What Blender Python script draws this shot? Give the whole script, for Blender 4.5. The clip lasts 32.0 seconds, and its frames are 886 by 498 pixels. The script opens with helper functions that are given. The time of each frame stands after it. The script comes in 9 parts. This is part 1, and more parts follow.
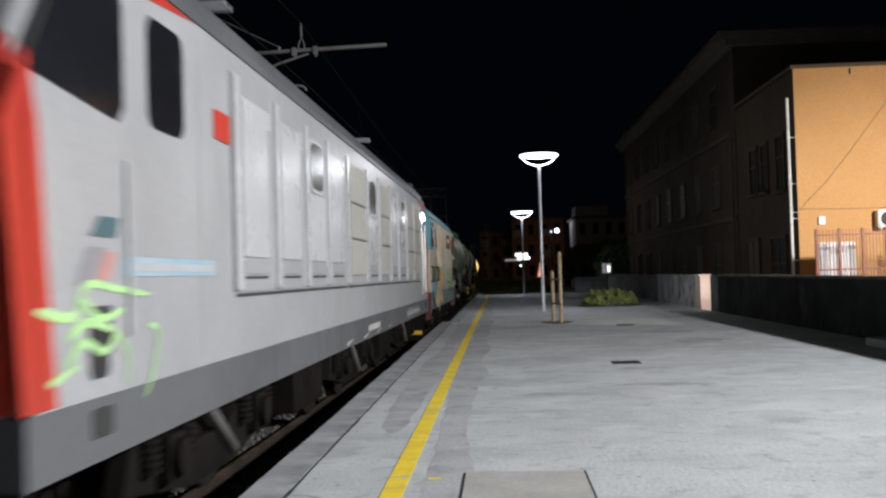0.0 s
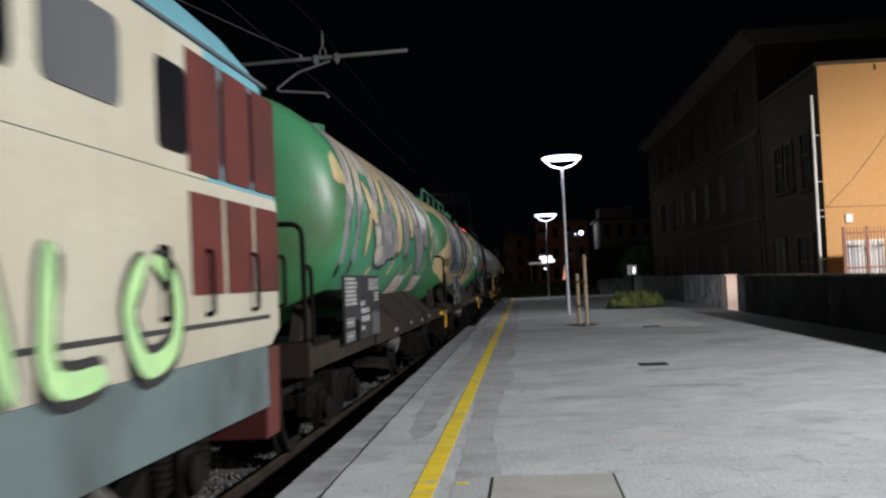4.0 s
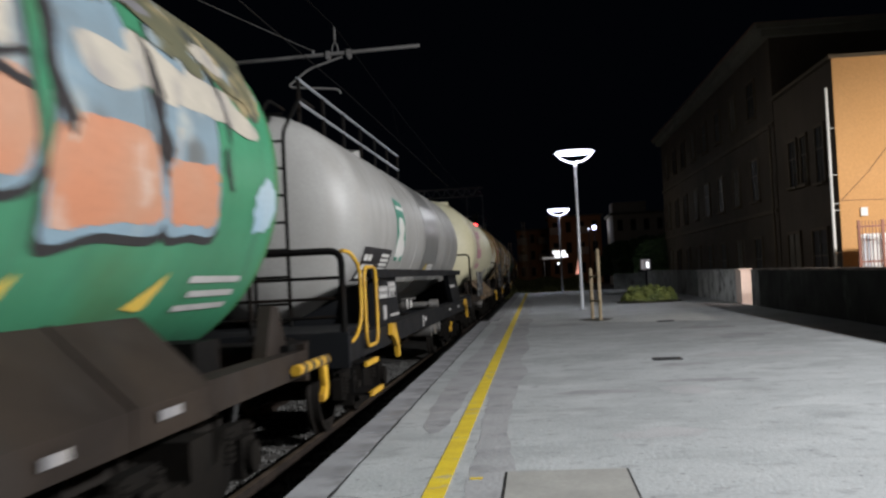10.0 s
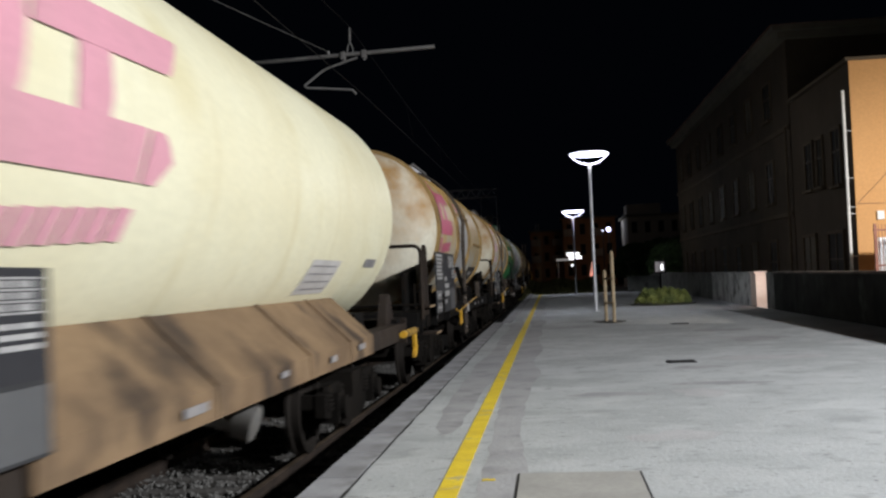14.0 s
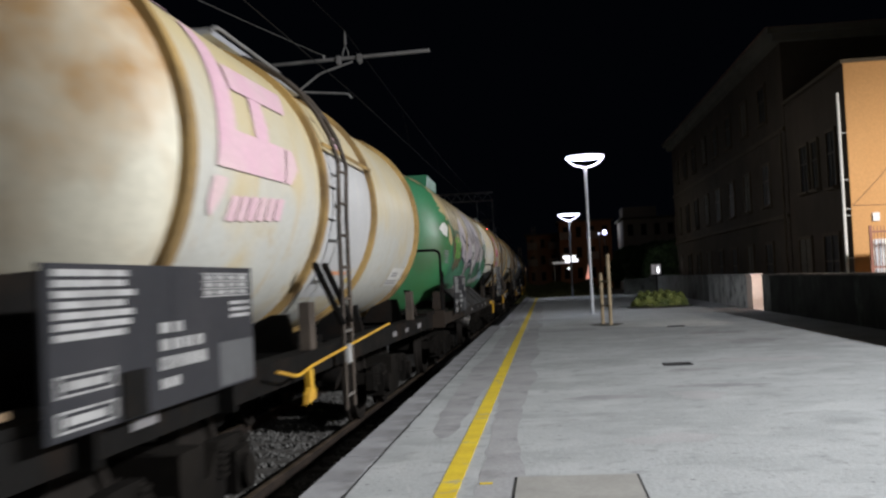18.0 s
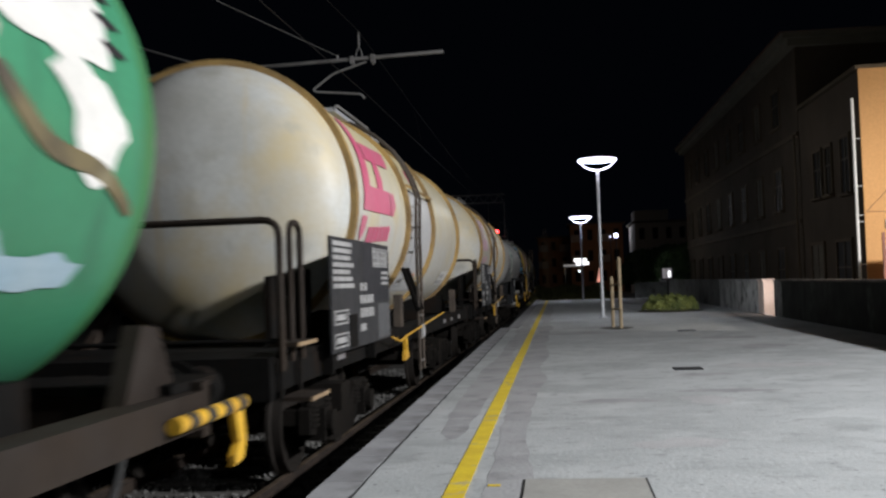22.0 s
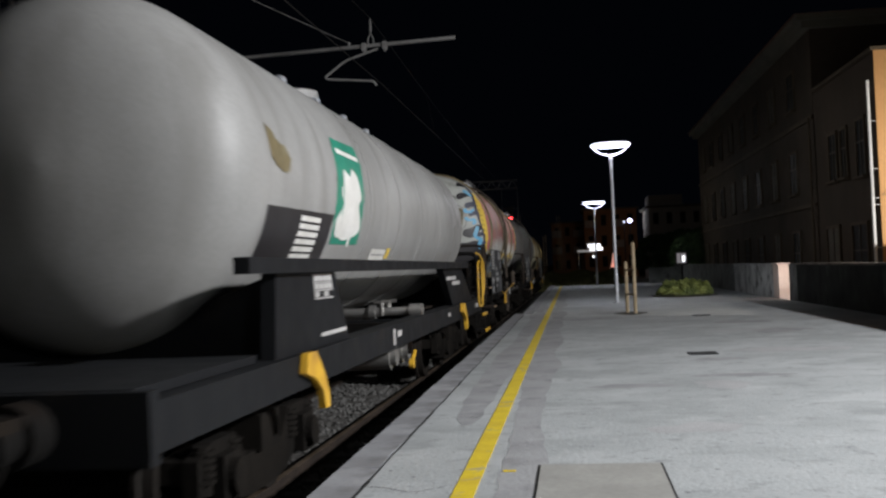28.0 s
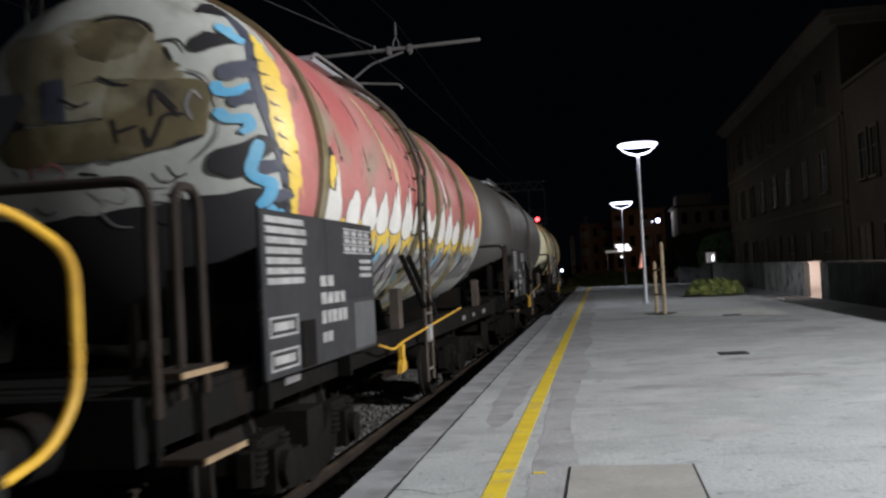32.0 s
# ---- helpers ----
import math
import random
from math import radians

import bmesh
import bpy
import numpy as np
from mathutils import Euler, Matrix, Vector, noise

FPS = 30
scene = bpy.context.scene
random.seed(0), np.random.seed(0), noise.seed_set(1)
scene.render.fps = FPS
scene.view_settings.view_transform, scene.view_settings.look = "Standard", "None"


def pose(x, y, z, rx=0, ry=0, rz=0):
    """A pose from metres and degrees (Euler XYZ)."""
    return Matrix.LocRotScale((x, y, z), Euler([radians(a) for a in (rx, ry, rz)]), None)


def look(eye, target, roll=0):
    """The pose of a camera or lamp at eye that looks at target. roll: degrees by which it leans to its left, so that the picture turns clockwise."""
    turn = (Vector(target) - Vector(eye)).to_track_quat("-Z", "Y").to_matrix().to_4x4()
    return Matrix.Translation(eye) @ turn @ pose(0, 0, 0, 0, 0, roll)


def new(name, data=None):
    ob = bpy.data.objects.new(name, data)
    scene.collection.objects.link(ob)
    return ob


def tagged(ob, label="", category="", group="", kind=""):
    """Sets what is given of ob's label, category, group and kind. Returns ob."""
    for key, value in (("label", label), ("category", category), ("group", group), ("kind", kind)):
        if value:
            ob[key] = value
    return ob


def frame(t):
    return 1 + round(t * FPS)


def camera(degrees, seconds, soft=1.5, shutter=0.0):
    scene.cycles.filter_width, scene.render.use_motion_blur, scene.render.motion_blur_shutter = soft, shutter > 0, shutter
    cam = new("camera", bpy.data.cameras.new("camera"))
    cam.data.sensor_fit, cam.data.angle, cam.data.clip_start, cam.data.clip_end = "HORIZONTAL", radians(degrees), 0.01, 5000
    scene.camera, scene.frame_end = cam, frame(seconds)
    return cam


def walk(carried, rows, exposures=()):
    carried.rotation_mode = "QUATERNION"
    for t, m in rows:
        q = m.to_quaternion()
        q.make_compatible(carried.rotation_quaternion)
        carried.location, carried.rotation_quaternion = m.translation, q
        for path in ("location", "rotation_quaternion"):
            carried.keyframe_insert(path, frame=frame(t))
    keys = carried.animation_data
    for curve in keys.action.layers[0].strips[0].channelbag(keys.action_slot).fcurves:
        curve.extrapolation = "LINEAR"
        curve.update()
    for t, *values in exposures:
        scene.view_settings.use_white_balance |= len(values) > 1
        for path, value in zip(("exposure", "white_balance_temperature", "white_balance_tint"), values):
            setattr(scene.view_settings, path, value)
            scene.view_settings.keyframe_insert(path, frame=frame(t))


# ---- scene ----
EYE = 1.38
RAIL_Z = -0.345
TRACK_X = -3.35
EDGE_X = -1.71
SETBACK_Y, SETBACK = 28.6, 0.23
FAR_END = 63.5
BEAR, BEND, DIP = 0.0116, 0.000137, 0.10   # the track bears right of the platform, bends gently left and falls (degrees)
WALL_X = 6.5

# the camera turns slowly to its left, standing on the platform: t, tilt, roll, yaw
TURN = [
    (0, 91.43, 1.70, 3.21),
    (0.5, 91.48, 1.88, 3.45),
    (1, 91.46, 2.20, 3.58),
    (1.5, 91.59, 2.31, 3.46),
    (2, 91.43, 2.33, 3.66),
    (2.5, 91.68, 2.58, 4.16),
    (4.5, 91.75, 2.61, 4.80),
    (5, 91.80, 2.59, 5.09),
    (5.5, 91.87, 2.33, 5.18),
    (6, 91.81, 2.26, 5.00),
    (6.5, 92.04, 1.92, 5.04),
    (7, 92.09, 2.05, 4.69),
    (7.5, 92.10, 2.09, 4.87),
    (8, 92.14, 2.25, 5.14),
    (8.5, 91.86, 1.91, 5.39),
    (9, 92.03, 2.12, 5.58),
    (9.5, 91.69, 2.36, 5.76),
    (10, 91.50, 2.83, 5.36),
    (10.5, 91.37, 2.35, 5.62),
    (11, 91.15, 2.07, 6.20),
    (11.5, 91.29, 2.70, 5.38),
    (12, 91.51, 2.47, 5.63),
    (12.5, 91.47, 2.21, 5.98),
    (13, 91.53, 2.37, 6.12),
    (13.5, 91.53, 2.48, 6.18),
    (15.5, 91.93, 2.43, 5.82),
    (16, 91.88, 2.64, 5.68),
    (16.5, 91.51, 2.64, 5.89),
    (17, 91.43, 2.55, 5.50),
    (17.5, 91.51, 2.59, 5.59),
    (18, 91.79, 2.72, 5.93),
    (18.5, 91.91, 2.52, 6.30),
    (19, 91.91, 2.37, 6.25),
    (19.5, 92.06, 2.12, 6.38),
    (20, 91.85, 1.86, 6.13),
    (20.5, 91.99, 2.11, 6.12),
    (21, 91.87, 1.76, 6.35),
    (21.5, 91.93, 1.88, 6.41),
    (22, 91.88, 1.98, 6.53),
    (22.5, 91.87, 2.03, 6.47),
    (23, 91.87, 2.13, 6.76),
    (23.5, 92.02, 2.10, 7.07),
    (24, 92.12, 2.07, 7.26),
    (24.5, 91.83, 2.19, 7.07),
    (25, 91.59, 2.49, 6.95),
    (25.5, 91.49, 2.54, 6.69),
    (26, 91.32, 2.38, 6.89),
    (26.5, 91.28, 2.36, 7.16),
    (28.5, 91.13, 2.50, 7.44),
    (29, 91.16, 2.48, 7.83),
    (29.5, 91.06, 2.40, 7.74),
    (30, 90.91, 2.28, 7.90),
    (30.5, 90.84, 2.33, 8.24),
    (31, 91.00, 2.51, 8.15),
    (31.5, 91.27, 2.66, 8.73),
    (32, 91.35, 3.04, 8.89), ]
cam = camera(47.54, 32.0, soft=2.4, shutter=0.6)
walk(cam, [(t, pose(0, 0, EYE, rx, ry, rz)) for t, rx, ry, rz in TURN],
     [(0, 0.10), (0.5, 0.0), (1, -0.18), (1.5, -0.22), (2.5, -0.24), (4.5, -0.03), (6, 0.0), (32, 0.0)])

# ---- night sky and lamps ----
world = bpy.data.worlds.new("night")
scene.world = world
world.use_nodes = True
world.node_tree.nodes["Background"].inputs[0].default_value = (0.10, 0.14, 0.25, 1)
world.node_tree.nodes["Background"].inputs[1].default_value = 0.006

LAMP_Y = (-19.0, 34.4, 61.0)
LAMP_X = 1.46
LAMP_Z = 5.33


def lamp(name, kind, place, power, colour, size=0.5, target=None):
    data = bpy.data.lights.new(name, kind)
    data.energy, data.color = power, colour
    if kind == "AREA":
        data.shape, data.size = "DISK", size
    else:
        data.shadow_soft_size = size
    if kind == "SPOT":
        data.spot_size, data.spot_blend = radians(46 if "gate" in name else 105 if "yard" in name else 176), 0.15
    ob = new(name, data)
    ob.matrix_world = look(place, target) if target else pose(*place)
    return ob


LED = (0.93, 0.96, 1.0)
for y, power in zip(LAMP_Y, (200, 255, 270)):
    lamp("ring_light", "POINT", (LAMP_X, y, LAMP_Z - (0.45 if y > 50 else 0.10)), power, LED, 0.3)
# street lamps of the road behind the boundary wall, and a warm flood light in the yard
for x, y, z, power in ((14.0, -12.0, 8.0, 1700), (14.0, 4.0, 8.0, 18500)):
    lamp("street_light", "SPOT", (x, y, z), power, (0.97, 0.975, 1.0), 0.35, (x, y + 0.001, z - 1.0))
lamp("yard_light", "SPOT", (11.6, 21.0, 3.8), 1850, (1.0, 0.93, 0.84), 0.2, (9.9, 28.6, 2.0))
# unseen spot added to brighten the jamb of the gate pillar
lamp("gate_fill", "SPOT", (7.55, 30.9, 1.9), 150, (1.0, 0.70, 0.58), 0.10, (6.66, 32.95, 0.52))
lamp("street_light", "POINT", (7.5, 128.5, 7.2), 80, (0.85, 0.9, 1.0), 0.3)
# two unseen warm fills added for the far blocks, masts and grass bank
lamp("street_light", "POINT", (4.0, 138.0, 6.0), 70, (1.0, 0.52, 0.22), 0.3)
lamp("street_light", "POINT", (-1.9, 99.0, 2.2), 60, (1.0, 0.66, 0.32), 0.3)


# ---- materials ----
def material(name, colour, second=None, rough=0.6, metal=0.0, big=0.6, fine=25.0, spots=None, streaks=None, bump=0.15,
             mix=0.5, random_tint=0.0, coat=0.0, low=0.4, high=0.65, spec=0.5):
    """Two scales of noise over a base colour, with optional stains (colour, scale, from, to) and downward streaks."""
    m = bpy.data.materials.new(name)
    m.use_nodes = True
    nodes, links = m.node_tree.nodes, m.node_tree.links
    shader = nodes["Principled BSDF"]
    shader.inputs["Roughness"].default_value = rough
    shader.inputs["Metallic"].default_value = metal
    shader.inputs["Coat Weight"].default_value = coat
    shader.inputs["Specular IOR Level"].default_value = spec
    coords = nodes.new("ShaderNodeTexCoord")
    second = second or tuple(c * 0.72 for c in colour)

    def noise_at(scale, stretch=(1, 1, 1), detail=4.0):
        mapping = nodes.new("ShaderNodeMapping")
        mapping.inputs["Scale"].default_value = stretch
        links.new(coords.outputs["Object"], mapping.inputs["Vector"])
        tex = nodes.new("ShaderNodeTexNoise")
        tex.inputs["Scale"].default_value, tex.inputs["Detail"].default_value = scale, detail
        links.new(mapping.outputs["Vector"], tex.inputs["Vector"])
        return tex.outputs["Fac"]

    def ramp(value, lo, hi, top=1.0):
        node = nodes.new("ShaderNodeMapRange")
        node.inputs["From Min"].default_value, node.inputs["From Max"].default_value = lo, hi
        node.inputs["To Max"].default_value = top
        links.new(value, node.inputs["Value"])
        return node.outputs["Result"]

    def blend(fac, a, b, mode="MIX"):
        node = nodes.new("ShaderNodeMixRGB")
        node.blend_type = mode
        for socket, value in ((node.inputs[0], fac), (node.inputs[1], a), (node.inputs[2], b)):
            if isinstance(value, (int, float)):
                socket.default_value = value
            elif isinstance(value, tuple):
                socket.default_value = (*value, 1)
            else:
                links.new(value, socket)
        return node.outputs[0]

    tone = blend(ramp(noise_at(big), low, high, mix * 2 if mix < 0.5 else 1.0), colour, second)
    grain = noise_at(fine)
    tone = blend(ramp(grain, 0.35, 0.75, 0.35), tone, tuple(c * 0.6 for c in colour))
    if spots:
        for spot, scale, lo, hi in spots:
            tone = blend(ramp(noise_at(scale, detail=8.0), lo, hi), tone, spot)
    if streaks:
        for streak, scale, stretch, lo, hi in streaks:
            tone = blend(ramp(noise_at(scale, stretch, 6.0), lo, hi), tone, streak)
    if random_tint:
        info = nodes.new("ShaderNodeObjectInfo")
        tone = blend(ramp(info.outputs["Random"], 0, 1, random_tint), tone, tuple(c * 0.35 for c in colour))
    links.new(tone, shader.inputs["Base Color"])
    rough_out = nodes.new("ShaderNodeMapRange")
    rough_out.inputs["To Min"].default_value, rough_out.inputs["To Max"].default_value = rough * 0.82, min(1, rough * 1.2)
    links.new(noise_at(big * 4), rough_out.inputs["Value"])
    links.new(rough_out.outputs["Result"], shader.inputs["Roughness"])
    if bump:
        node = nodes.new("ShaderNodeBump")
        node.inputs["Strength"].default_value, node.inputs["Distance"].default_value = bump, 0.01
        links.new(grain, node.inputs["Height"])
        links.new(node.outputs["Normal"], shader.inputs["Normal"])
    return m


def glow(name, colour, strength):
    m = bpy.data.materials.new(name)
    m.use_nodes = True
    shader = m.node_tree.nodes["Principled BSDF"]
    shader.inputs["Base Color"].default_value = (*colour, 1)
    shader.inputs["Emission Color"].default_value = (*colour, 1)
    shader.inputs["Emission Strength"].default_value = strength
    return m


DOWN = (1.0, 1.0, 0.10)
concrete = material("concrete", (0.4435, 0.4637, 0.4682), (0.3506, 0.3685, 0.3707), 0.85, big=0.30, fine=26, bump=0.5,
                    spots=[((0.27, 0.285, 0.286), 0.5, 0.50, 0.76), ((0.475, 0.493, 0.495), 1.3, 0.50, 0.74), ((0.26, 0.27, 0.275), 4.5, 0.57, 0.71), ((0.435, 0.45, 0.452), 9.0, 0.54, 0.74), ((0.22, 0.225, 0.23), 14.0, 0.62, 0.72)],
                    streaks=[((0.295, 0.31, 0.312), 1.2, (0.8, 1.3, 1.0), 0.56, 0.72), ((0.455, 0.47, 0.472), 3.0, (1.2, 0.7, 1.0), 0.62, 0.78)])
coping_stone = material("coping_stone", (0.36, 0.365, 0.38), (0.25, 0.25, 0.26), 0.85, big=1.4, fine=18, bump=0.4,
                        spots=[((0.17, 0.17, 0.17), 3.0, 0.55, 0.75)], random_tint=0.25)
platform_edge = material("platform_edge", (0.10, 0.10, 0.10), rough=0.9, bump=0.5)
yellow_paint = material("yellow_paint", (0.80, 0.60, 0.03), (0.70, 0.50, 0.03), 0.7, big=3, fine=30,
                        spots=[((0.40, 0.36, 0.22), 5.0, 0.60, 0.72)])
plate_concrete = material("plate_concrete", (0.37, 0.365, 0.34), (0.31, 0.305, 0.285), 0.8, big=2, fine=30)
dark_gap = material("dark_gap", (0.03, 0.03, 0.03), rough=0.95)
cast_iron = material("cast_iron", (0.05, 0.05, 0.055), rough=0.6, metal=0.6, bump=0.4)
soil = material("soil", (0.05, 0.045, 0.035), (0.03, 0.03, 0.02), 0.95, big=0.5, fine=8, bump=0.6)
ballast_mat = material("ballast_mat", (0.05, 0.047, 0.043), (0.03, 0.028, 0.025), 0.95, big=5, fine=40, bump=1.0, spec=0.15)
stone_mat = material("stone_mat", (0.12, 0.118, 0.112), (0.048, 0.0462, 0.0432), 0.9, big=9, fine=60, bump=0.5)
rail_rust = material("rail_rust", (0.028, 0.020, 0.015), (0.016, 0.012, 0.010), 0.85, big=3, fine=40, bump=0.4, spec=0.2)
rail_head = material("rail_head", (0.22, 0.17, 0.13), (0.12, 0.09, 0.06), 0.45, 0.7, big=3, fine=30)
sleeper_mat = material("sleeper_mat", (0.075, 0.070, 0.064), (0.045, 0.042, 0.038), 0.9, big=2, fine=20, bump=0.6)
galvanised = material("galvanised", (0.50, 0.52, 0.56), (0.42, 0.44, 0.48), 0.45, 0.55, big=3, fine=40)
lamp_white = glow("lamp_white", (0.80, 0.80, 1.0), 3.2)
lamp_disc = glow("lamp_disc", (0.74, 0.78, 1.0), 0.35)
lamp_rim = material("lamp_rim", (0.70, 0.70, 0.76), rough=0.4, metal=0.3)
line_steel = material("line_steel", (0.20, 0.195, 0.19), (0.13, 0.125, 0.12), 0.6, 0.2, big=3, fine=30, spec=0.3)
wire_dark = material("wire_dark", (0.018, 0.016, 0.014), (0.012, 0.011, 0.010), 0.8, spec=0.1, bump=0)
cable_tan = material("cable_tan", (0.30, 0.17, 0.09), (0.24, 0.13, 0.07), 0.7, bump=0)
red_glow = glow("red_glow", (1.0, 0.035, 0.04), 14.0)
sign_glow = glow("sign_glow", (0.95, 0.96, 1.0), 2.6)
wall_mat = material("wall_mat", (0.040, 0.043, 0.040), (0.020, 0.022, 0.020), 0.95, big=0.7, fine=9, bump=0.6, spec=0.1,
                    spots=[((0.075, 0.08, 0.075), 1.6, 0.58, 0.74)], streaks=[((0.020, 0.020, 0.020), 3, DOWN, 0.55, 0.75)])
# the lit line along the wall's top edge is put into this paler colour
lit_wall_top = material("lit_wall_top", (0.19, 0.165, 0.145), (0.09, 0.08, 0.07), 0.9, big=1.5, fine=14, bump=0.5, spec=0.2)
pale_wall = material("pale_wall", (0.58, 0.59, 0.585), (0.26, 0.26, 0.26), 0.9, big=1.1, fine=12, bump=0.4,
                     spots=[((0.12, 0.12, 0.12), 1.9, 0.52, 0.66)])
dim_wall = material("dim_wall", (0.20, 0.21, 0.205), (0.10, 0.105, 0.10), 0.9, big=1.3, fine=12, bump=0.4, spots=[((0.06, 0.06, 0.058), 2.2, 0.54, 0.68)])
pillar_mat = material("pillar_mat", (0.80, 0.68, 0.60), (0.70, 0.58, 0.52), 0.85)
orange_plaster = material("orange_plaster", (0.60, 0.32, 0.125), (0.55, 0.29, 0.11), 0.9, big=0.3, fine=18, bump=0.2,
                          streaks=[((0.53, 0.28, 0.11), 1.6, DOWN, 0.55, 0.8)])
# ochre plaster made near-black: the unlit walls' shade is put into this colour
shaded_plaster = material("shaded_plaster", (0.080, 0.060, 0.042), (0.060, 0.046, 0.033), 0.92, big=0.4, fine=12, bump=0.3, spec=0.2)
cornice_mat = material("cornice_mat", (0.16, 0.145, 0.11), (0.12, 0.11, 0.085), 0.9)
# trim with the same facade shade put into its colour
shaded_trim = material("shaded_trim", (0.11, 0.085, 0.058), (0.09, 0.07, 0.048), 0.9, spec=0.2)
roof_mat = material("roof_mat", (0.16, 0.09, 0.06), rough=0.9)
dark_glass = material("dark_glass", (0.012, 0.013, 0.016), rough=0.12, bump=0)
house_glass = material("house_glass", (0.010, 0.010, 0.011), rough=0.55, bump=0, spec=0.15)
shutter_mat = material("shutter_mat", (0.09, 0.075, 0.05), rough=0.7)
brown_iron = material("brown_iron", (0.22, 0.085, 0.055), (0.16, 0.06, 0.04), 0.6, 0.3)
white_plastic = material("white_plastic", (0.78, 0.77, 0.74), rough=0.5, bump=0.02)
black_rubber = material("black_rubber", (0.02, 0.02, 0.02), rough=0.7)
wood_mat = material("wood_mat", (0.33, 0.26, 0.17), (0.24, 0.19, 0.12), 0.85, big=4, fine=30, bump=0.5)
shrub_mat = material("shrub_mat", (0.20, 0.23, 0.06), (0.07, 0.10, 0.03), 0.7, big=3, fine=20)
hedge_mat = material("hedge_mat", (0.075, 0.13, 0.045), (0.03, 0.05, 0.02), 0.75, big=2, fine=20)
bark_mat = material("bark_mat", (0.10, 0.075, 0.05), rough=0.9)
grass_mat = material("grass_mat", (0.20, 0.19, 0.07), (0.12, 0.12, 0.04), 0.9, big=2, fine=20)
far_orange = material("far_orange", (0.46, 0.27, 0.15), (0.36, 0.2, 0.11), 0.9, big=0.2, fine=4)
far_cream = material("far_cream", (0.50, 0.47, 0.42), (0.40, 0.38, 0.34), 0.9, big=0.2, fine=4)

# ---- building blocks ----
def box(bm, x, y, z, sx, sy, sz, turn=None):
    """A box by its centre and full sizes; turn: a pose applied about the centre."""
    m = Matrix.Translation((x, y, z)) @ (turn or Matrix()) @ Matrix.Diagonal((sx, sy, sz, 1))
    return bmesh.ops.create_cube(bm, size=1.0, matrix=m)["verts"]


def rod(bm, a, b, r, n=8, r2=None):
    a, b = Vector(a), Vector(b)
    d = b - a
    m = Matrix.Translation((a + b) / 2) @ d.to_track_quat("Z", "Y").to_matrix().to_4x4()
    bmesh.ops.create_cone(bm, cap_ends=True, segments=n, radius1=r, radius2=r if r2 is None else r2, depth=d.length, matrix=m)


def tube(bm, points, r, n=8):
    """A bent tube through the points."""
    points = [Vector(p) for p in points]
    rings = []
    side = None
    for i, p in enumerate(points):
        d = (points[min(i + 1, len(points) - 1)] - points[max(i - 1, 0)]).normalized()
        if side is None:
            side = d.orthogonal().normalized()
        side = (side - d * side.dot(d)).normalized()
        other = d.cross(side)
        rings.append([bm.verts.new(p + (side * math.cos(a) + other * math.sin(a)) * r) for a in (2 * math.pi * k / n for k in range(n))])
    for u, v in zip(rings, rings[1:]):
        for k in range(n):
            bm.faces.new((u[k], u[(k + 1) % n], v[(k + 1) % n], v[k]))
    bm.faces.new(rings[0][::-1])
    bm.faces.new(rings[-1])


def rounded(points, radius, steps=4):
    """The points of a bent line with its corners rounded."""
    points = [Vector(p) for p in points]
    out = [points[0]]
    for a, b, c in zip(points, points[1:], points[2:]):
        r = min(radius, (a - b).length * 0.49, (c - b).length * 0.49)
        p, q = b + (a - b).normalized() * r, b + (c - b).normalized() * r
        for k in range(steps + 1):
            s = k / steps
            out.append(p * (1 - s) ** 2 + b * 2 * s * (1 - s) + q * s * s)
    return out + [points[-1]]


def prism(bm, outline, axis, lo, hi):
    """An outline in the plane across an axis ('x', 'y' or 'z'), pulled from lo to hi along it."""
    def at(u, v, w):
        return {"x": (w, u, v), "y": (u, w, v), "z": (u, v, w)}[axis]
    a = [bm.verts.new(at(u, v, lo)) for u, v in outline]
    b = [bm.verts.new(at(u, v, hi)) for u, v in outline]
    faces = [bm.faces.new(a), bm.faces.new(b[::-1])]
    for i in range(len(a)):
        j = (i + 1) % len(a)
        faces.append(bm.faces.new((a[j], a[i], b[i], b[j])))
    bmesh.ops.recalc_face_normals(bm, faces=faces)


def finish(bm, name, mat, smooth=None):
    mesh = bpy.data.meshes.new(name)
    if smooth:
        bmesh.ops.recalc_face_normals(bm, faces=bm.faces)
        for f in bm.faces:
            f.smooth = True
        for e in bm.edges:
            if len(e.link_faces) == 2 and e.calc_face_angle(0) > radians(smooth):
                e.smooth = False
    bm.to_mesh(mesh)
    bm.free()
    mesh.materials.append(mat)
    return mesh


def part(name, bm, mat, parent=None, label="", smooth=None):
    ob = new(name, finish(bm, name, mat, smooth))
    if parent:
        ob.parent = parent
    if label:
        ob["label"] = label
    return ob


def shared(name, mesh, parent, place, label=""):
    ob = new(name, mesh)
    ob.parent = parent
    ob.matrix_basis = place
    if label:
        ob["label"] = label
    return ob


def thing(name, label, category, place=(0, 0, 0), group="", kind=""):
    ob = new(name)
    ob.empty_display_size = 0.2
    ob.location = place
    return tagged(ob, label, category, group, kind)


# ---- ground, track and platform ----
bm = bmesh.new()
for x0, x1, y0, y1 in ((-1500, 1500, -1500, 2500),):
    bm.faces.new([bm.verts.new(p) for p in ((x0, y0, -0.80), (x1, y0, -0.80), (x1, y1, -0.80), (x0, y1, -0.80))])
tagged(part("ground", bm, soil), "dark bare soil reaching to the horizon", "ground", kind="structure")

bm = bmesh.new()
prism(bm, [(-12.5, -0.79), (-11.6, RAIL_Z - 0.17), (-1.76, RAIL_Z - 0.17), (-1.76, -0.79)], "y", -60, 420)
tagged(part("ballast_bed", bm, ballast_mat), "grey crushed-stone ballast under the tracks", "ballast", kind="structure")


def veer(y):
    """How far the track has moved to the right at y."""
    return BEAR * (y - 6) - BEND * (y - 6) ** 2


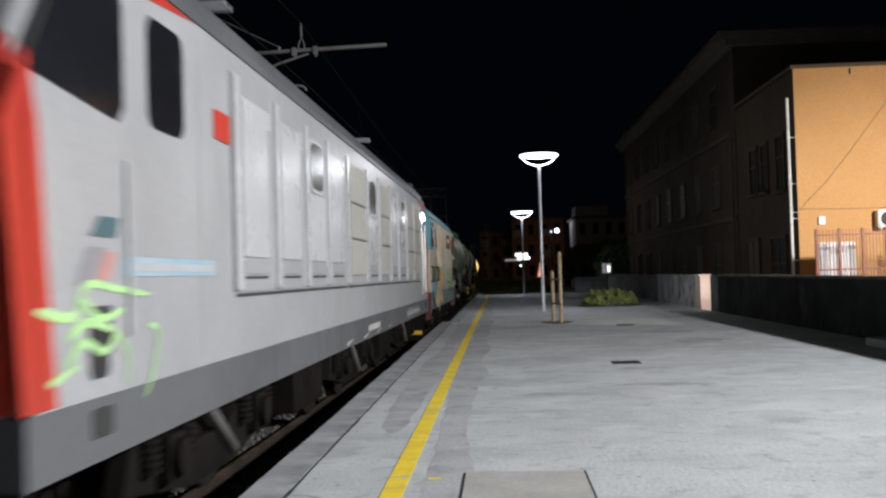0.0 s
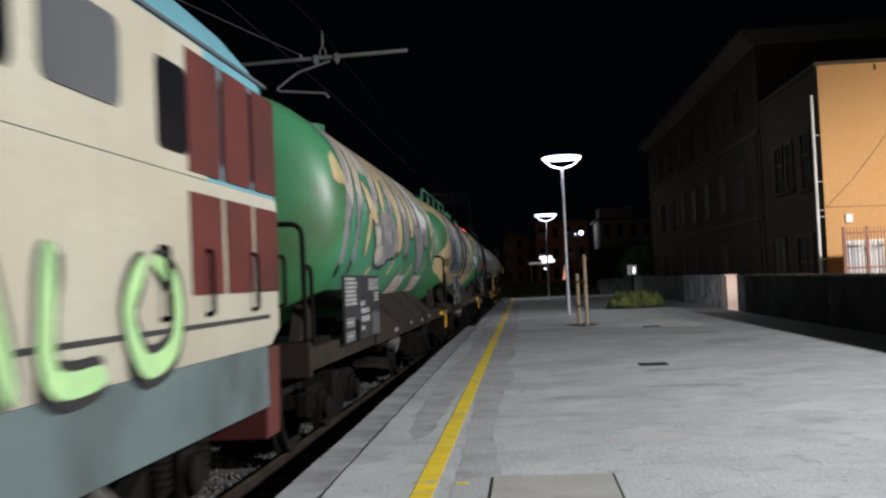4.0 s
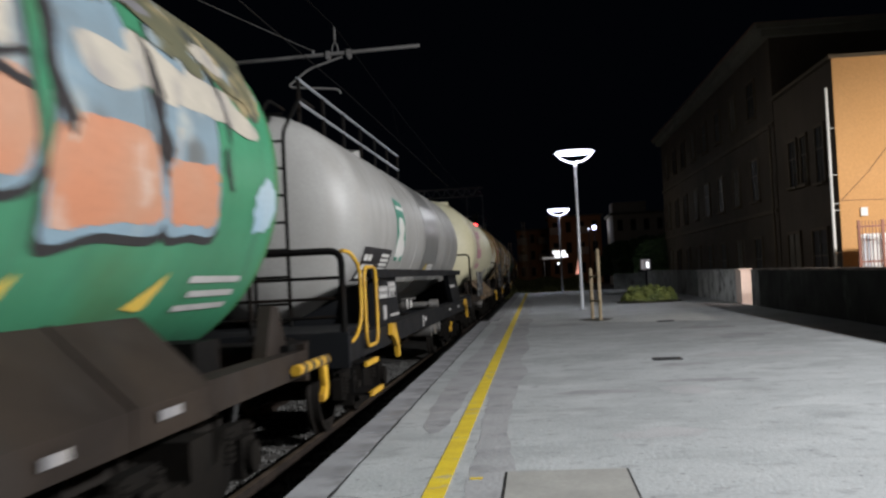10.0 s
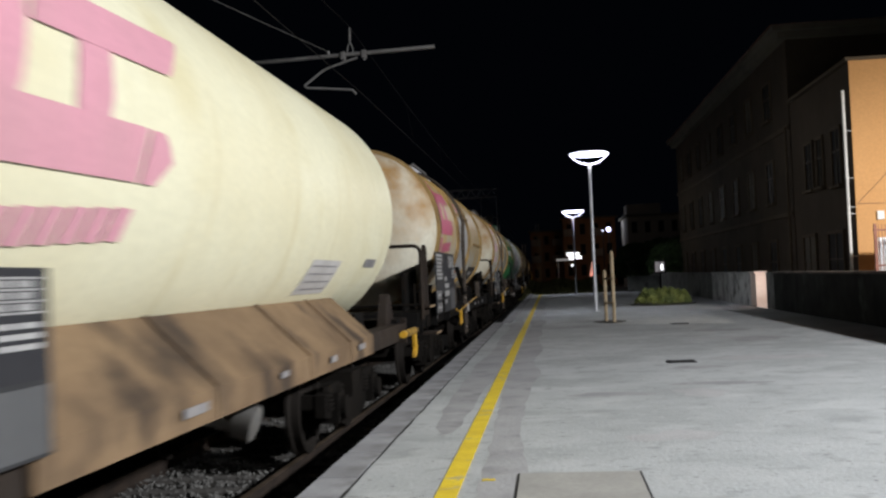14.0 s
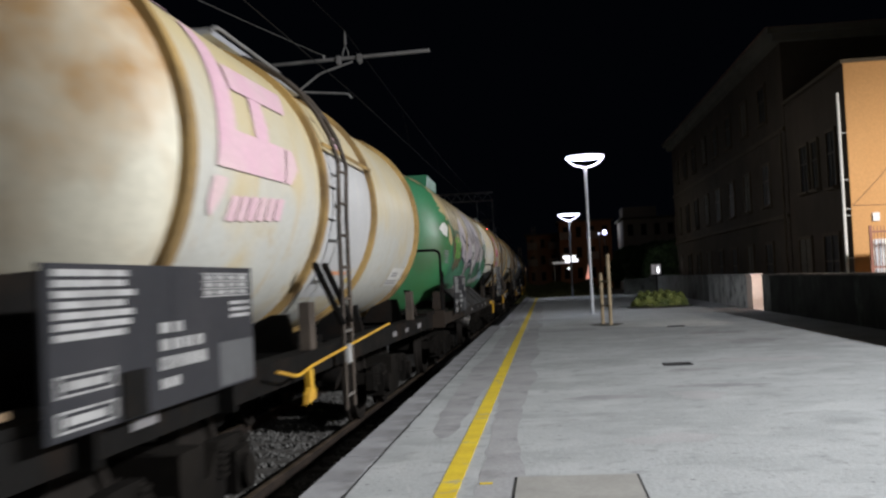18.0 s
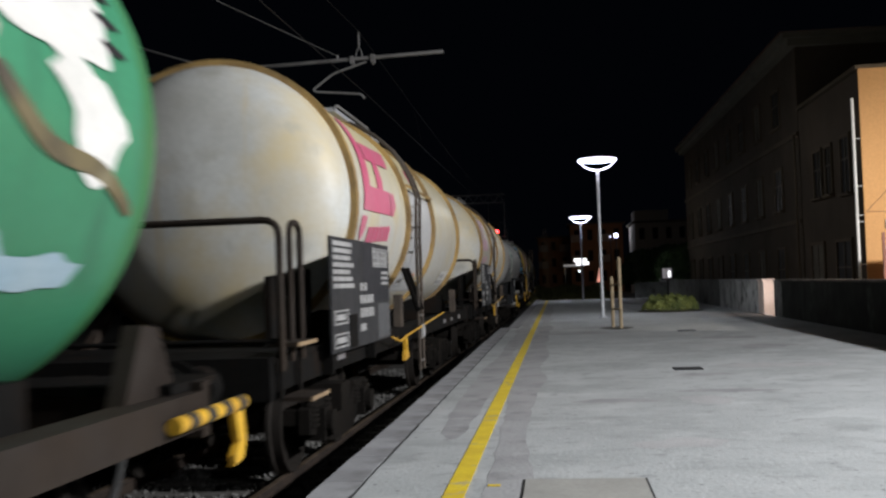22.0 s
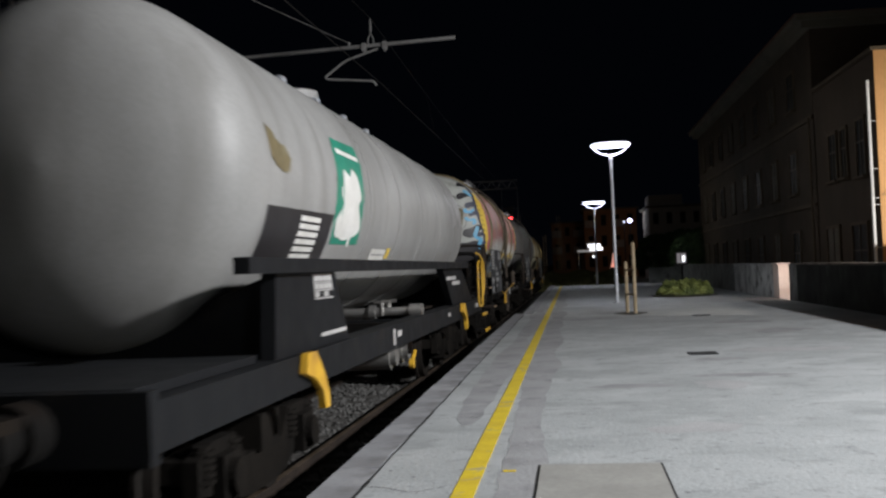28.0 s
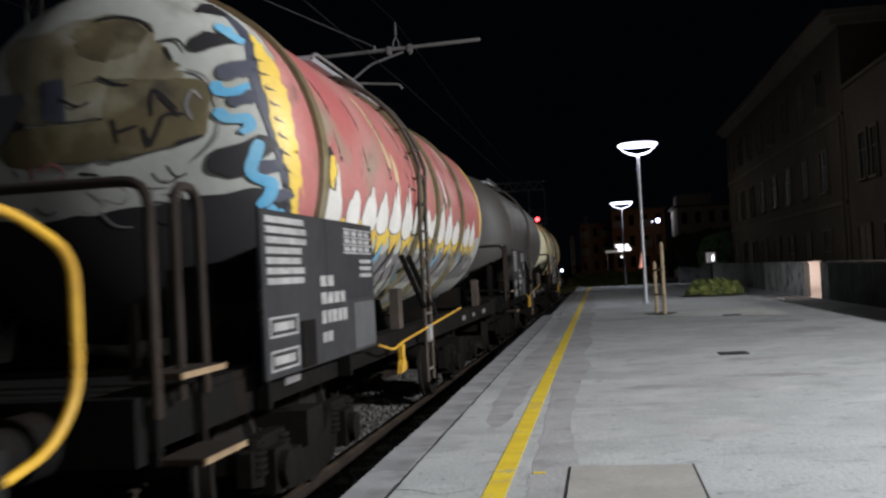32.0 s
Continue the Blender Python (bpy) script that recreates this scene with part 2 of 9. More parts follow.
def on_track(y, x=TRACK_X, z=RAIL_Z, half=7.0):
    """The place of a car whose front stands at y, turned and tipped with the track below its middle."""
    slope = BEAR - 2 * BEND * (y + half - 6)
    return pose(x + veer(y + half) - half * slope, y, z - math.tan(radians(DIP)) * (y - 6), -DIP, 0, -math.degrees(slope))


def swept(bm, outline):
    """Carries an outline in x and z along the track."""
    rows = [-60, -30, -10, 0, 10, 20, 30, 45, 60, 80, 100, 140, 200]
    rings = [[bm.verts.new(on_track(y, 0, 0, 0) @ Vector((x, 0, z))) for x, z in outline] for y in rows]
    for u, v in zip(rings, rings[1:]):
        for k in range(len(u)):
            bm.faces.new((u[k], u[(k + 1) % len(u)], v[(k + 1) % len(u)], v[k]))
    bmesh.ops.recalc_face_normals(bm, faces=bm.faces)


def rail(x, name):
    outline = [(-0.075, -0.172), (0.075, -0.172), (0.075, -0.155), (0.012, -0.125), (0.010, -0.050), (0.036, -0.036),
               (0.036, -0.008), (0.028, -0.001), (-0.028, -0.001), (-0.036, -0.008), (-0.036, -0.036), (-0.010, -0.050),
               (-0.012, -0.125), (-0.075, -0.155)]
    bm = bmesh.new()
    swept(bm, [(x + u, RAIL_Z + v) for u, v in outline])
    ob = tagged(part(name, bm, rail_rust), "rusty steel running rail on concrete sleepers", "rail", "rails of the tracks", "structure")
    bm = bmesh.new()
    swept(bm, [(x - 0.028, RAIL_Z + 0.001), (x + 0.028, RAIL_Z + 0.001), (x + 0.028, RAIL_Z + 0.004), (x - 0.028, RAIL_Z + 0.004)])
    part("running_surface", bm, rail_head, ob, "worn shiny top of the rail")


for x in (TRACK_X - 0.7535, TRACK_X + 0.7535, TRACK_X - 4.25, TRACK_X - 5.76):
    rail(x, "rail")

sleepers = thing("sleeper_row", "weathered concrete sleepers half sunk in ballast", "sleepers", kind="structure")
bm = bmesh.new()
prism(bm, [(-0.13, -0.10), (0.13, -0.10), (0.10, 0.0), (-0.10, 0.0)], "x", -1.25, 1.25)
sleeper_mesh = finish(bm, "sleeper", sleeper_mat)
for i in range(110):
    shared("sleeper", sleeper_mesh, sleepers, on_track(-3.0 + 0.6 * i, TRACK_X, RAIL_Z - 0.135, 0) @ pose(0, 0, 0, 0, 0, random.uniform(-0.4, 0.4)))


def stones(name, count, area, z, size, mat, label):
    """Many small angular stones as one mesh."""
    rng = np.random.default_rng(4)
    base = np.array([(1, 0, 0), (-1, 0, 0), (0, 1, 0), (0, -1, 0), (0, 0, 1), (0, 0, -1)], float)
    tris = np.array([(0, 2, 4), (2, 1, 4), (1, 3, 4), (3, 0, 4), (2, 0, 5), (1, 2, 5), (3, 1, 5), (0, 3, 5)])
    x0, x1, y0, y1 = area
    centres = np.c_[rng.uniform(x0, x1, count), y0 + (y1 - y0) * rng.uniform(0, 1, count) ** 1.5, rng.uniform(z - 0.01, z + 0.028, count)]
    sizes = rng.uniform(size * 0.55, size * 1.25, (count, 1, 3))
    turn = rng.normal(size=(count, 3, 3))
    turn = np.linalg.qr(turn)[0]
    verts = (base[None] * sizes * rng.uniform(0.7, 1.25, (count, 6, 1))) @ turn + centres[:, None]
    faces = (tris[None] + 6 * np.arange(count)[:, None, None]).reshape(-1, 3)
    mesh = bpy.data.meshes.new(name)
    mesh.from_pydata(verts.reshape(-1, 3).tolist(), [], faces.tolist())
    mesh.materials.append(mat)
    return tagged(new(name, mesh), label, "ballast", kind="stuff")


stones("ballast_stones", 15000, (-4.55, -1.80, 2.4, 22.0), RAIL_Z - 0.17, 0.030, stone_mat, "loose grey ballast stones between rails and platform")

platform = thing("platform", "long grey concrete station platform with a worn surface", "platform", kind="structure")
bm = bmesh.new()
for shift, y0, y1 in ((0, -45, SETBACK_Y), (SETBACK, SETBACK_Y, FAR_END)):
    prism(bm, [(EDGE_X + shift + 0.31, -0.02), (WALL_X, -0.02), (WALL_X, 0.0), (EDGE_X + shift + 0.31, 0.0)], "y", y0, y1)
part("paving", bm, concrete, platform, "grey troweled concrete with stains")
bm = bmesh.new()
for shift, y0, y1 in ((0, -45, SETBACK_Y), (SETBACK, SETBACK_Y, FAR_END)):
    prism(bm, [(EDGE_X + shift + 0.05, -0.78), (WALL_X, -0.78), (WALL_X, -0.021), (EDGE_X + shift + 0.05, -0.021)], "y", y0, y1)
part("kerb_wall", bm, platform_edge, platform, "dark dirty platform face")
bm = bmesh.new()
prism(bm, [(-0.792, 0.001), (-0.650, 0.001), (-0.650, 0.0045), (-0.792, 0.0045)], "y", -45, FAR_END)
part("yellow_line", bm, yellow_paint, platform, "worn yellow safety line")
bm = bmesh.new()
box(bm, -0.48, 6.80, 0.003, 0.085, 0.06, 0.004)
part("paint_mark", bm, yellow_paint, platform, "small splash of yellow paint")
# expansion joints and the long seam behind the coping
bm = bmesh.new()
for shift, y0, y1 in ((0, -45, SETBACK_Y), (SETBACK, SETBACK_Y, FAR_END)):
    box(bm, EDGE_X + shift + 0.312, (y0 + y1) / 2, 0.0005, 0.009, y1 - y0, 0.003)
part("joint", bm, dark_gap, platform)

# a cover plate let into the floor
cover = thing("cover_plate", "rectangular concrete inspection cover in the platform floor", "cover", (0.13, 6.32, 0))
bm = bmesh.new()
box(bm, 0, 0, 0.002, 0.84, 1.32, 0.006)
part("recess", bm, dark_gap, cover)
bm = bmesh.new()
box(bm, 0, 0, 0.006, 0.805, 1.285, 0.008)
part("plate", bm, plate_concrete, cover)

for i, (x, y, s) in enumerate(((1.82, 14.95, 1.0), (3.04, 24.9, 1.0))):
    drain = thing("drain_grate", "dark cast-iron drain grate set flush in the platform", "drain", (x, y, 0), "drain grates")
    bm = bmesh.new()
    box(bm, 0, 0, 0.003, 0.38, 0.38, 0.006)
    part("gully", bm, dark_gap, drain)
    bm = bmesh.new()
    for dx in (-0.185, 0.185):
        box(bm, dx, 0, 0.006, 0.03, 0.40, 0.010)
    for dy in (-0.185, 0.185):
        box(bm, 0, dy, 0.006, 0.34, 0.03, 0.010)
    part("frame", bm, cast_iron, drain)
    for k in range(6):
        bm = bmesh.new()
        box(bm, -0.135 + 0.054 * k, 0, 0.006, 0.02, 0.34, 0.008)
        part("bar", bm, cast_iron, drain)


# ---- platform lamps ----
def ring_lamp(y, low=0.0):
    post = thing("platform_lamp", "tall pale grey lamp post with a glowing white ring head", "lamp post", (LAMP_X, y, 0), "lamps along the platform")
    bm = bmesh.new()
    rod(bm, (0, 0, 0), (0, 0, 0.03), 0.16, 16)
    rod(bm, (0, 0, 0.03), (0, 0, 0.9), 0.065, 16)
    part("base", bm, galvanised, post, smooth=40)
    bm = bmesh.new()
    rod(bm, (0, 0, 0.9), (0, 0, 4.94 - low), 0.056, 16, 0.046)
    part("pole", bm, galvanised, post, smooth=40)
    bm = bmesh.new()
    rod(bm, (0, 0, 4.84 - low), (0, 0, 5.02 - low), 0.062, 16)
    part("collar", bm, lamp_rim, post, smooth=40)
    # the arms emit too, to carry the ring's light that falls on them
    for s in (-1, 1):
        bm = bmesh.new()
        tube(bm, rounded([(0.03 * s, 0, 4.97 - low), (0.40 * s, 0, 5.07 - low), (0.63 * s, 0, 5.31 - low)], 0.2), 0.017, 8)
        part("arm", bm, lamp_white, post, "glowing curved arm of the lamp head", smooth=40)
    bm = bmesh.new()
    rings = []
    for k in range(48):
        a = 2 * math.pi * k / 48
        c = Vector((0.63 * math.cos(a), 0.63 * math.sin(a), LAMP_Z - low))
        out = Vector((math.cos(a), math.sin(a), 0))
        rings.append([bm.verts.new(c + out * (0.034 * math.cos(b)) + Vector((0, 0, 0.034 * math.sin(b)))) for b in (2 * math.pi * j / 8 for j in range(8))])
    for k in range(48):
        u, v = rings[k], rings[(k + 1) % 48]
        for j in range(8):
            bm.faces.new((u[j], v[j], v[(j + 1) % 8], u[(j + 1) % 8]))
    part("light_ring", bm, lamp_white, post, "glowing white ring", smooth=60)
    bm = bmesh.new()
    rod(bm, (0, 0, LAMP_Z - low + 0.004), (0, 0, LAMP_Z - low + 0.018), 0.60, 40)
    part("diffuser", bm, lamp_disc, post, "flat glowing diffuser of the lamp head", smooth=40)
    return post


for y in LAMP_Y:
    ring_lamp(y, 0.35 if y > 50 else 0.0)

def blob_outline(rx, ry):
    """A worn, uneven round outline."""
    return [(rx * (1 + 0.12 * math.sin(3 * a) + 0.07 * math.sin(7 * a + 1)) * math.cos(a), ry * (1 + 0.10 * math.cos(4 * a)) * math.sin(a)) for a in (2 * math.pi * k / 28 for k in range(28))]


# ---- tree stakes ----
stakes = thing("tree_stakes", "pair of weathered wooden tree stakes tied by a rail", "stakes", (1.50, 27.2, 0))
for x, y, h in ((-0.07, 0.35, 1.38), (0.10, -0.35, 1.88)):
    bm = bmesh.new()
    rod(bm, (x, y, 0), (x, y, h - 0.05), 0.05, 10)
    rod(bm, (x, y, h - 0.05), (x, y, h), 0.05, 10, 0.025)
    part("stake", bm, wood_mat, stakes, smooth=40)
for z in (0.50, 1.15):
    bm = bmesh.new()
    rod(bm, (-0.09, 0.45, z), (0.12, -0.45, z), 0.026, 8)
    part("rail", bm, wood_mat, stakes, smooth=40)
bm = bmesh.new()
prism(bm, blob_outline(0.42, 0.75), "z", 0.0005, 0.004)
tagged(part("tree_pit", bm, soil), "bare earth square round the tree stakes", "tree pit", kind="structure").location = (1.50, 27.1, 0)


# ---- shrubs ----
def leaf_cloud(name, seed, count, spread, size, mat, shape):
    """Small leaf pairs scattered in a volume given by shape(u, v, w)."""
    rng = np.random.default_rng(seed)
    p = shape(rng, count)
    d = rng.normal(size=(count, 3))
    d /= np.linalg.norm(d, axis=1)[:, None]
    e = np.cross(d, rng.normal(size=(count, 3)))
    e /= np.linalg.norm(e, axis=1)[:, None]
    s = rng.uniform(0.6, 1.3, (count, 1)) * size
    quad = np.stack([p - d * s, p + e * s * 0.45, p + d * s, p - e * s * 0.45], 1)
    mesh = bpy.data.meshes.new(name)
    mesh.from_pydata(quad.reshape(-1, 3).tolist(), [], (np.arange(count)[:, None] * 4 + np.arange(4)[None]).tolist())
    mesh.materials.append(mat)
    return mesh


def low_shrub(rng, n):
    u = rng.uniform(-1, 1, (n * 3, 2))
    u = u[(u ** 2).sum(1) < 1][:n]
    while len(u) < n:
        u = np.r_[u, u[: n - len(u)]]
    r2 = (u ** 2).sum(1)
    lump = 0.17 * np.sin(u[:, 0] * 9 + 1) * np.cos(u[:, 1] * 7) + 0.13 * np.sin(u[:, 0] * 17 + 4 * u[:, 1])
    top = 0.40 * np.sqrt(np.clip(1 - r2 ** 2.6, 0, 1)) + 0.75 * lump * (1 - r2 ** 3)
    z = np.clip(top, 0.05, None) * rng.uniform(0.35, 1.0, n) ** 0.5
    return np.c_[u[:, 0] * 1.03, u[:, 1] * 1.25, z + 0.05]


shrub = thing("juniper_shrub", "low spreading green juniper shrub on the platform", "shrub", (4.14, 38.6, 0))
foliage = new("foliage", leaf_cloud("foliage", 2, 14000, 1, 0.058, shrub_mat, low_shrub))
foliage.parent = shrub
for k in range(7):
    bm = bmesh.new()
    a = k * 0.9
    tube(bm, [(0, 0, 0), (0.3 * math.cos(a), 0.3 * math.sin(a), 0.20), (0.75 * math.cos(a), 0.8 * math.sin(a), 0.32)], 0.02, 6)
    part("stem", bm, bark_mat, shrub)
bm = bmesh.new()
rod(bm, (0, 0, 0), (0, 0, 0.03), 1.2, 32)
tagged(part("shrub_bed", bm, soil), "round earth bed under the juniper", "planting bed", kind="structure").location = (4.14, 38.6, 0)


def round_hedge(rng, n):
    a, w = rng.uniform(0, 2 * math.pi, n), rng.uniform(-0.55, 1, n)
    r = (1 + 0.05 * np.sin(a * 5) + 0.04 * np.sin(w * 11)) * rng.uniform(0.90, 1.02, n)
    ring = np.sqrt(1 - np.clip(w, -1, 1) ** 2 * np.where(w > 0, 1, 0.3))
    return np.c_[r * ring * np.cos(a) * 2.0, r * ring * np.sin(a) * 2.0, 1.8 + w * r * 2.0]


for x, y, s in ((7.95, 67.0, 0.80), (9.5, 69.5, 0.72), (7.4, 88.0, 0.95), (9.7, 89.0, 1.05), (12.4, 90.0, 1.15)):
    hedge = thing("clipped_bush", "dark clipped round bush behind the platform wall", "bush", (x, y, 0), "dark bushes")
    crown = new("crown", leaf_cloud("crown", int(x * 7), 9000, 1, 0.11, hedge_mat, round_hedge))
    crown.parent, crown.scale = hedge, (s, s, s)
    bm = bmesh.new()
    rod(bm, (0, 0, -0.7), (0, 0, 1.8 * s), 0.12, 8, 0.06)
    part("trunk", bm, bark_mat, hedge)

kiosk = thing("lit_notice_box", "small glowing white box on a dark post", "light box", (5.30, 50.0, 0))
bm = bmesh.new()
box(bm, 0, 0, 1.42, 0.56, 0.14, 0.62)
part("housing", bm, cast_iron, kiosk)
bm = bmesh.new()
box(bm, -0.02, -0.075, 1.43, 0.44, 0.01, 0.48)
part("panel", bm, glow("notice_glow", (0.9, 0.84, 0.88), 0.16), kiosk, "glowing white panel")
bm = bmesh.new()
box(bm, 0.08, -0.082, 1.40, 0.11, 0.008, 0.28)
part("bulb", bm, sign_glow, kiosk, "brighter lamp")
for dx in (-0.06, 0.02):
    bm = bmesh.new()
    box(bm, dx, -0.082, 1.43, 0.015, 0.006, 0.48)
    part("glazing_bar", bm, cast_iron, kiosk)
bm = bmesh.new()
rod(bm, (0, 0, 0), (0, 0, 1.12), 0.04, 8)
part("post", bm, cast_iron, kiosk)


# ---- boundary wall ----
def wall_run(name, a, b, height, thick, mat, label):
    a, b = Vector((*a, 0)), Vector((*b, 0))
    d = b - a
    ob = thing(name, label, "wall", kind="structure")
    m = Matrix.Translation((a + b) / 2) @ d.to_track_quat("Y", "Z").to_matrix().to_4x4()
    bm = bmesh.new()
    box(bm, 0, 0, height / 2 - 0.4, thick, d.length, height + 0.8 - 0.07)
    bmesh.ops.transform(bm, matrix=m, verts=bm.verts)
    part("masonry", bm, mat, ob)
    bm = bmesh.new()
    box(bm, 0, 0, height - 0.025, thick + 0.08, d.length, 0.05)
    bmesh.ops.transform(bm, matrix=m, verts=bm.verts)
    part("coping", bm, lit_wall_top if mat is wall_mat else mat, ob)
    return ob


WALL_MID = WALL_X + 0.15
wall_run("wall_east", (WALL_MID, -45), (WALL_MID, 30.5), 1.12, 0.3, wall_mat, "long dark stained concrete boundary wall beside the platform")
wall_run("wall_patch", (WALL_MID, 30.5), (WALL_MID, 31.45), 1.10, 0.3, dim_wall, "weathered grey end of the boundary wall")
wall_run("wall_pillar", (WALL_MID - 0.02, 32.95), (WALL_MID - 0.02, 33.42), 1.12, 0.32, pillar_mat, "pale rendered gate pillar beside the boundary wall")
wall_run("wall_gate_post", (WALL_MID - 0.02, 33.47), (WALL_MID - 0.02, 33.86), 1.12, 0.32, pillar_mat, "pale rendered gate post beside a narrow gap")
wall_run("wall_pale", (WALL_MID, 33.9), (WALL_MID, 42.0), 1.10, 0.28, pale_wall, "patchy pale concrete wall with dark peeling stains")
wall_run("wall_far", (WALL_MID, 43.3), (WALL_MID, 66), 1.08, 0.3, dim_wall, "far end of the boundary wall in the dark")
wall_run("wall_low", (4.6, 62.0), (6.48, 62.0), 0.94, 0.25, dim_wall, "low pale wall behind the shrub")
bm = bmesh.new()
prism(bm, [(6.0, 0.004), (6.46, 0.004), (6.46, 0.13), (6.0, 0.13)], "y", 15.4, 17.0)
tagged(part("wall_step", bm, concrete), "low concrete slab at the foot of the wall", "step", kind="structure")


# ---- station building and the orange annexe ----
def window(house, y, z, w, h, x, shutters=False):
    """A window in a wall that faces the platform."""
    bm = bmesh.new()
    for dy in (-w / 2 - 0.05, w / 2 + 0.05):
        box(bm, x - 0.03, y + dy, z + h / 2, 0.08, 0.10, h + 0.2)
    box(bm, x - 0.03, y, z + h + 0.05, 0.08, w, 0.10)
    frame_ob = part("window", bm, shaded_trim, house)
    bm = bmesh.new()
    box(bm, x - 0.012, y, z + h / 2, 0.02, w, h)
    part("pane", bm, house_glass if not shutters else shutter_mat, frame_ob)
    bm = bmesh.new()
    box(bm, x - 0.08, y, z - 0.04, 0.18, w + 0.3, 0.08)
    part("sill", bm, shaded_trim, frame_ob)
    bm = bmesh.new()
    box(bm, x - 0.035, y, z + h / 2, 0.03, 0.05, h)
    box(bm, x - 0.035, y, z + h * 0.62, 0.03, w, 0.05)
    part("bar", bm, shutter_mat, frame_ob)


FACE = 8.4
GABLE_Y = 28.66
station = thing("station_building", "large dark three-storey building with a hipped roof at night", "building")
bm = bmesh.new()
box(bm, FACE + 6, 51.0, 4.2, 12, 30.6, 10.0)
part("wall", bm, shaded_plaster, station)
bm = bmesh.new()
box(bm, FACE + 6, 51.0, 9.40, 13.0, 31.6, 0.18)
box(bm, FACE + 6, 51.0, 9.19, 12.6, 31.2, 0.24)
part("cornice", bm, cornice_mat, station, "pale moulded eaves")
bm = bmesh.new()
lo = [(FACE - 0.6, 35.1), (FACE + 12.6, 35.1), (FACE + 12.6, 66.9), (FACE - 0.6, 66.9)]
hi = [(FACE + 5.6, 42), (FACE + 6.4, 42), (FACE + 6.4, 60), (FACE + 5.6, 60)]
v0 = [bm.verts.new((*p, 9.50)) for p in lo]
v1 = [bm.verts.new((*p, 11.0)) for p in hi]
for i in range(4):
    bm.faces.new((v0[i], v0[(i + 1) % 4], v1[(i + 1) % 4], v1[i]))
bm.faces.new(v1)
bm.faces.new(v0[::-1])
part("roof", bm, roof_mat, station)
for z, t in ((6.05, 0.16), (3.05, 0.14)):
    bm = bmesh.new()
    box(bm, FACE - 0.04, 51.0, z, 0.08, 30.7, t)
    part("string_course", bm, shaded_trim, station)
for k in range(8):
    for z, h in ((0.2, 1.95), (3.6, 1.5), (6.7, 1.35)):
        window(station, 38.9 + 3.55 * k, z, 1.15, h, FACE, k % 3 == 1)

annexe = thing("orange_annexe", "two-storey annexe with an orange plaster gable under a yard lamp", "building")
# same plaster as the gable, with the side's shade put into the colour
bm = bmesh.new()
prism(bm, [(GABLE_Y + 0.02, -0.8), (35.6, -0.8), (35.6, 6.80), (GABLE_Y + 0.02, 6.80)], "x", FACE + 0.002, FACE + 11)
part("wall", bm, shaded_plaster, annexe)
bm = bmesh.new()
box(bm, FACE + 5.5, GABLE_Y, 3.02, 11.0, 0.06, 7.66)
part("gable", bm, orange_plaster, annexe, "orange plaster wall lit by a warm lamp")
bm = bmesh.new()
box(bm, FACE + 5.5, 32.1, 6.90, 11.16, 7.0, 0.10)
part("roof_edge", bm, shaded_trim, annexe)
for y, z, w, h, s in ((33.2, 3.65, 0.85, 1.45, False), (31.9, 3.65, 0.6, 1.45, False), (30.1, 3.55, 0.8, 1.6, False), (33.6, 0.2, 1.45, 1.95, True), (30.6, 0.2, 1.5, 1.95, False)):
    window(annexe, y, z, w, h, FACE, s)
for y, z0, z1, m in ((28.62, 0.0, 6.03, white_plastic), (35.5, 0.0, 6.0, shaded_trim)):
    bm = bmesh.new()
    rod(bm, (FACE - 0.20, y, z0), (FACE - 0.20, y, z1), 0.042, 10)
    for z in (1.45, 2.62, 2.8, 3.6, 4.9):
        rod(bm, (FACE - 0.20, y, z), (FACE - 0.20, y, z + 0.035), 0.055, 10)
        rod(bm, (FACE - 0.20, y, z + 0.017), (FACE + 0.03, y + 0.06, z + 0.017), 0.010, 6)
    part("downpipe", bm, m, annexe, "pale rain pipe", smooth=40)
bm = bmesh.new()
F = GABLE_Y - 0.045
tube(bm, [(FACE + 0.04, F, 2.90), (FACE + 0.8, F, 3.65), (FACE + 1.5, F, 4.50), (FACE + 2.5, F, 5.80), (FACE + 3.1, F, 6.6)], 0.010, 6)
tube(bm, [(FACE + 0.04, F, 2.90), (FACE + 1.4, F, 2.87), (FACE + 2.4, F, 2.87), (FACE + 6, F, 2.9)], 0.010, 6)
part("cable", bm, cable_tan, annexe, "thin cable fixed to the wall")
bm = bmesh.new()
box(bm, FACE + 0.62, GABLE_Y - 0.07, 2.56, 0.18, 0.09, 0.23)
part("junction_box", bm, white_plastic, annexe)
for dx in (1.55, 2.6):
    bm = bmesh.new()
    box(bm, FACE + dx, GABLE_Y - 0.06, 6.72, 0.03, 0.06, 0.16)
    part("bracket", bm, cast_iron, annexe)
unit = thing("air_conditioner", "white air-conditioning unit on the orange wall", "air conditioner", (FACE + 2.42, GABLE_Y - 0.25, 2.55))
bm = bmesh.new()
box(bm, 0, 0, 0, 0.74, 0.28, 0.50)
bmesh.ops.bevel(bm, geom=bm.edges[:], offset=0.025, segments=2, affect="EDGES")
part("case", bm, white_plastic, unit)
bm = bmesh.new()
rod(bm, (-0.10, -0.16, 0), (-0.10, -0.142, 0), 0.20, 24)
part("fan_grille", bm, cast_iron, unit, "dark round fan grille")
for dx in (-0.26, 0.26):
    bm = bmesh.new()
    box(bm, dx, 0.08, -0.275, 0.03, 0.32, 0.05)
    part("bracket", bm, galvanised, unit)

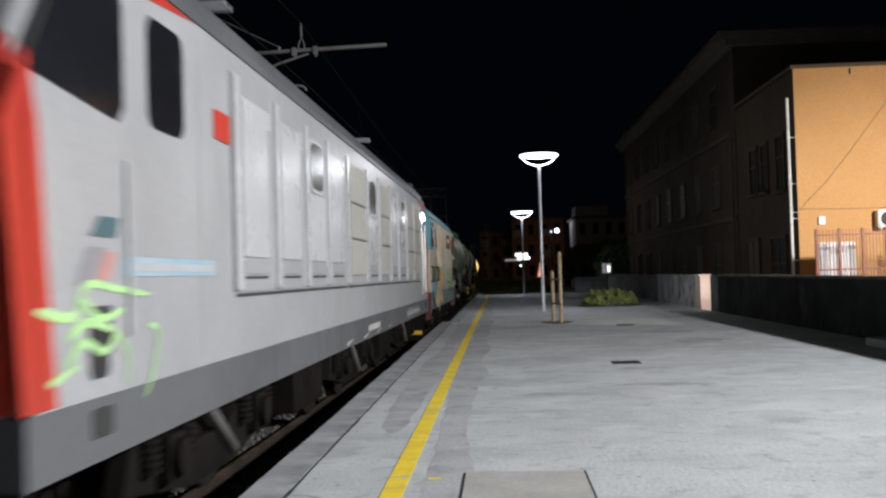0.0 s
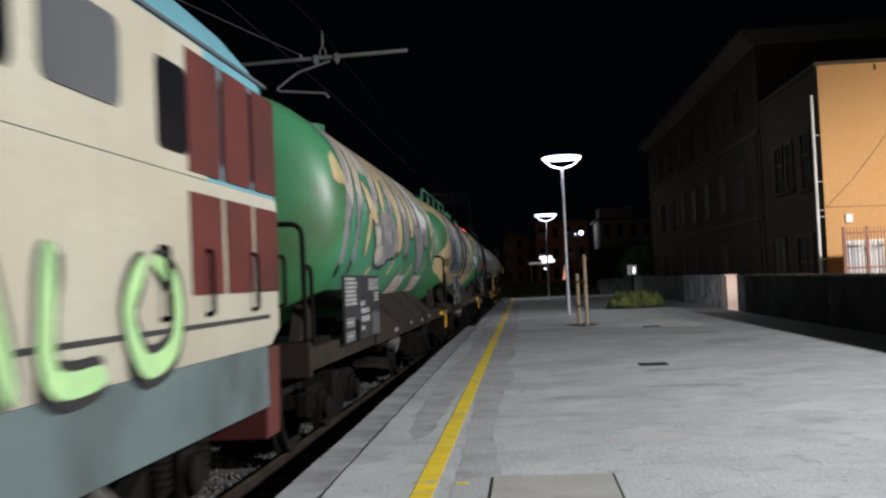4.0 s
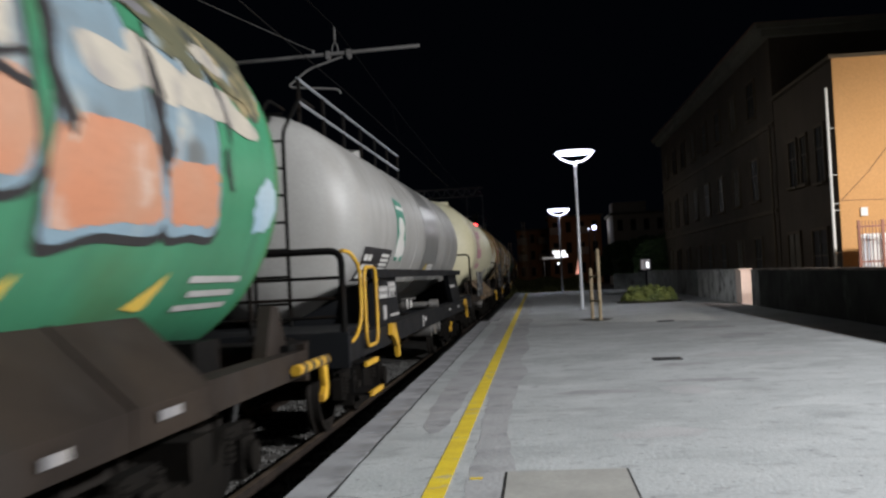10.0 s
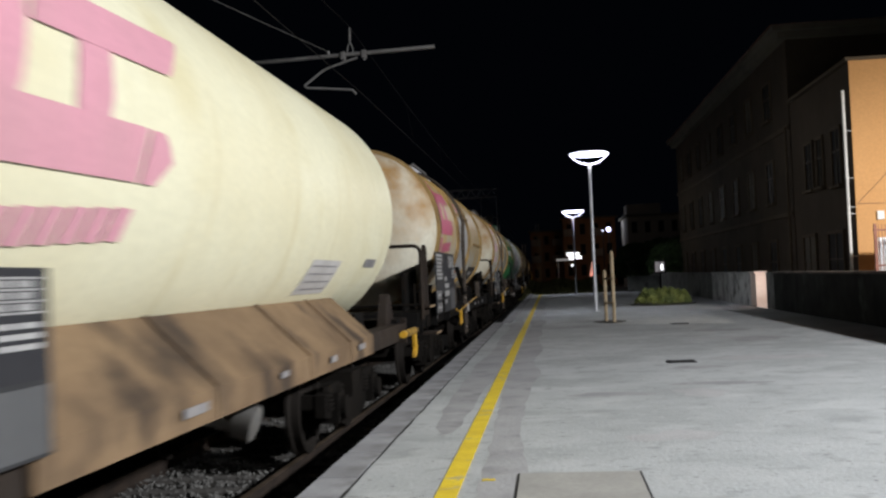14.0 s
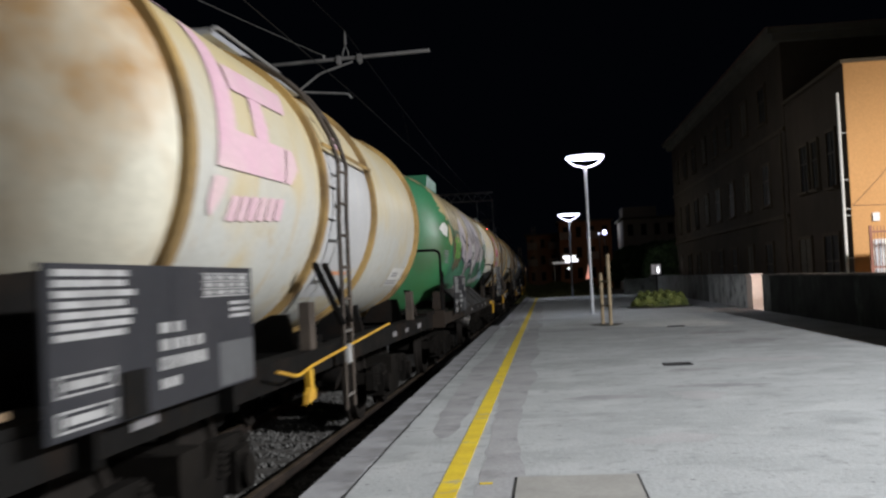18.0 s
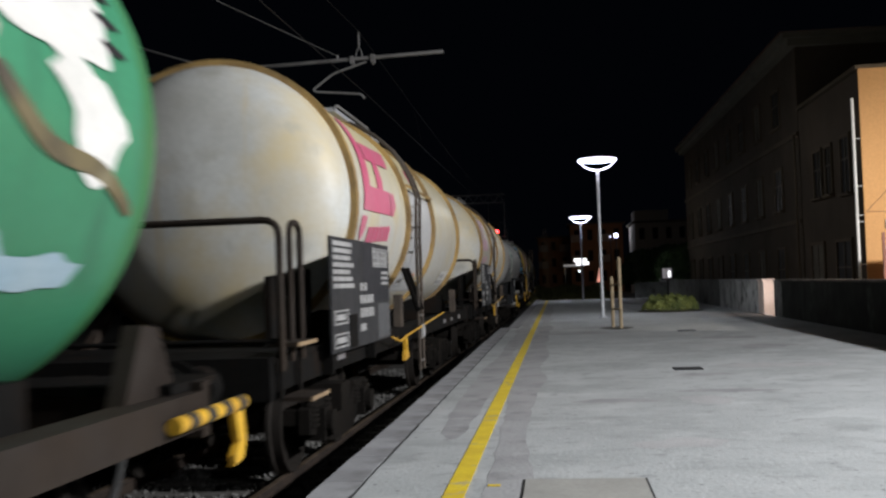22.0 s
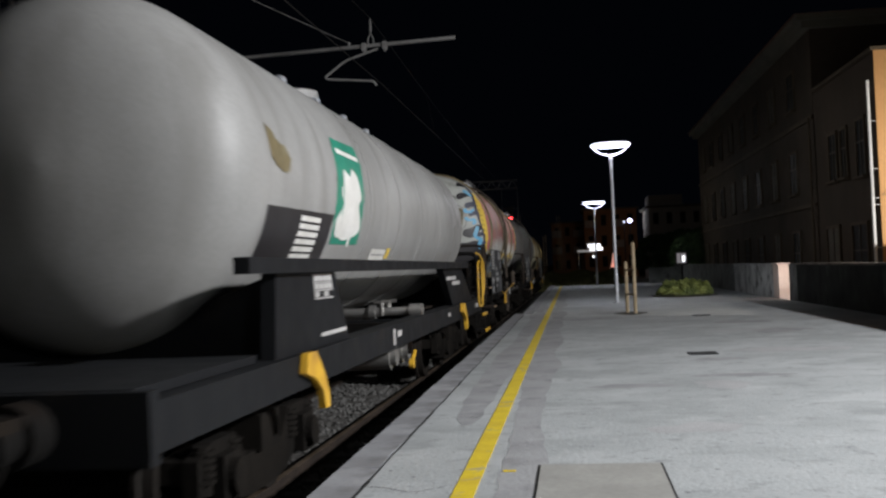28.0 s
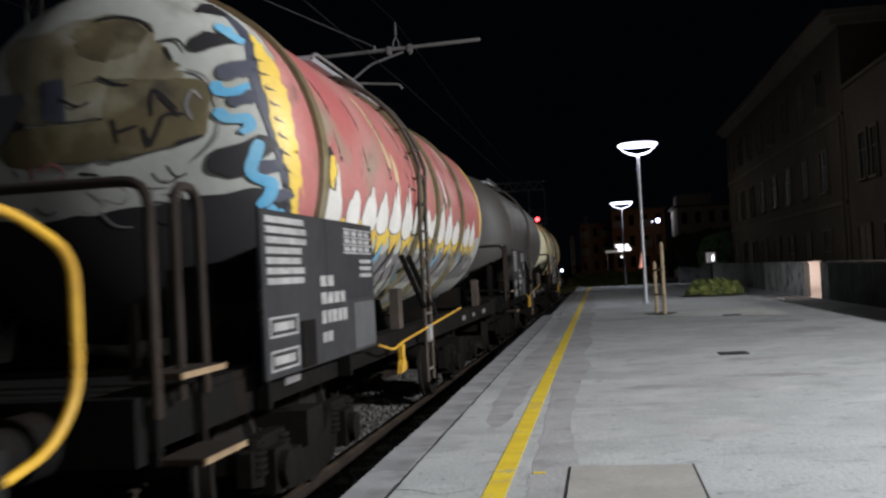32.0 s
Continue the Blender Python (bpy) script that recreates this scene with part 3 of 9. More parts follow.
# the yard fence stands behind the boundary wall, and a white gate behind it
fence = thing("iron_fence", "brown iron picket fence behind the boundary wall", "fence", (0, 26.0, 0))
for k in range(8):
    bm = bmesh.new()
    box(bm, 8.05 + 0.58 * k, 0, 0.72, 0.065, 0.065, 3.04)
    part("post", bm, brown_iron, fence)
for z in (1.2, 2.08):
    bm = bmesh.new()
    box(bm, 10.1, 0, z, 4.2, 0.035, 0.045)
    part("rail", bm, brown_iron, fence)
bm = bmesh.new()
box(bm, 0, 0, 1.62, 0.016, 0.016, 1.20)
picket = finish(bm, "picket", brown_iron)
for k in range(46):
    if k % 7:
        shared("picket", picket, fence, pose(8.05 + 0.0829 * k, 0, 0))
gate = thing("yard_gate", "white slatted yard gate behind the fence", "gate", (8.98, 27.2, -0.8))
bm = bmesh.new()
box(bm, -0.02, 0.03, 1.36, 0.95, 0.03, 2.72)
part("panel", bm, white_plastic, gate)
for k in range(9):
    bm = bmesh.new()
    box(bm, -0.43 + 0.105 * k, 0, 1.36, 0.025, 0.03, 2.72)
    part("slat", bm, galvanised, gate)


# ---- overhead line ----
def lattice_mast(x, y, h, label):
    mast = thing("catenary_mast", label, "mast", (x, y, -0.6), "overhead line masts")
    for dx in (-0.14, 0.14):
        bm = bmesh.new()
        box(bm, dx, 0, h / 2, 0.06, 0.12, h)
        part("channel", bm, line_steel, mast)
    n = int(h / 0.5)
    bm = bmesh.new()
    for k in range(n):
        rod(bm, (-0.12, 0, 0.5 * k + 0.1), (0.12, 0, 0.5 * k + 0.45), 0.016, 5)
    tagged(part("lacing", bm, line_steel, mast), kind="stuff")
    return mast


ARM_Y = 16.85
mast = lattice_mast(-9.9, ARM_Y, 8.0, "grey steel overhead line mast beside the tracks")
cant = thing("cantilever", "grey tubular cantilever carrying the overhead wires", "cantilever", (0, ARM_Y, 0))


def tube_z(x):
    """Height of the sloping main tube."""
    return 5.25 + 0.026 * (x + 3.24)


bm = bmesh.new()
rod(bm, (-9.9, 0, tube_z(-9.9)), (-1.79, 0, tube_z(-1.79)), 0.034, 10)
part("main_tube", bm, line_steel, cant, smooth=40)
for x in (-3.36, -3.00):
    bm = bmesh.new()
    box(bm, x, 0, tube_z(x) - 0.02, 0.07, 0.12, 0.13)
    rod(bm, (x, 0, tube_z(x) - 0.12), (x, 0, tube_z(x) - 0.02), 0.02, 8)
    part("clamp", bm, line_steel, cant)
bm = bmesh.new()
for s in (-1, 1):
    tube(bm, rounded([(-3.24 + 0.05 * s, 0, 5.26), (-3.24 + 0.05 * s, 0, 5.36), (-3.24, 0, 5.46)], 0.05), 0.011, 6)
rod(bm, (-3.24, 0, 5.45), (-3.24, 0, 5.71), 0.014, 8)
for k in range(3):
    rod(bm, (-3.24, 0, 5.50 + 0.06 * k), (-3.24, 0, 5.53 + 0.06 * k), 0.026, 10)
part("insulator", bm, line_steel, cant, "small suspension insulator with a clevis", smooth=40)
bm = bmesh.new()
tube(bm, rounded([(-3.12, 0, 5.19), (-3.70, 0, 5.02), (-4.06, 0, 4.76), (-4.02, 0, 4.72), (-3.22, 0, 4.64), (-3.17, 0, 4.56)], 0.10), 0.020, 8)
part("registration_arm", bm, line_steel, cant, smooth=40)
bm = bmesh.new()
rod(bm, (-3.62, 0, 5.22), (-3.62, 0, 5.33), 0.022, 8)
part("lug", bm, line_steel, cant)
bm = bmesh.new()
rod(bm, (-9.9, 0, 6.6), (-5.8, 0, 5.22), 0.018, 8)
part("stay", bm, line_steel, cant)

wires = thing("overhead_wires", "thin dark overhead contact and messenger wires", "wires")
bm = bmesh.new()


def sag(x0, z0, x1, z1, y0, y1, drop, r):
    tube(bm, [(x0 + (x1 - x0) * s, y0 + (y1 - y0) * s, z0 + (z1 - z0) * s - drop * 4 * s * (1 - s)) for s in (k / 14 for k in range(15))], r, 5)


spans = [ARM_Y + 45.4 * k for k in range(-2, 6)]
for a, b in zip(spans, spans[1:]):
    xa, xb = (TRACK_X + veer(y) for y in (a, b))
    sag(xa, 5.73, xb, 5.73, a, b, 0.45, 0.006)
    sag(xa + 0.18, 4.56, xb + 0.18, 4.56, a, b, 0.02, 0.006)
    for k in range(1, 7):
        s = k / 7
        y, x = a + (b - a) * s, xa + (xb - xa) * s
        rod(bm, (x + 0.18, y, 4.56), (x, y, 5.73 - 1.8 * s * (1 - s)), 0.003, 4)
    sag(xa - 4.9, 5.73, xb - 4.9, 5.73, a, b, 0.45, 0.006)
    sag(xa - 4.9, 4.6, xb - 4.9, 4.6, a, b, 0.02, 0.006)
part("wire", bm, wire_dark, wires)
bm = bmesh.new()
sag(-8.2, 6.2, -3.62, 5.32, ARM_Y - 15, ARM_Y, 0.10, 0.005)
part("feeder_wire", bm, line_steel, wires)

gantry = thing("signal_gantry", "grey lattice signal gantry over the tracks", "gantry", (0, 60.0, 0))
for x, y in ((-10.4, -0.25), (-10.4, 0.25)):
    bm = bmesh.new()
    box(bm, x, y, 2.9, 0.10, 0.10, 7.3)
    part("leg", bm, line_steel, gantry)
for y in (-0.25, 0.25):
    for z in (6.02, 6.50):
        bm = bmesh.new()
        box(bm, -6.72, y, z, 7.4, 0.05, 0.05)
        part("chord", bm, line_steel, gantry)
bm = bmesh.new()
for k in range(12):
    x = -10.4 + 0.615 * k
    for y in (-0.25, 0.25):
        rod(bm, (x, y, 6.02), (x + 0.31, y, 6.50), 0.014, 6)
        rod(bm, (x + 0.31, y, 6.50), (x + 0.615, y, 6.02), 0.014, 6)
tagged(part("lacing", bm, line_steel, gantry), kind="stuff")
bm = bmesh.new()
for x in (-3.98, -3.05):
    box(bm, x, 0, 4.98, 0.05, 0.05, 2.05)
box(bm, -3.52, 0, 3.97, 0.98, 0.4, 0.04)
box(bm, -3.52, -0.18, 4.8, 0.9, 0.03, 0.03)
part("hanger", bm, line_steel, gantry)
head = thing("railway_signal", "black railway signal showing a red light", "signal", (-3.52, 59.72, 4.24))
bm = bmesh.new()
box(bm, 0, 0.1, 0.28, 0.40, 0.12, 0.80)
part("backplate", bm, black_rubber, head)
bm = bmesh.new()
rod(bm, (0, 0.03, 0), (0, -0.01, 0), 0.12, 24)
part("red_lens", bm, red_glow, head, "glowing red lens")
bm = bmesh.new()
rod(bm, (0, 0.03, 0.32), (0, -0.01, 0.32), 0.09, 20)
part("dark_lens", bm, dark_glass, head)
bm = bmesh.new()
for z in (0, 0.32):
    prism(bm, [(0.15 * math.cos(a), z + 0.15 * math.sin(a)) for a in (math.pi * k / 10 for k in range(11))] + [(0.14 * math.cos(a), z + 0.14 * math.sin(a)) for a in (math.pi * k / 10 for k in range(10, -1, -1))], "y", -0.16, 0.04)
part("hood", bm, black_rubber, head)

for x, y, h in ((-1.22, 105, 7.1), (-0.80, 108, 5.9), (-2.7, 104, 5.0), (-5.6, 112, 7.6)):
    lattice_mast(x, y, h, "far overhead line mast beyond the platform end")


# ---- what lies beyond the platform ----
def block(name, label, x0, x1, y, z, depth, mat, floors, bays, lit=(), balconies=True):
    house = thing(name, label, "building", group="far town buildings")
    bm = bmesh.new()
    box(bm, (x0 + x1) / 2, y + depth / 2, z / 2 - 0.5, x1 - x0, depth, z + 1.0)
    part("wall", bm, mat, house)
    bm = bmesh.new()
    box(bm, (x0 + x1) / 2, y + depth / 2, z + 0.12, x1 - x0 + 0.7, depth + 0.7, 0.25)
    part("roof", bm, cornice_mat, house)
    w = (x1 - x0) / bays
    for f in range(floors):
        for b in range(bays):
            cx, cz = x0 + w * (b + 0.5), z / floors * (f + 0.5)
            bm = bmesh.new()
            box(bm, cx, y - 0.02, cz, w * 0.42, 0.08, z / floors * 0.55)
            ob = part("window", bm, cornice_mat, house)
            bm = bmesh.new()
            box(bm, cx, y - 0.065, cz, w * 0.36, 0.02, z / floors * 0.48)
            part("pane", bm, glow("warm_room", (1.0, 0.55, 0.2), 0.5) if (f, b) in lit else house_glass, ob)
            if balconies and b % 2 == 0 and f:
                bm = bmesh.new()
                box(bm, cx, y - 0.6, cz - z / floors * 0.32, w * 0.9, 1.2, 0.15)
                box(bm, cx, y - 1.17, cz - z / floors * 0.32 + 0.5, w * 0.9, 0.06, 0.95)
                part("balcony", bm, far_cream, house)
    return house


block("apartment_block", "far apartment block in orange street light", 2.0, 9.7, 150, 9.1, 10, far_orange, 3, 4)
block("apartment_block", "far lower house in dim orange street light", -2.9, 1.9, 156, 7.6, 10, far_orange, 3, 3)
block("cream_house", "dim cream house with a flat roof terrace", 9.2, 15.4, 120, 7.5, 10, far_cream, 3, 4, balconies=False)
bm = bmesh.new()
box(bm, 11.2, 123.0, 8.3, 3.9, 5.0, 1.4)
tagged(part("roof_room", bm, far_cream), "dim cream roof-top room", "building")
block("apartment_block", "dark apartment block beyond the tracks", -38, -22, 150, 12.0, 12, far_cream, 4, 6)

canopy = thing("platform_canopy", "small pale shelter with a glowing white sign", "shelter", (1.5, 95, 0))
bm = bmesh.new()
box(bm, 0.0, 0, 2.50, 1.95, 1.6, 0.20)
part("roof", bm, galvanised, canopy)
# the fascia is no lamp; its lit look is put in as emission
bm = bmesh.new()
box(bm, -0.1, -0.82, 2.50, 1.7, 0.03, 0.20)
part("lit_fascia", bm, glow("fascia_glow", (0.95, 0.90, 0.88), 0.20), canopy, "dimly lit white edge strip")
for x in (-0.8, 0.8):
    bm = bmesh.new()
    rod(bm, (x, 0, -0.8), (x, 0, 2.42), 0.06, 8)
    part("post", bm, galvanised, canopy)
for x, z, w in ((0.60, 2.98, 1.15), (0.80, 2.66, 1.15)):
    bm = bmesh.new()
    box(bm, x, -0.86, z, w, 0.08, 0.26)
    part("sign", bm, sign_glow, canopy, "glowing white sign")
bm = bmesh.new()
bmesh.ops.create_uvsphere(bm, u_segments=10, v_segments=8, radius=0.10, matrix=pose(0.5, -0.9, 1.95))
part("bulb", bm, sign_glow, canopy)

cone = thing("lit_cone_tree", "pinkish lit cone-shaped tree beyond the platform", "tree", (4.06, 100, 0))
bm = bmesh.new()
for k in range(7):
    rod(bm, (0, 0, 0.85 + 0.17 * k), (0, 0, 1.15 + 0.185 * k), 0.36 - 0.045 * k, 14, 0.05)
part("crown", bm, glow("pink_tree", (1.0, 0.50, 0.40), 0.55), cone)
bm = bmesh.new()
rod(bm, (0, 0, -0.8), (0, 0, 0.9), 0.08, 8)
part("trunk", bm, bark_mat, cone)


def street_lamp(x, y, h, mat, r):
    ob = thing("street_lamp", "far street lamp glowing over the town", "street lamp", (x, y, 0), "far street lamps")
    bm = bmesh.new()
    rod(bm, (0, 0, -0.8), (0, 0, h), 0.06, 8)
    part("pole", bm, cast_iron, ob)
    bm = bmesh.new()
    bmesh.ops.create_uvsphere(bm, u_segments=12, v_segments=8, radius=r, matrix=pose(0, 0, h + r))
    part("globe", bm, mat, ob)


street_lamp(7.54, 130, 6.25, glow("blue_lamp", (0.66, 0.66, 1.0), 5), 0.30)
street_lamp(6.81, 130, 6.30, glow("white_lamp", (0.8, 0.8, 1.0), 1.5), 0.13)
street_lamp(-3.3, 88, 0.9, glow("low_lamp", (0.75, 0.78, 1.0), 4), 0.13)


def bank(rng, n):
    x = rng.uniform(-3.2, 3.6, n)
    y = rng.uniform(70, 90, n)
    ridge = np.clip((y - 70) / 9, 0, 1)
    return np.c_[x, y, -0.75 + (1.15 + 0.15 * np.sin(x * 2.1)) * ridge * np.clip((x + 3.4) / 1.6, 0.45, 1) + 0.28 * rng.uniform(0, 1, n) ** 2]


bm = bmesh.new()
prism(bm, [(69.6, -0.79), (90.4, -0.79), (90, 0.30), (80, 0.34)], "x", -3.0, 3.8)
tagged(part("bank", bm, soil), "low earth bank beyond the platform end", "bank", kind="structure")
grass = new("dry_grass", leaf_cloud("dry_grass", 5, 11000, 1, 0.13, grass_mat, bank))
tagged(grass, "dry yellowish grass beyond the platform end", "grass", kind="stuff")


# ---- the train ----
# its speed falls from about 7 to 3 metres a second
START = -2.93
SPEED = [(0, 7.85), (1.2, 8.15), (2.3, 7.75), (3.0, 6.75), (4.5, 6.82), (7, 6.87), (10, 6.67), (14, 6.6), (18, 6.46), (21, 6.04), (24, 5.39), (27, 5.0), (28.2, 4.75), (29.5, 4.2), (30.1, 3.6), (31, 3.75), (32, 3.65)]


def run(t):
    """The way that the train has gone by t seconds."""
    gone = START
    for (t0, v0), (t1, v1) in zip(SPEED, SPEED[1:]):
        if t <= t0:
            break
        u = min(t, t1)
        v = v0 + (v1 - v0) * (u - t0) / (t1 - t0)
        gone += (v0 + v) / 2 * (u - t0)
    return gone


RAIN = (1.0, 2.2, 0.16)
green_tank = material("green_tank", (0.050, 0.235, 0.125), (0.040, 0.175, 0.090), 0.42, big=0.8, fine=22, bump=0.08,
                      spots=[((0.05, 0.11, 0.04), 0.9, 0.56, 0.78)], streaks=[((0.03, 0.10, 0.06), 2.2, RAIN, 0.56, 0.80)])
green_head = material("green_head", (0.048, 0.225, 0.105), (0.042, 0.15, 0.05), 0.45, big=0.7, fine=20, bump=0.08,
                      spots=[((0.05, 0.08, 0.03), 1.2, 0.55, 0.8)])
grey_tank = material("grey_tank", (0.365, 0.36, 0.345), (0.295, 0.29, 0.275), 0.48, 0.0, big=0.7, fine=30, bump=0.06,
                     streaks=[((0.25, 0.24, 0.22), 1.6, RAIN, 0.54, 0.80)])
dull_tank = material("dull_tank", (0.285, 0.283, 0.275), (0.225, 0.223, 0.215), 0.5, big=0.7, fine=30, bump=0.06, spec=0.35,
                     streaks=[((0.17, 0.165, 0.155), 1.6, RAIN, 0.52, 0.80)])
grey_band = material("grey_band", (0.30, 0.30, 0.29), (0.25, 0.25, 0.24), 0.34, 0.35, big=0.8, fine=30, bump=0.05,
                     streaks=[((0.20, 0.20, 0.19), 2.0, RAIN, 0.54, 0.80)])
cream_tank = material("cream_tank", (0.66, 0.64, 0.47), (0.60, 0.56, 0.38), 0.45, big=0.6, fine=20, bump=0.06,
                      spots=[((0.50, 0.44, 0.24), 0.8, 0.60, 0.85)], streaks=[((0.50, 0.44, 0.26), 2.2, RAIN, 0.58, 0.82)])


def stained(name, base, wash, amount):
    """White tank paint, rust-streaked, with yellow rust water run down from the top."""
    m = material(name, base, tuple(c * 0.93 for c in base), 0.45, big=0.7, fine=18, bump=0.06,
                 spots=[(tuple(c * f for c, f in zip(wash, (0.95, 0.88, 0.74))), 1.1, 0.60 - amount, 0.88 - amount), ((0.40, 0.30, 0.16), 4.5, 0.66 - amount * 0.5, 0.80)],
                 streaks=[((0.44, 0.31, 0.13), 2.4, RAIN, 0.62 - amount, 0.90 - amount), ((0.38, 0.24, 0.09), 5.0, (2.0, 3.0, 0.12), 0.64 - amount * 0.5, 0.80)])
    nodes, links = m.node_tree.nodes, m.node_tree.links
    shader = nodes["Principled BSDF"]
    tone = shader.inputs["Base Color"].links[0].from_socket
    coords, split = nodes.new("ShaderNodeTexCoord"), nodes.new("ShaderNodeSeparateXYZ")
    links.new(coords.outputs["Object"], split.inputs[0])
    cloud = nodes.new("ShaderNodeTexNoise")
    cloud.inputs["Scale"].default_value, cloud.inputs["Detail"].default_value = 1.1, 5.0
    links.new(coords.outputs["Object"], cloud.inputs["Vector"])
    add = nodes.new("ShaderNodeMath")
    add.operation = "MULTIPLY_ADD"
    links.new(cloud.outputs["Fac"], add.inputs[0])
    add.inputs[1].default_value = 2.0
    links.new(split.outputs["Z"], add.inputs[2])
    level = nodes.new("ShaderNodeMapRange")
    level.inputs["From Min"].default_value, level.inputs["From Max"].default_value = 3.45 - 4 * amount, 4.7 - 4 * amount
    level.inputs["To Max"].default_value = 0.9
    links.new(add.outputs[0], level.inputs["Value"])
    mix = nodes.new("ShaderNodeMixRGB")
    links.new(level.outputs["Result"], mix.inputs[0])
    links.new(tone, mix.inputs[1])
    mix.inputs[2].default_value = (*wash, 1)
    links.new(mix.outputs[0], shader.inputs["Base Color"])
    return m


lot_heavy = stained("lot_heavy", (0.48, 0.47, 0.41), (0.48, 0.34, 0.14), 0.14)
lot_mid = stained("lot_mid", (0.48, 0.48, 0.44), (0.51, 0.42, 0.23), 0.06)
lot_light = stained("lot_light", (0.49, 0.48, 0.435), (0.54, 0.47, 0.28), 0.05)
pale_head = material("pale_head", (0.53, 0.54, 0.52), (0.43, 0.43, 0.40), 0.5, big=0.8, fine=16, bump=0.08,
                     spots=[((0.52, 0.43, 0.25), 1.0, 0.47, 0.70), ((0.36, 0.35, 0.31), 2.2, 0.58, 0.76)], streaks=[((0.46, 0.36, 0.19), 2.4, (2.0, 1, 0.2), 0.60, 0.84)])
rusty_head = material("rusty_head", (0.60, 0.57, 0.46), (0.34, 0.19, 0.06), 0.6, big=0.75, fine=14, bump=0.1, low=0.46, high=0.60,
                      spots=[((0.24, 0.12, 0.04), 1.3, 0.58, 0.74)], streaks=[((0.30, 0.18, 0.07), 2.2, (1.6, 1, 0.2), 0.58, 0.8)])
old_white = material("old_white", (0.44, 0.45, 0.42), (0.34, 0.35, 0.32), 0.55, big=0.8, fine=16, bump=0.08,
                     spots=[((0.20, 0.17, 0.09), 1.0, 0.60, 0.80)], streaks=[((0.22, 0.22, 0.20), 2.6, RAIN, 0.55, 0.78)])
dark_tank = material("dark_tank", (0.08, 0.074, 0.068), (0.05, 0.047, 0.044), 0.55, big=0.6, fine=20)
pale_patch = material("pale_patch", (0.46, 0.465, 0.47), (0.42, 0.42, 0.42), 0.42, big=0.9, fine=25, bump=0.04,
                      streaks=[((0.52, 0.50, 0.44), 2.6, RAIN, 0.62, 0.85)])
band_rust = material("band_rust", (0.36, 0.235, 0.08), (0.15, 0.095, 0.04), 0.7, big=2.2, fine=30, bump=0.15)
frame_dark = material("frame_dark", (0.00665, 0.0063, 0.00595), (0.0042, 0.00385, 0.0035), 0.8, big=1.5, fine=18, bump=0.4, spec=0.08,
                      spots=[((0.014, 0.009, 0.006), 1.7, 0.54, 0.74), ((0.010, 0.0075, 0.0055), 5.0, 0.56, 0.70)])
frame_brown = material("frame_brown", (0.0262, 0.0184, 0.0131), (0.0143, 0.0101, 0.00774), 0.8, big=1.2, fine=20, bump=0.25, spec=0.2,
                       spots=[((0.024, 0.019, 0.016), 1.6, 0.50, 0.70)])
frame_soot = material("frame_soot", (0.0234, 0.02015, 0.0182), (0.0156, 0.01365, 0.01235), 0.75, big=1.2, fine=20, bump=0.25, spec=0.2,
                      spots=[((0.030, 0.022, 0.016), 1.6, 0.56, 0.72)])
frame_tan_dark = material("frame_tan_dark", (0.075, 0.060, 0.048), (0.040, 0.033, 0.028), 0.75, big=1.6, fine=20, bump=0.2, spec=0.2)
worn_glint_mat = material("worn_glint_mat", (0.34, 0.24, 0.14), (0.22, 0.15, 0.09), 0.45, 0.2, big=6, fine=40)
frame_tan = material("frame_tan", (0.20, 0.135, 0.078), (0.12, 0.080, 0.048), 0.8, big=1.2, fine=20, bump=0.25, spec=0.2,
                     spots=[((0.05, 0.036, 0.026), 1.8, 0.50, 0.70)])
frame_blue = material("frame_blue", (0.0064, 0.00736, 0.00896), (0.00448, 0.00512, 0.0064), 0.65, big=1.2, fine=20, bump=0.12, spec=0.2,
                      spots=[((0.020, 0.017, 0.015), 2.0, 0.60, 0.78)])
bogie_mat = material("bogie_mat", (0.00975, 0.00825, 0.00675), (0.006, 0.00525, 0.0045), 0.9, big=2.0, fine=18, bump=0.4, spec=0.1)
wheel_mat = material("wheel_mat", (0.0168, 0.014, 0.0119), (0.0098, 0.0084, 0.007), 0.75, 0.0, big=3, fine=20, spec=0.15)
steel_bright = material("steel_bright", (0.45, 0.44, 0.42), (0.3, 0.28, 0.26), 0.35, 0.8, big=3, fine=30)
yellow_iron = material("yellow_iron", (0.60, 0.35, 0.025), (0.45, 0.24, 0.025), 0.5, big=4, fine=25,
                       spots=[((0.20, 0.12, 0.05), 4, 0.62, 0.76)])
panel_grey = material("panel_grey", (0.0289, 0.0298, 0.0323), (0.0213, 0.0221, 0.0238), 0.6, spec=0.25, big=1.5, fine=20, bump=0.05)
panel_black = material("panel_black", (0.022, 0.023, 0.027), (0.030, 0.030, 0.034), 0.6, spec=0.2, big=1.5, fine=20, bump=0.05)
panel_pale = material("panel_pale", (0.0723, 0.0748, 0.079), (0.0553, 0.0578, 0.0612), 0.6, big=1.5, fine=20, bump=0.05)
stencil = material("stencil", (0.336, 0.336, 0.332), (0.216, 0.216, 0.212), 0.6, big=6, fine=30, bump=0,
                   spots=[((0.14, 0.14, 0.145), 11, 0.60, 0.70)])
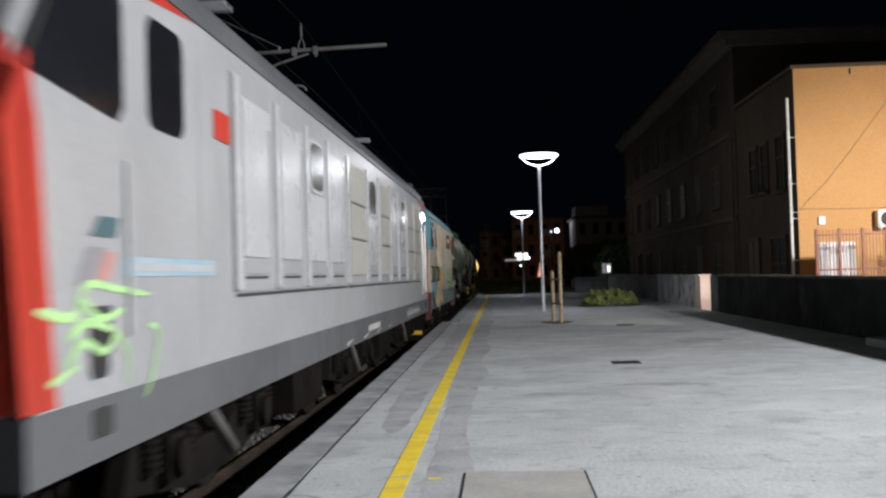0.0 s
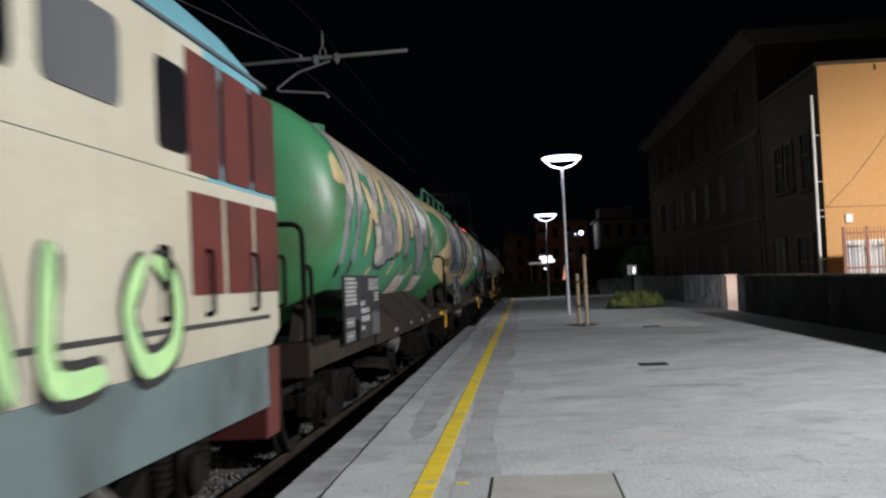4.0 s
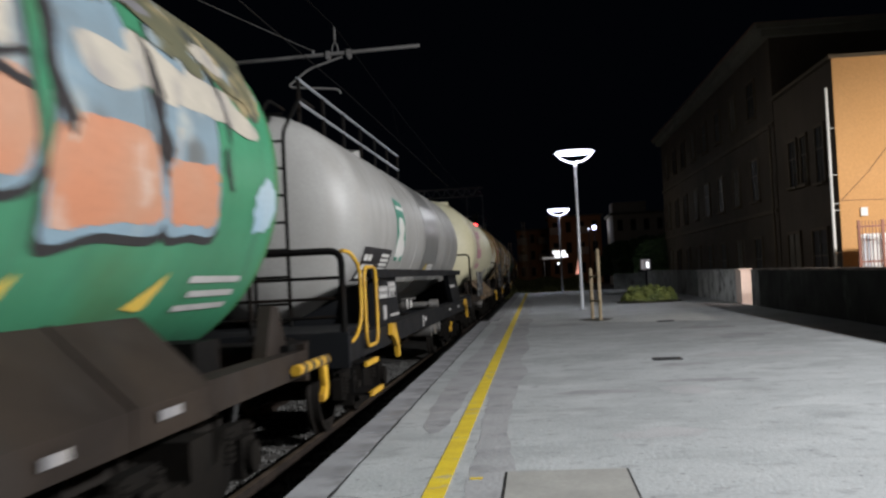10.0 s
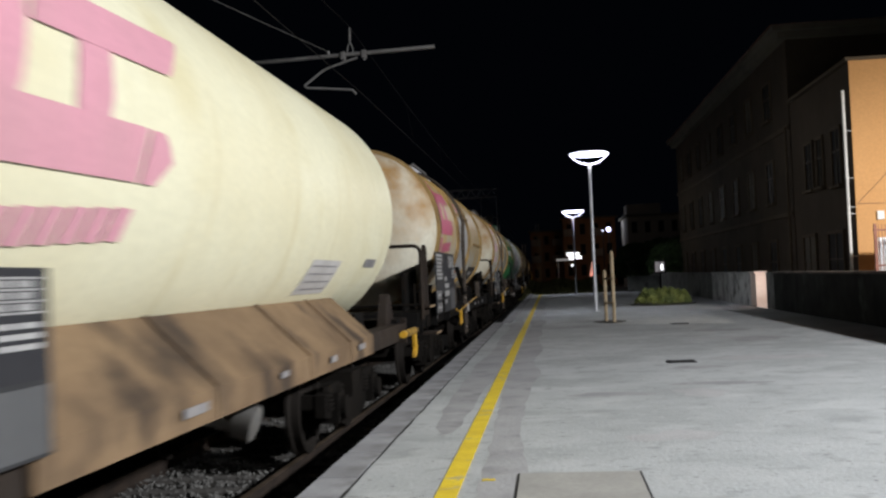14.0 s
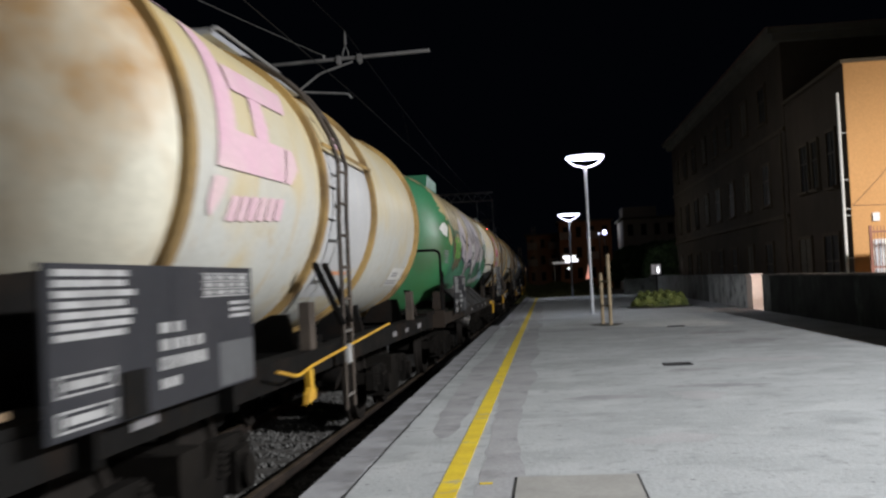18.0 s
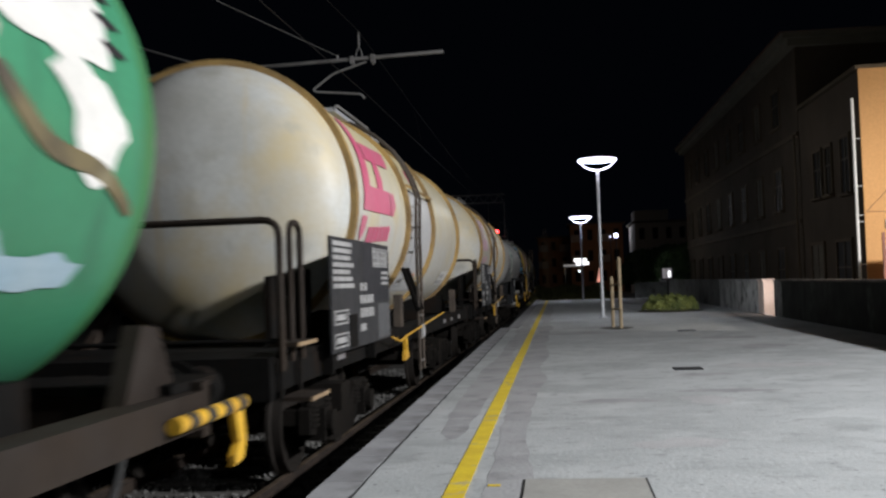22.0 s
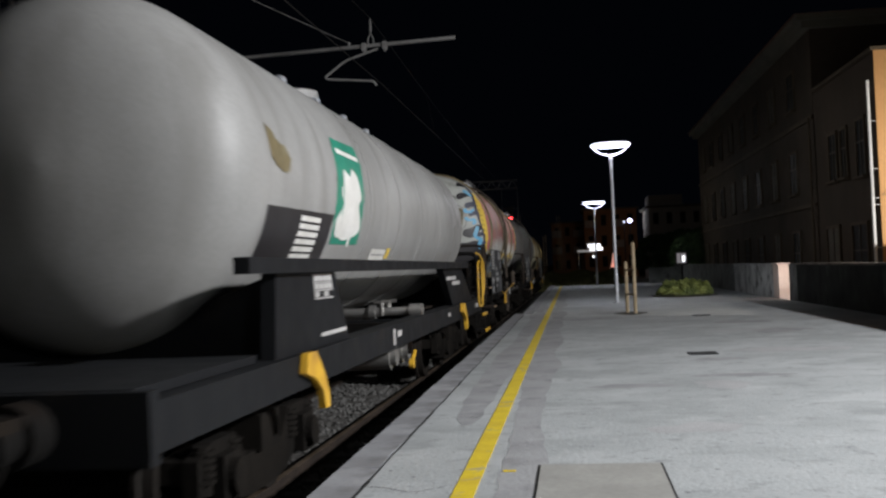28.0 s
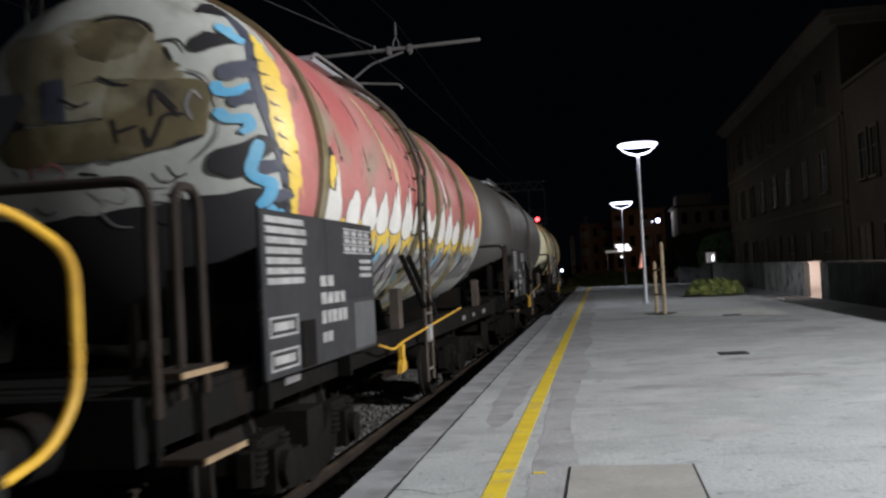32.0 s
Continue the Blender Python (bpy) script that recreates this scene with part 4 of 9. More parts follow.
INK = {
    "pink": material("ink_pink", (0.55, 0.105, 0.19), (0.50, 0.16, 0.22), 0.5, big=1.3, bump=0),
    "faded": material("ink_faded", (0.62, 0.40, 0.47), (0.60, 0.46, 0.46), 0.5, big=1.3, bump=0),
    "dusky": material("ink_dusky", (0.56, 0.27, 0.33), (0.50, 0.26, 0.30), 0.5, big=1.3, bump=0),
    "rose": material("ink_rose", (0.40, 0.115, 0.11), (0.42, 0.20, 0.18), 0.5, big=0.9, bump=0.03, spots=[((0.27, 0.21, 0.16), 1.6, 0.56, 0.72), ((0.16, 0.10, 0.08), 3.1, 0.60, 0.74)]),
    "grey": material("ink_grey", (0.27, 0.26, 0.28), (0.20, 0.19, 0.20), 0.5, big=2, bump=0),
    "pale": material("ink_pale", (0.46, 0.45, 0.44), (0.36, 0.35, 0.34), 0.5, big=2, bump=0),
    "tan": material("ink_tan", (0.56, 0.43, 0.24), (0.46, 0.36, 0.21), 0.5, big=1.6, bump=0),
    "yellow": material("ink_yellow", (0.70, 0.50, 0.08), (0.62, 0.42, 0.08), 0.5, big=2.2, bump=0),
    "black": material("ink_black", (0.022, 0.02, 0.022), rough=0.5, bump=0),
    "navy": material("ink_navy", (0.035, 0.055, 0.085), (0.09, 0.12, 0.14), 0.5, big=2.4, bump=0, spots=[((0.22, 0.24, 0.24), 2.5, 0.58, 0.68), ((0.30, 0.16, 0.08), 1.9, 0.62, 0.70)]),
    "blue": material("ink_blue", (0.10, 0.36, 0.58), (0.20, 0.42, 0.56), 0.5, big=1.8, bump=0),
    "sky": material("ink_sky", (0.26, 0.38, 0.47), (0.34, 0.42, 0.46), 0.5, big=1.3, bump=0),
    "orange": material("ink_orange", (0.62, 0.24, 0.10), (0.62, 0.34, 0.20), 0.5, big=1.6, bump=0),
    "white": material("ink_white", (0.70, 0.69, 0.66), (0.58, 0.57, 0.53), 0.5, big=2.0, bump=0),
    "lilac": material("ink_lilac", (0.52, 0.47, 0.52), (0.60, 0.52, 0.50), 0.5, big=1.4, bump=0),
    "green": material("ink_green", (0.16, 0.42, 0.06), (0.08, 0.26, 0.07), 0.5, big=2.0, bump=0),
    "emblem": material("ink_emblem", (0.02, 0.23, 0.15), (0.02, 0.18, 0.12), 0.5, big=2.0, bump=0),
    "brown": material("ink_brown", (0.15, 0.12, 0.06), (0.09, 0.075, 0.04), 0.6, big=2.0, bump=0, spots=[((0.26, 0.24, 0.16), 2.2, 0.54, 0.72), ((0.06, 0.05, 0.035), 3.4, 0.56, 0.70)]),
    "lime": material("ink_lime", (0.40, 0.64, 0.28), (0.34, 0.56, 0.26), 0.5, big=4, bump=0),
    "tank_pale": material("ink_tank_pale", (0.22, 0.34, 0.21), (0.16, 0.29, 0.17), 0.5, big=3, bump=0),
    "mud": material("ink_mud", (0.24, 0.215, 0.14), (0.14, 0.12, 0.075), 0.6, big=1.6, bump=0, spots=[((0.32, 0.31, 0.25), 2.2, 0.52, 0.70), ((0.08, 0.065, 0.04), 2.8, 0.54, 0.70)]),
    "night": material("ink_night", (0.045, 0.05, 0.075), (0.07, 0.075, 0.10), 0.55, big=4, bump=0),
    "mottle": material("ink_mottle", (0.25, 0.247, 0.243), (0.165, 0.162, 0.158), 0.5, big=1.6, bump=0, spots=[((0.33, 0.328, 0.325), 2.6, 0.52, 0.62), ((0.13, 0.128, 0.125), 3.6, 0.56, 0.66)]),
    "slate": material("ink_slate", (0.07, 0.14, 0.15), (0.05, 0.10, 0.12), 0.5, big=3, bump=0),
    "salmon": material("ink_salmon", (0.50, 0.24, 0.21), (0.42, 0.22, 0.20), 0.5, big=3, bump=0),
    "feather": material("ink_feather", (0.44, 0.40, 0.33), (0.36, 0.33, 0.28), 0.5, big=2.5, bump=0, spots=[((0.28, 0.26, 0.24), 3.5, 0.52, 0.66)]),
    "ash": material("ink_ash", (0.20, 0.195, 0.20), (0.145, 0.14, 0.145), 0.5, big=2.5, bump=0, spots=[((0.30, 0.28, 0.26), 4.0, 0.56, 0.68)]),
    "sand": material("ink_sand", (0.50, 0.40, 0.21), (0.40, 0.31, 0.16), 0.5, big=1.2, bump=0, spots=[((0.26, 0.20, 0.11), 2.4, 0.56, 0.72), ((0.54, 0.48, 0.32), 3.5, 0.58, 0.70)]),
    "mural": material("ink_mural", (0.035, 0.055, 0.085), (0.07, 0.09, 0.10), 0.5, big=1.6, bump=0,
                      spots=[((0.20, 0.21, 0.21), 1.7, 0.53, 0.57), ((0.40, 0.31, 0.16), 2.1, 0.57, 0.60), ((0.02, 0.022, 0.03), 2.8, 0.55, 0.59),
                             ((0.20, 0.27, 0.32), 3.1, 0.60, 0.63), ((0.42, 0.41, 0.37), 3.7, 0.61, 0.64)]),
    "brow": material("ink_brow", (0.13, 0.12, 0.07), (0.08, 0.085, 0.05), 0.55, big=1.3, bump=0,
                     spots=[((0.27, 0.22, 0.12), 1.8, 0.53, 0.60), ((0.05, 0.055, 0.045), 2.6, 0.56, 0.62), ((0.20, 0.24, 0.25), 2.0, 0.60, 0.66)]),
    "haze": material("ink_haze", (0.20, 0.29, 0.35), (0.15, 0.19, 0.21), 0.5, big=1.1, bump=0,
                     spots=[((0.34, 0.36, 0.34), 1.9, 0.56, 0.66), ((0.11, 0.12, 0.12), 1.5, 0.60, 0.70)]),
    "coral": material("ink_coral", (0.48, 0.20, 0.11), (0.42, 0.23, 0.15), 0.5, big=1.6, bump=0, spots=[((0.50, 0.40, 0.34), 2.6, 0.60, 0.70)]),
    "mauve": material("ink_mauve", (0.44, 0.38, 0.42), (0.50, 0.44, 0.38), 0.5, big=1.2, bump=0, spots=[((0.52, 0.50, 0.50), 2.6, 0.56, 0.66), ((0.20, 0.17, 0.18), 3.2, 0.62, 0.67)]),
}


# flat shapes on a round tank: an outline in metres along the tank (u) and up round its flank (v)
def spans_at(outline, u):
    hits = []
    for (u0, v0), (u1, v1) in zip(outline, outline[1:] + outline[:1]):
        if (u0 <= u) != (u1 <= u):
            hits.append(v0 + (v1 - v0) * (u - u0) / (u1 - u0))
    hits.sort()
    return list(zip(hits[::2], hits[1::2]))


def meet(a, b, middle):
    """Spread the spans in the middle of a column to those at its two sides, so that the pieces stay joined."""
    def side(spans):
        out = []
        for lo, hi in middle:
            over = [k for k, s in enumerate(spans) if s[0] < hi and s[1] > lo]
            if over:
                first, last = spans[over[0]], spans[over[-1]]
                mine = [m for m in middle if m[0] < first[1] and m[1] > first[0]]
                also = [m for m in middle if m[0] < last[1] and m[1] > last[0]]
                lo, hi = first[0] if mine[0] == (lo, hi) else lo, last[1] if also[-1] == (lo, hi) else hi
            out.append((lo, hi))
        return out
    return side(a), side(b)


def wrap(bm, outline, radius, zc, start=-99.0, base=None, step=0.05):
    """Lay a closed outline on a cylinder about the y axis, and on its dished end before start."""
    base = base or radius
    lo, hi = min(p[0] for p in outline), max(p[0] for p in outline)
    n = max(2, int((hi - lo) / step))
    us = [lo + (hi - lo) * (k / n) for k in range(n + 1)]
    us[0], us[-1] = lo + 1e-4, hi - 1e-4

    def at(u, v):
        a, lift, rr = v / radius, radius - base, radius
        if u < start:
            s = min(1.0, (start - u) / 0.66)
            rr = max(0.01, base * (1 - s ** 2.6) ** 0.46) + lift * (1 - 0.6 * s)
            u -= lift * s
        return bm.verts.new((rr * math.cos(a), u, zc + rr * math.sin(a)))

    for ua, ub in zip(us, us[1:]):
        a, b = spans_at(outline, ua), spans_at(outline, ub)
        if len(a) != len(b):
            a, b = meet(a, b, spans_at(outline, (ua + ub) / 2))
        for (a0, a1), (b0, b1) in zip(a, b):
            m = max(1, int(max(a1 - a0, b1 - b0) / 0.10) + 1)
            left = [at(ua, a0 + (a1 - a0) * k / m) for k in range(m + 1)]
            right = [at(ub, b0 + (b1 - b0) * k / m) for k in range(m + 1)]
            for k in range(m):
                bm.faces.new((left[k], right[k], right[k + 1], left[k + 1]))


def blob(u, v, ru, rv, seed, wobble=0.25, n=18):
    rng = random.Random(seed)
    p1, p2, p3 = (rng.uniform(0, 6.3) for _ in range(3))
    out = []
    for k in range(n * 2):
        a = math.pi * k / n
        r = 1 + wobble * (0.5 * math.sin(2 * a + p1) + 0.35 * math.sin(3 * a + p2) + 0.3 * math.sin(5 * a + p3))
        out.append((u + ru * r * math.cos(a), v + rv * r * math.sin(a)))
    return out


def stroke(points, w0, w1=None, n=14):
    """The outline of a brush stroke along a smooth line, w0 wide at its start and w1 at its end."""
    w1 = w0 if w1 is None else w1
    pts = [Vector(p) for p in points]
    line = []
    for i in range(len(pts) - 1):
        a, b, c, d = pts[max(i - 1, 0)], pts[i], pts[i + 1], pts[min(i + 2, len(pts) - 1)]
        for k in range(n):
            s = k / n
            line.append(0.5 * (2 * b + (c - a) * s + (2 * a - 5 * b + 4 * c - d) * s * s + (3 * b - a - 3 * c + d) * s ** 3))
    line.append(pts[-1])
    left, right = [], []
    for i, p in enumerate(line):
        d = (line[min(i + 1, len(line) - 1)] - line[max(i - 1, 0)]).normalized()
        s = i / (len(line) - 1)
        w = (w0 + (w1 - w0) * s) / 2 * min(1, (s + 0.02) * 9, (1.02 - s) * 9) ** 0.5
        nrm = Vector((-d.y, d.x)) * w
        left.append(tuple(p + nrm))
        right.append(tuple(p - nrm))
    return left + right[::-1]


def smooth(points, n=7):
    """A closed outline through the points, without corners."""
    pts = [Vector(p) for p in points]
    out = []
    for i in range(len(pts)):
        a, b, c, d = pts[i - 1], pts[i], pts[(i + 1) % len(pts)], pts[(i + 2) % len(pts)]
        for k in range(n):
            s = k / n
            out.append(tuple(0.5 * (2 * b + (c - a) * s + (2 * a - 5 * b + 4 * c - d) * s * s + (3 * b - a - 3 * c + d) * s ** 3)))
    return out


def ragged(points, seed, amount=0.05, n=9):
    """A smooth outline with an uneven sprayed edge."""
    rng = random.Random(seed)
    return [(u + rng.uniform(-amount, amount) * 1.4, v + rng.uniform(-amount, amount)) for u, v in smooth(points, n)]


def rect(u0, v0, u1, v1, lean=0.0):
    return [(u0, v0), (u1, v0), (u1 + lean, v1), (u0 + lean, v1)]


class Canvas:
    """Paint on one tank: outlines gathered by colour and layer, made into one part a colour."""

    def __init__(self, wagon, radius, zc, name, label, start=2.35):
        self.wagon, self.radius, self.zc, self.name, self.label, self.start = wagon, radius, zc, name, label, start
        self.layers = {}

    def add(self, ink, outline, layer=0):
        self.layers.setdefault((layer, ink), []).append(outline)

    def done(self):
        for (layer, ink), outlines in sorted(self.layers.items()):
            for j, outline in enumerate(outlines):
                bm = bmesh.new()
                wrap(bm, outline, self.radius + 0.0034 + 0.0016 * layer + 0.0001 * (j % 12), self.zc, self.start, self.radius)
                bmesh.ops.remove_doubles(bm, verts=bm.verts, dist=0.0004)
                ob = part(self.name, bm, INK[ink], self.wagon, self.label + " in " + ink)
                for f in ob.data.polygons:
                    f.use_smooth = True


# ---- running gear ----
def wheel_mesh(r, gauge=1.5):
    bm = bmesh.new()
    prof = [(0.0, 0.09), (0.62, 0.09), (0.64, 0.16), (0.69, 0.16), (0.69, r * 0.80), (0.665, r * 0.86), (0.665, r + 0.028), (0.70, r + 0.028),
            (0.715, r), (0.80, r - 0.006), (0.80, r * 0.86), (0.745, r * 0.80), (0.735, r * 0.35), (0.79, r * 0.28), (0.79, 0.10), (0.92, 0.085), (0.92, 0.0)]
    for side in (-1, 1):
        rings = []
        for x, rr in prof:
            rings.append([bm.verts.new((side * x, rr * math.cos(a), rr * math.sin(a))) for a in (2 * math.pi * k / 28 for k in range(28))])
        for u, v in zip(rings, rings[1:]):
            for k in range(28):
                bm.faces.new((u[k], u[(k + 1) % 28], v[(k + 1) % 28], v[k]))
    return finish(bm, "wheelset", wheel_mat, 35)


WHEEL_R = 0.46
wheel_wagon = wheel_mesh(WHEEL_R)
bm = bmesh.new()
prism(bm, [(-1.28, 0.40), (-1.28, 0.62), (-1.05, 0.70), (-0.62, 0.70), (-0.42, 0.50), (0.42, 0.50), (0.62, 0.70), (1.05, 0.70), (1.28, 0.62), (1.28, 0.40),
           (1.02, 0.36), (0.78, 0.36), (0.55, 0.24), (0.30, 0.21), (-0.30, 0.21), (-0.55, 0.24), (-0.78, 0.36), (-1.02, 0.36)], "x", -0.05, 0.05)
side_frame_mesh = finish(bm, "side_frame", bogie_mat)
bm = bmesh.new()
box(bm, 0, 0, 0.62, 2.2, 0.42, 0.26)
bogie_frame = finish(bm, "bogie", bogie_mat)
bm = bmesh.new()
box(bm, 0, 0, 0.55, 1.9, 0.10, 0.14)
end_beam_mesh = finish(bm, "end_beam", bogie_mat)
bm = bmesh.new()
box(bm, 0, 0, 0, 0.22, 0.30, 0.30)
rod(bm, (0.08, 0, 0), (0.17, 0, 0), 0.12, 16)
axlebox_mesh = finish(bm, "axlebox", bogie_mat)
bm = bmesh.new()
for k in range(5):
    rod(bm, (0, 0, 0.045 * k), (0, 0, 0.045 * k + 0.024), 0.085, 12)
rod(bm, (0, 0, 0), (0, 0, 0.23), 0.055, 8)
spring_mesh = finish(bm, "spring", bogie_mat)
bm = bmesh.new()
prism(bm, [(-0.02, -0.2), (0.05, -0.22), (0.09, 0), (0.05, 0.2), (-0.02, 0.2)], "x", -0.05, 0.05)
brake_mesh = finish(bm, "brake_shoe", bogie_mat)

TURNING = []


def bogie(wagon, y, base=1.8):
    ob = shared("bogie", bogie_frame, wagon, pose(0, y, 0))
    for s in (-1, 1):
        shared("side_frame", side_frame_mesh, ob, pose(s * 1.0, 0, 0))
        shared("end_beam", end_beam_mesh, ob, pose(0, s * 1.22, 0))
    for dy in (-base / 2, base / 2):
        ws = shared("wheelset", wheel_wagon, ob, pose(0, dy, WHEEL_R))
        TURNING.append((ws, dy, WHEEL_R))
        for s in (-1, 1):
            shared("axlebox", axlebox_mesh, ob, pose(s * 1.02, dy, WHEEL_R, 0, 0, 0 if s > 0 else 180))
            for e in (-0.24, 0.24):
                shared("spring", spring_mesh, ob, pose(s * 1.02, dy + e, 0.46))
            shared("brake_shoe", brake_mesh, ob, pose(s * 0.755, dy + (0.47 if dy < 0 else -0.47), 0.46, 0, 0, 180 if dy > 0 else 0))
    return ob


bm = bmesh.new()
rod(bm, (0, 0.36, 0), (0, 0.10, 0), 0.11, 16, 0.13)
rod(bm, (0, 0.62, 0), (0, 0.36, 0), 0.15, 16)
rod(bm, (0, 0.10, 0), (0, 0.035, 0), 0.07, 16)
rod(bm, (0, 0.035, 0), (0, 0.0, 0), 0.225, 24)
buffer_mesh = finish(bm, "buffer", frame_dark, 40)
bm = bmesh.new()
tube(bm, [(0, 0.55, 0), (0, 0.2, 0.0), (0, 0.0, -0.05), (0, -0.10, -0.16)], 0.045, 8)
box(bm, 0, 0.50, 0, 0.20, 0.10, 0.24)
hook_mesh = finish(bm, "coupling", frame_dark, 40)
bm = bmesh.new()
tube(bm, rounded([(0, 0.55, 0.0), (0, 0.30, -0.08), (0, 0.12, -0.45), (0, 0.0, -0.58)], 0.2), 0.03, 8)
hose_mesh = finish(bm, "brake_hose", black_rubber, 40)


def couplers(wagon, length, start=-0.5):
    """Buffers, hook and hose at both ends."""
    for y, turn in ((start, 0), (length, 180)):
        for s in (-1, 1):
            shared("buffer", buffer_mesh, wagon, pose(s * 0.875, y, 1.06, 0, 0, turn))
        shared("coupling", hook_mesh, wagon, pose(0, y, 1.04, 0, 0, turn))
        shared("brake_hose", hose_mesh, wagon, pose(0.45, y, 0.95, 0, 0, turn))


def lathe(bm, profile, zc, segments=72, x=0.0):
    """A body of revolution about a line along y: (y, radius) rows."""
    rings = [[bm.verts.new((x + r * math.cos(a), y, zc + r * math.sin(a))) for a in (2 * math.pi * k / segments for k in range(segments))] for y, r in profile]
    for u, v in zip(rings, rings[1:]):
        for k in range(segments):
            bm.faces.new((u[k], v[k], v[(k + 1) % segments], u[(k + 1) % segments]))
    bm.faces.new(rings[0])
    bm.faces.new(rings[-1][::-1])


def head_profile(y, r, depth, forward):
    """A dished tank end from its rim to its crown."""
    rows = []
    for k in range(13):
        s = k / 12
        rr = r * (1 - s ** 2.6) ** 0.46 if s < 1 else 0.01
        rows.append((y + (-1 if forward else 1) * depth * s, max(rr, 0.01)))
    return rows


def tank(wagon, y0, y1, r, zc, depth, body_mat, head_mat, label=""):
    bm = bmesh.new()
    lathe(bm, [(y0 + (y1 - y0) * k / 8, r) for k in range(9)], zc)
    barrel = part("tank_barrel", bm, body_mat, wagon, label, smooth=50)
    for y, fwd in ((y0, True), (y1, False)):
        bm = bmesh.new()
        lathe(bm, head_profile(y, r, depth, fwd)[::-1 if fwd else 1], zc)
        part("tank_end", bm, head_mat, wagon, smooth=60)
    return barrel


def band(wagon, y, r, zc, w, h, mat, name="band"):
    bm = bmesh.new()
    rings = []
    for dy, rr in ((-w / 2, r - 0.01), (-w / 2, r + h), (w / 2, r + h), (w / 2, r - 0.01)):
        rings.append([bm.verts.new((rr * math.cos(a), y + dy, zc + rr * math.sin(a))) for a in (2 * math.pi * k / 64 for k in range(64))])
    for u, v in zip(rings, rings[1:]):
        for k in range(64):
            bm.faces.new((u[k], v[k], v[(k + 1) % 64], u[(k + 1) % 64]))
    return part(name, bm, mat, wagon, smooth=50)


def data_panel(wagon, y0, y1, z0, z1, x, mat, seed, label):
    """A flat plate on the flank with rows of stencilled bars."""
    bm = bmesh.new()
    box(bm, x, (y0 + y1) / 2, (z0 + z1) / 2, 0.02, y1 - y0, z1 - z0)
    plate = part("data_panel", bm, mat, wagon, label)
    rng = random.Random(seed)
    bm = bmesh.new()
    w, h = y1 - y0, z1 - z0

    def bar(u, v, du, dv):
        box(bm, x + 0.012, y0 + u * w, z0 + v * h, 0.004, du * w, dv * h)

    for k in range(7):
        d = rng.uniform(0.24, 0.31)
        bar(0.03 + d / 2, 0.945 - 0.062 * k, d, 0.040)
    for k in range(2):
        for dv in (-0.055, 0.055):
            bar(0.13, 0.30 - 0.20 * k + dv, 0.20, 0.014)
        for du in (0.035, 0.225):
            bar(du, 0.30 - 0.20 * k, 0.010, 0.11)
        bar(0.125, 0.30 - 0.20 * k, 0.14, 0.050)
    for v, d, t in ((0.56, 0.13, 0.075), (0.44, 0.24, 0.080), (0.31, 0.25, 0.090), (0.17, 0.10, 0.070)):
        n = max(2, int(d / 0.05))
        for j in range(n):
            bar(0.42 + d * (j + 0.5) / n, v, d / n * rng.uniform(0.66, 0.9), t)
    for v in (0.945, 0.885, 0.825, 0.765):
        bar(0.82, v, 0.32, 0.012)
    for j in range(3):
        for i in range(4):
            bar(0.70 + 0.075 * i, 0.915 - 0.06 * j, 0.058, 0.034)
    for j in range(3):
        bar(0.90, 0.70 - 0.055 * j, 0.14, 0.030)
    tagged(part("lettering", bm, stencil, plate, "rows of white stencilled lettering bars"), kind="stuff")
    bm = bmesh.new()
    box(bm, x + 0.012, y0 + 0.30 * w, z0 + 0.16 * h, 0.02, 0.11 * w, 0.30 * h)
    part("card_holder", bm, frame_dark, plate)
    bm = bmesh.new()
    box(bm, x + 0.0105, y0 + 0.74 * w, z0 + 0.70 * h, 0.003, 0.50 * w, 0.58 * h)
    part("dark_field", bm, panel_black, plate, "darker painted field")
    bm = bmesh.new()
    box(bm, x + 0.0105, y0 + 0.87 * w, z0 + 0.20 * h, 0.003, 0.24 * w, 0.36 * h)
    part("pale_field", bm, panel_pale, plate, "paler blank field")
    return plate


def hoop(wagon, points, r, mat, name="handrail", label=""):
    bm = bmesh.new()
    tube(bm, rounded(points, 0.12), r, 8)
    return part(name, bm, mat, wagon, label, smooth=50)


def step(wagon, x, y, z, w=0.42, mat=None):
    bm = bmesh.new()
    box(bm, x, y, z, 0.22, w, 0.03)
    tread = part("step", bm, frame_brown, wagon, "worn brown step tread")
    # bright tan strip paints the glint along the rubbed step edge
    bm = bmesh.new()
    box(bm, x + 0.115, y, z, 0.014, w, 0.028)
    part("worn_edge", bm, worn_glint_mat, tread, "rubbed bright step edge")
    for dy in (-w / 2, w / 2):
        bm = bmesh.new()
        box(bm, x - 0.10, y + dy, z + 0.16, 0.025, 0.05, 0.34)
        part("step_hanger", bm, mat or frame_dark, wagon)


def ladder(wagon, y, r, zc, z0, mat, width=0.34, x_foot=1.50):
    """A ladder from the sill up over the tank's shoulder."""
    path = [(x_foot, z0), (x_foot, zc - 0.2)] + [((r + 0.10) * math.cos(a), zc + (r + 0.10) * math.sin(a)) for a in (radians(d) for d in range(12, 82, 10))]
    for dy in (-width / 2, width / 2):
        bm = bmesh.new()
        tube(bm, [(x, y + dy, z) for x, z in path], 0.024, 6)
        part("ladder_rail", bm, mat, wagon, smooth=50)
    length, rungs, need = 0.0, [], 0.12
    for (x0, za), (x1, zb) in zip(path, path[1:]):
        seg = math.hypot(x1 - x0, zb - za)
        while need <= length + seg:
            s = (need - length) / seg
            rungs.append((x0 + (x1 - x0) * s, za + (zb - za) * s))
            need += 0.30
        length += seg
    for x, z in rungs:
        bm = bmesh.new()
        rod(bm, (x, y - width / 2, z), (x, y + width / 2, z), 0.015, 6)
        part("rung", bm, steel_bright if z < 1.4 else mat, wagon)


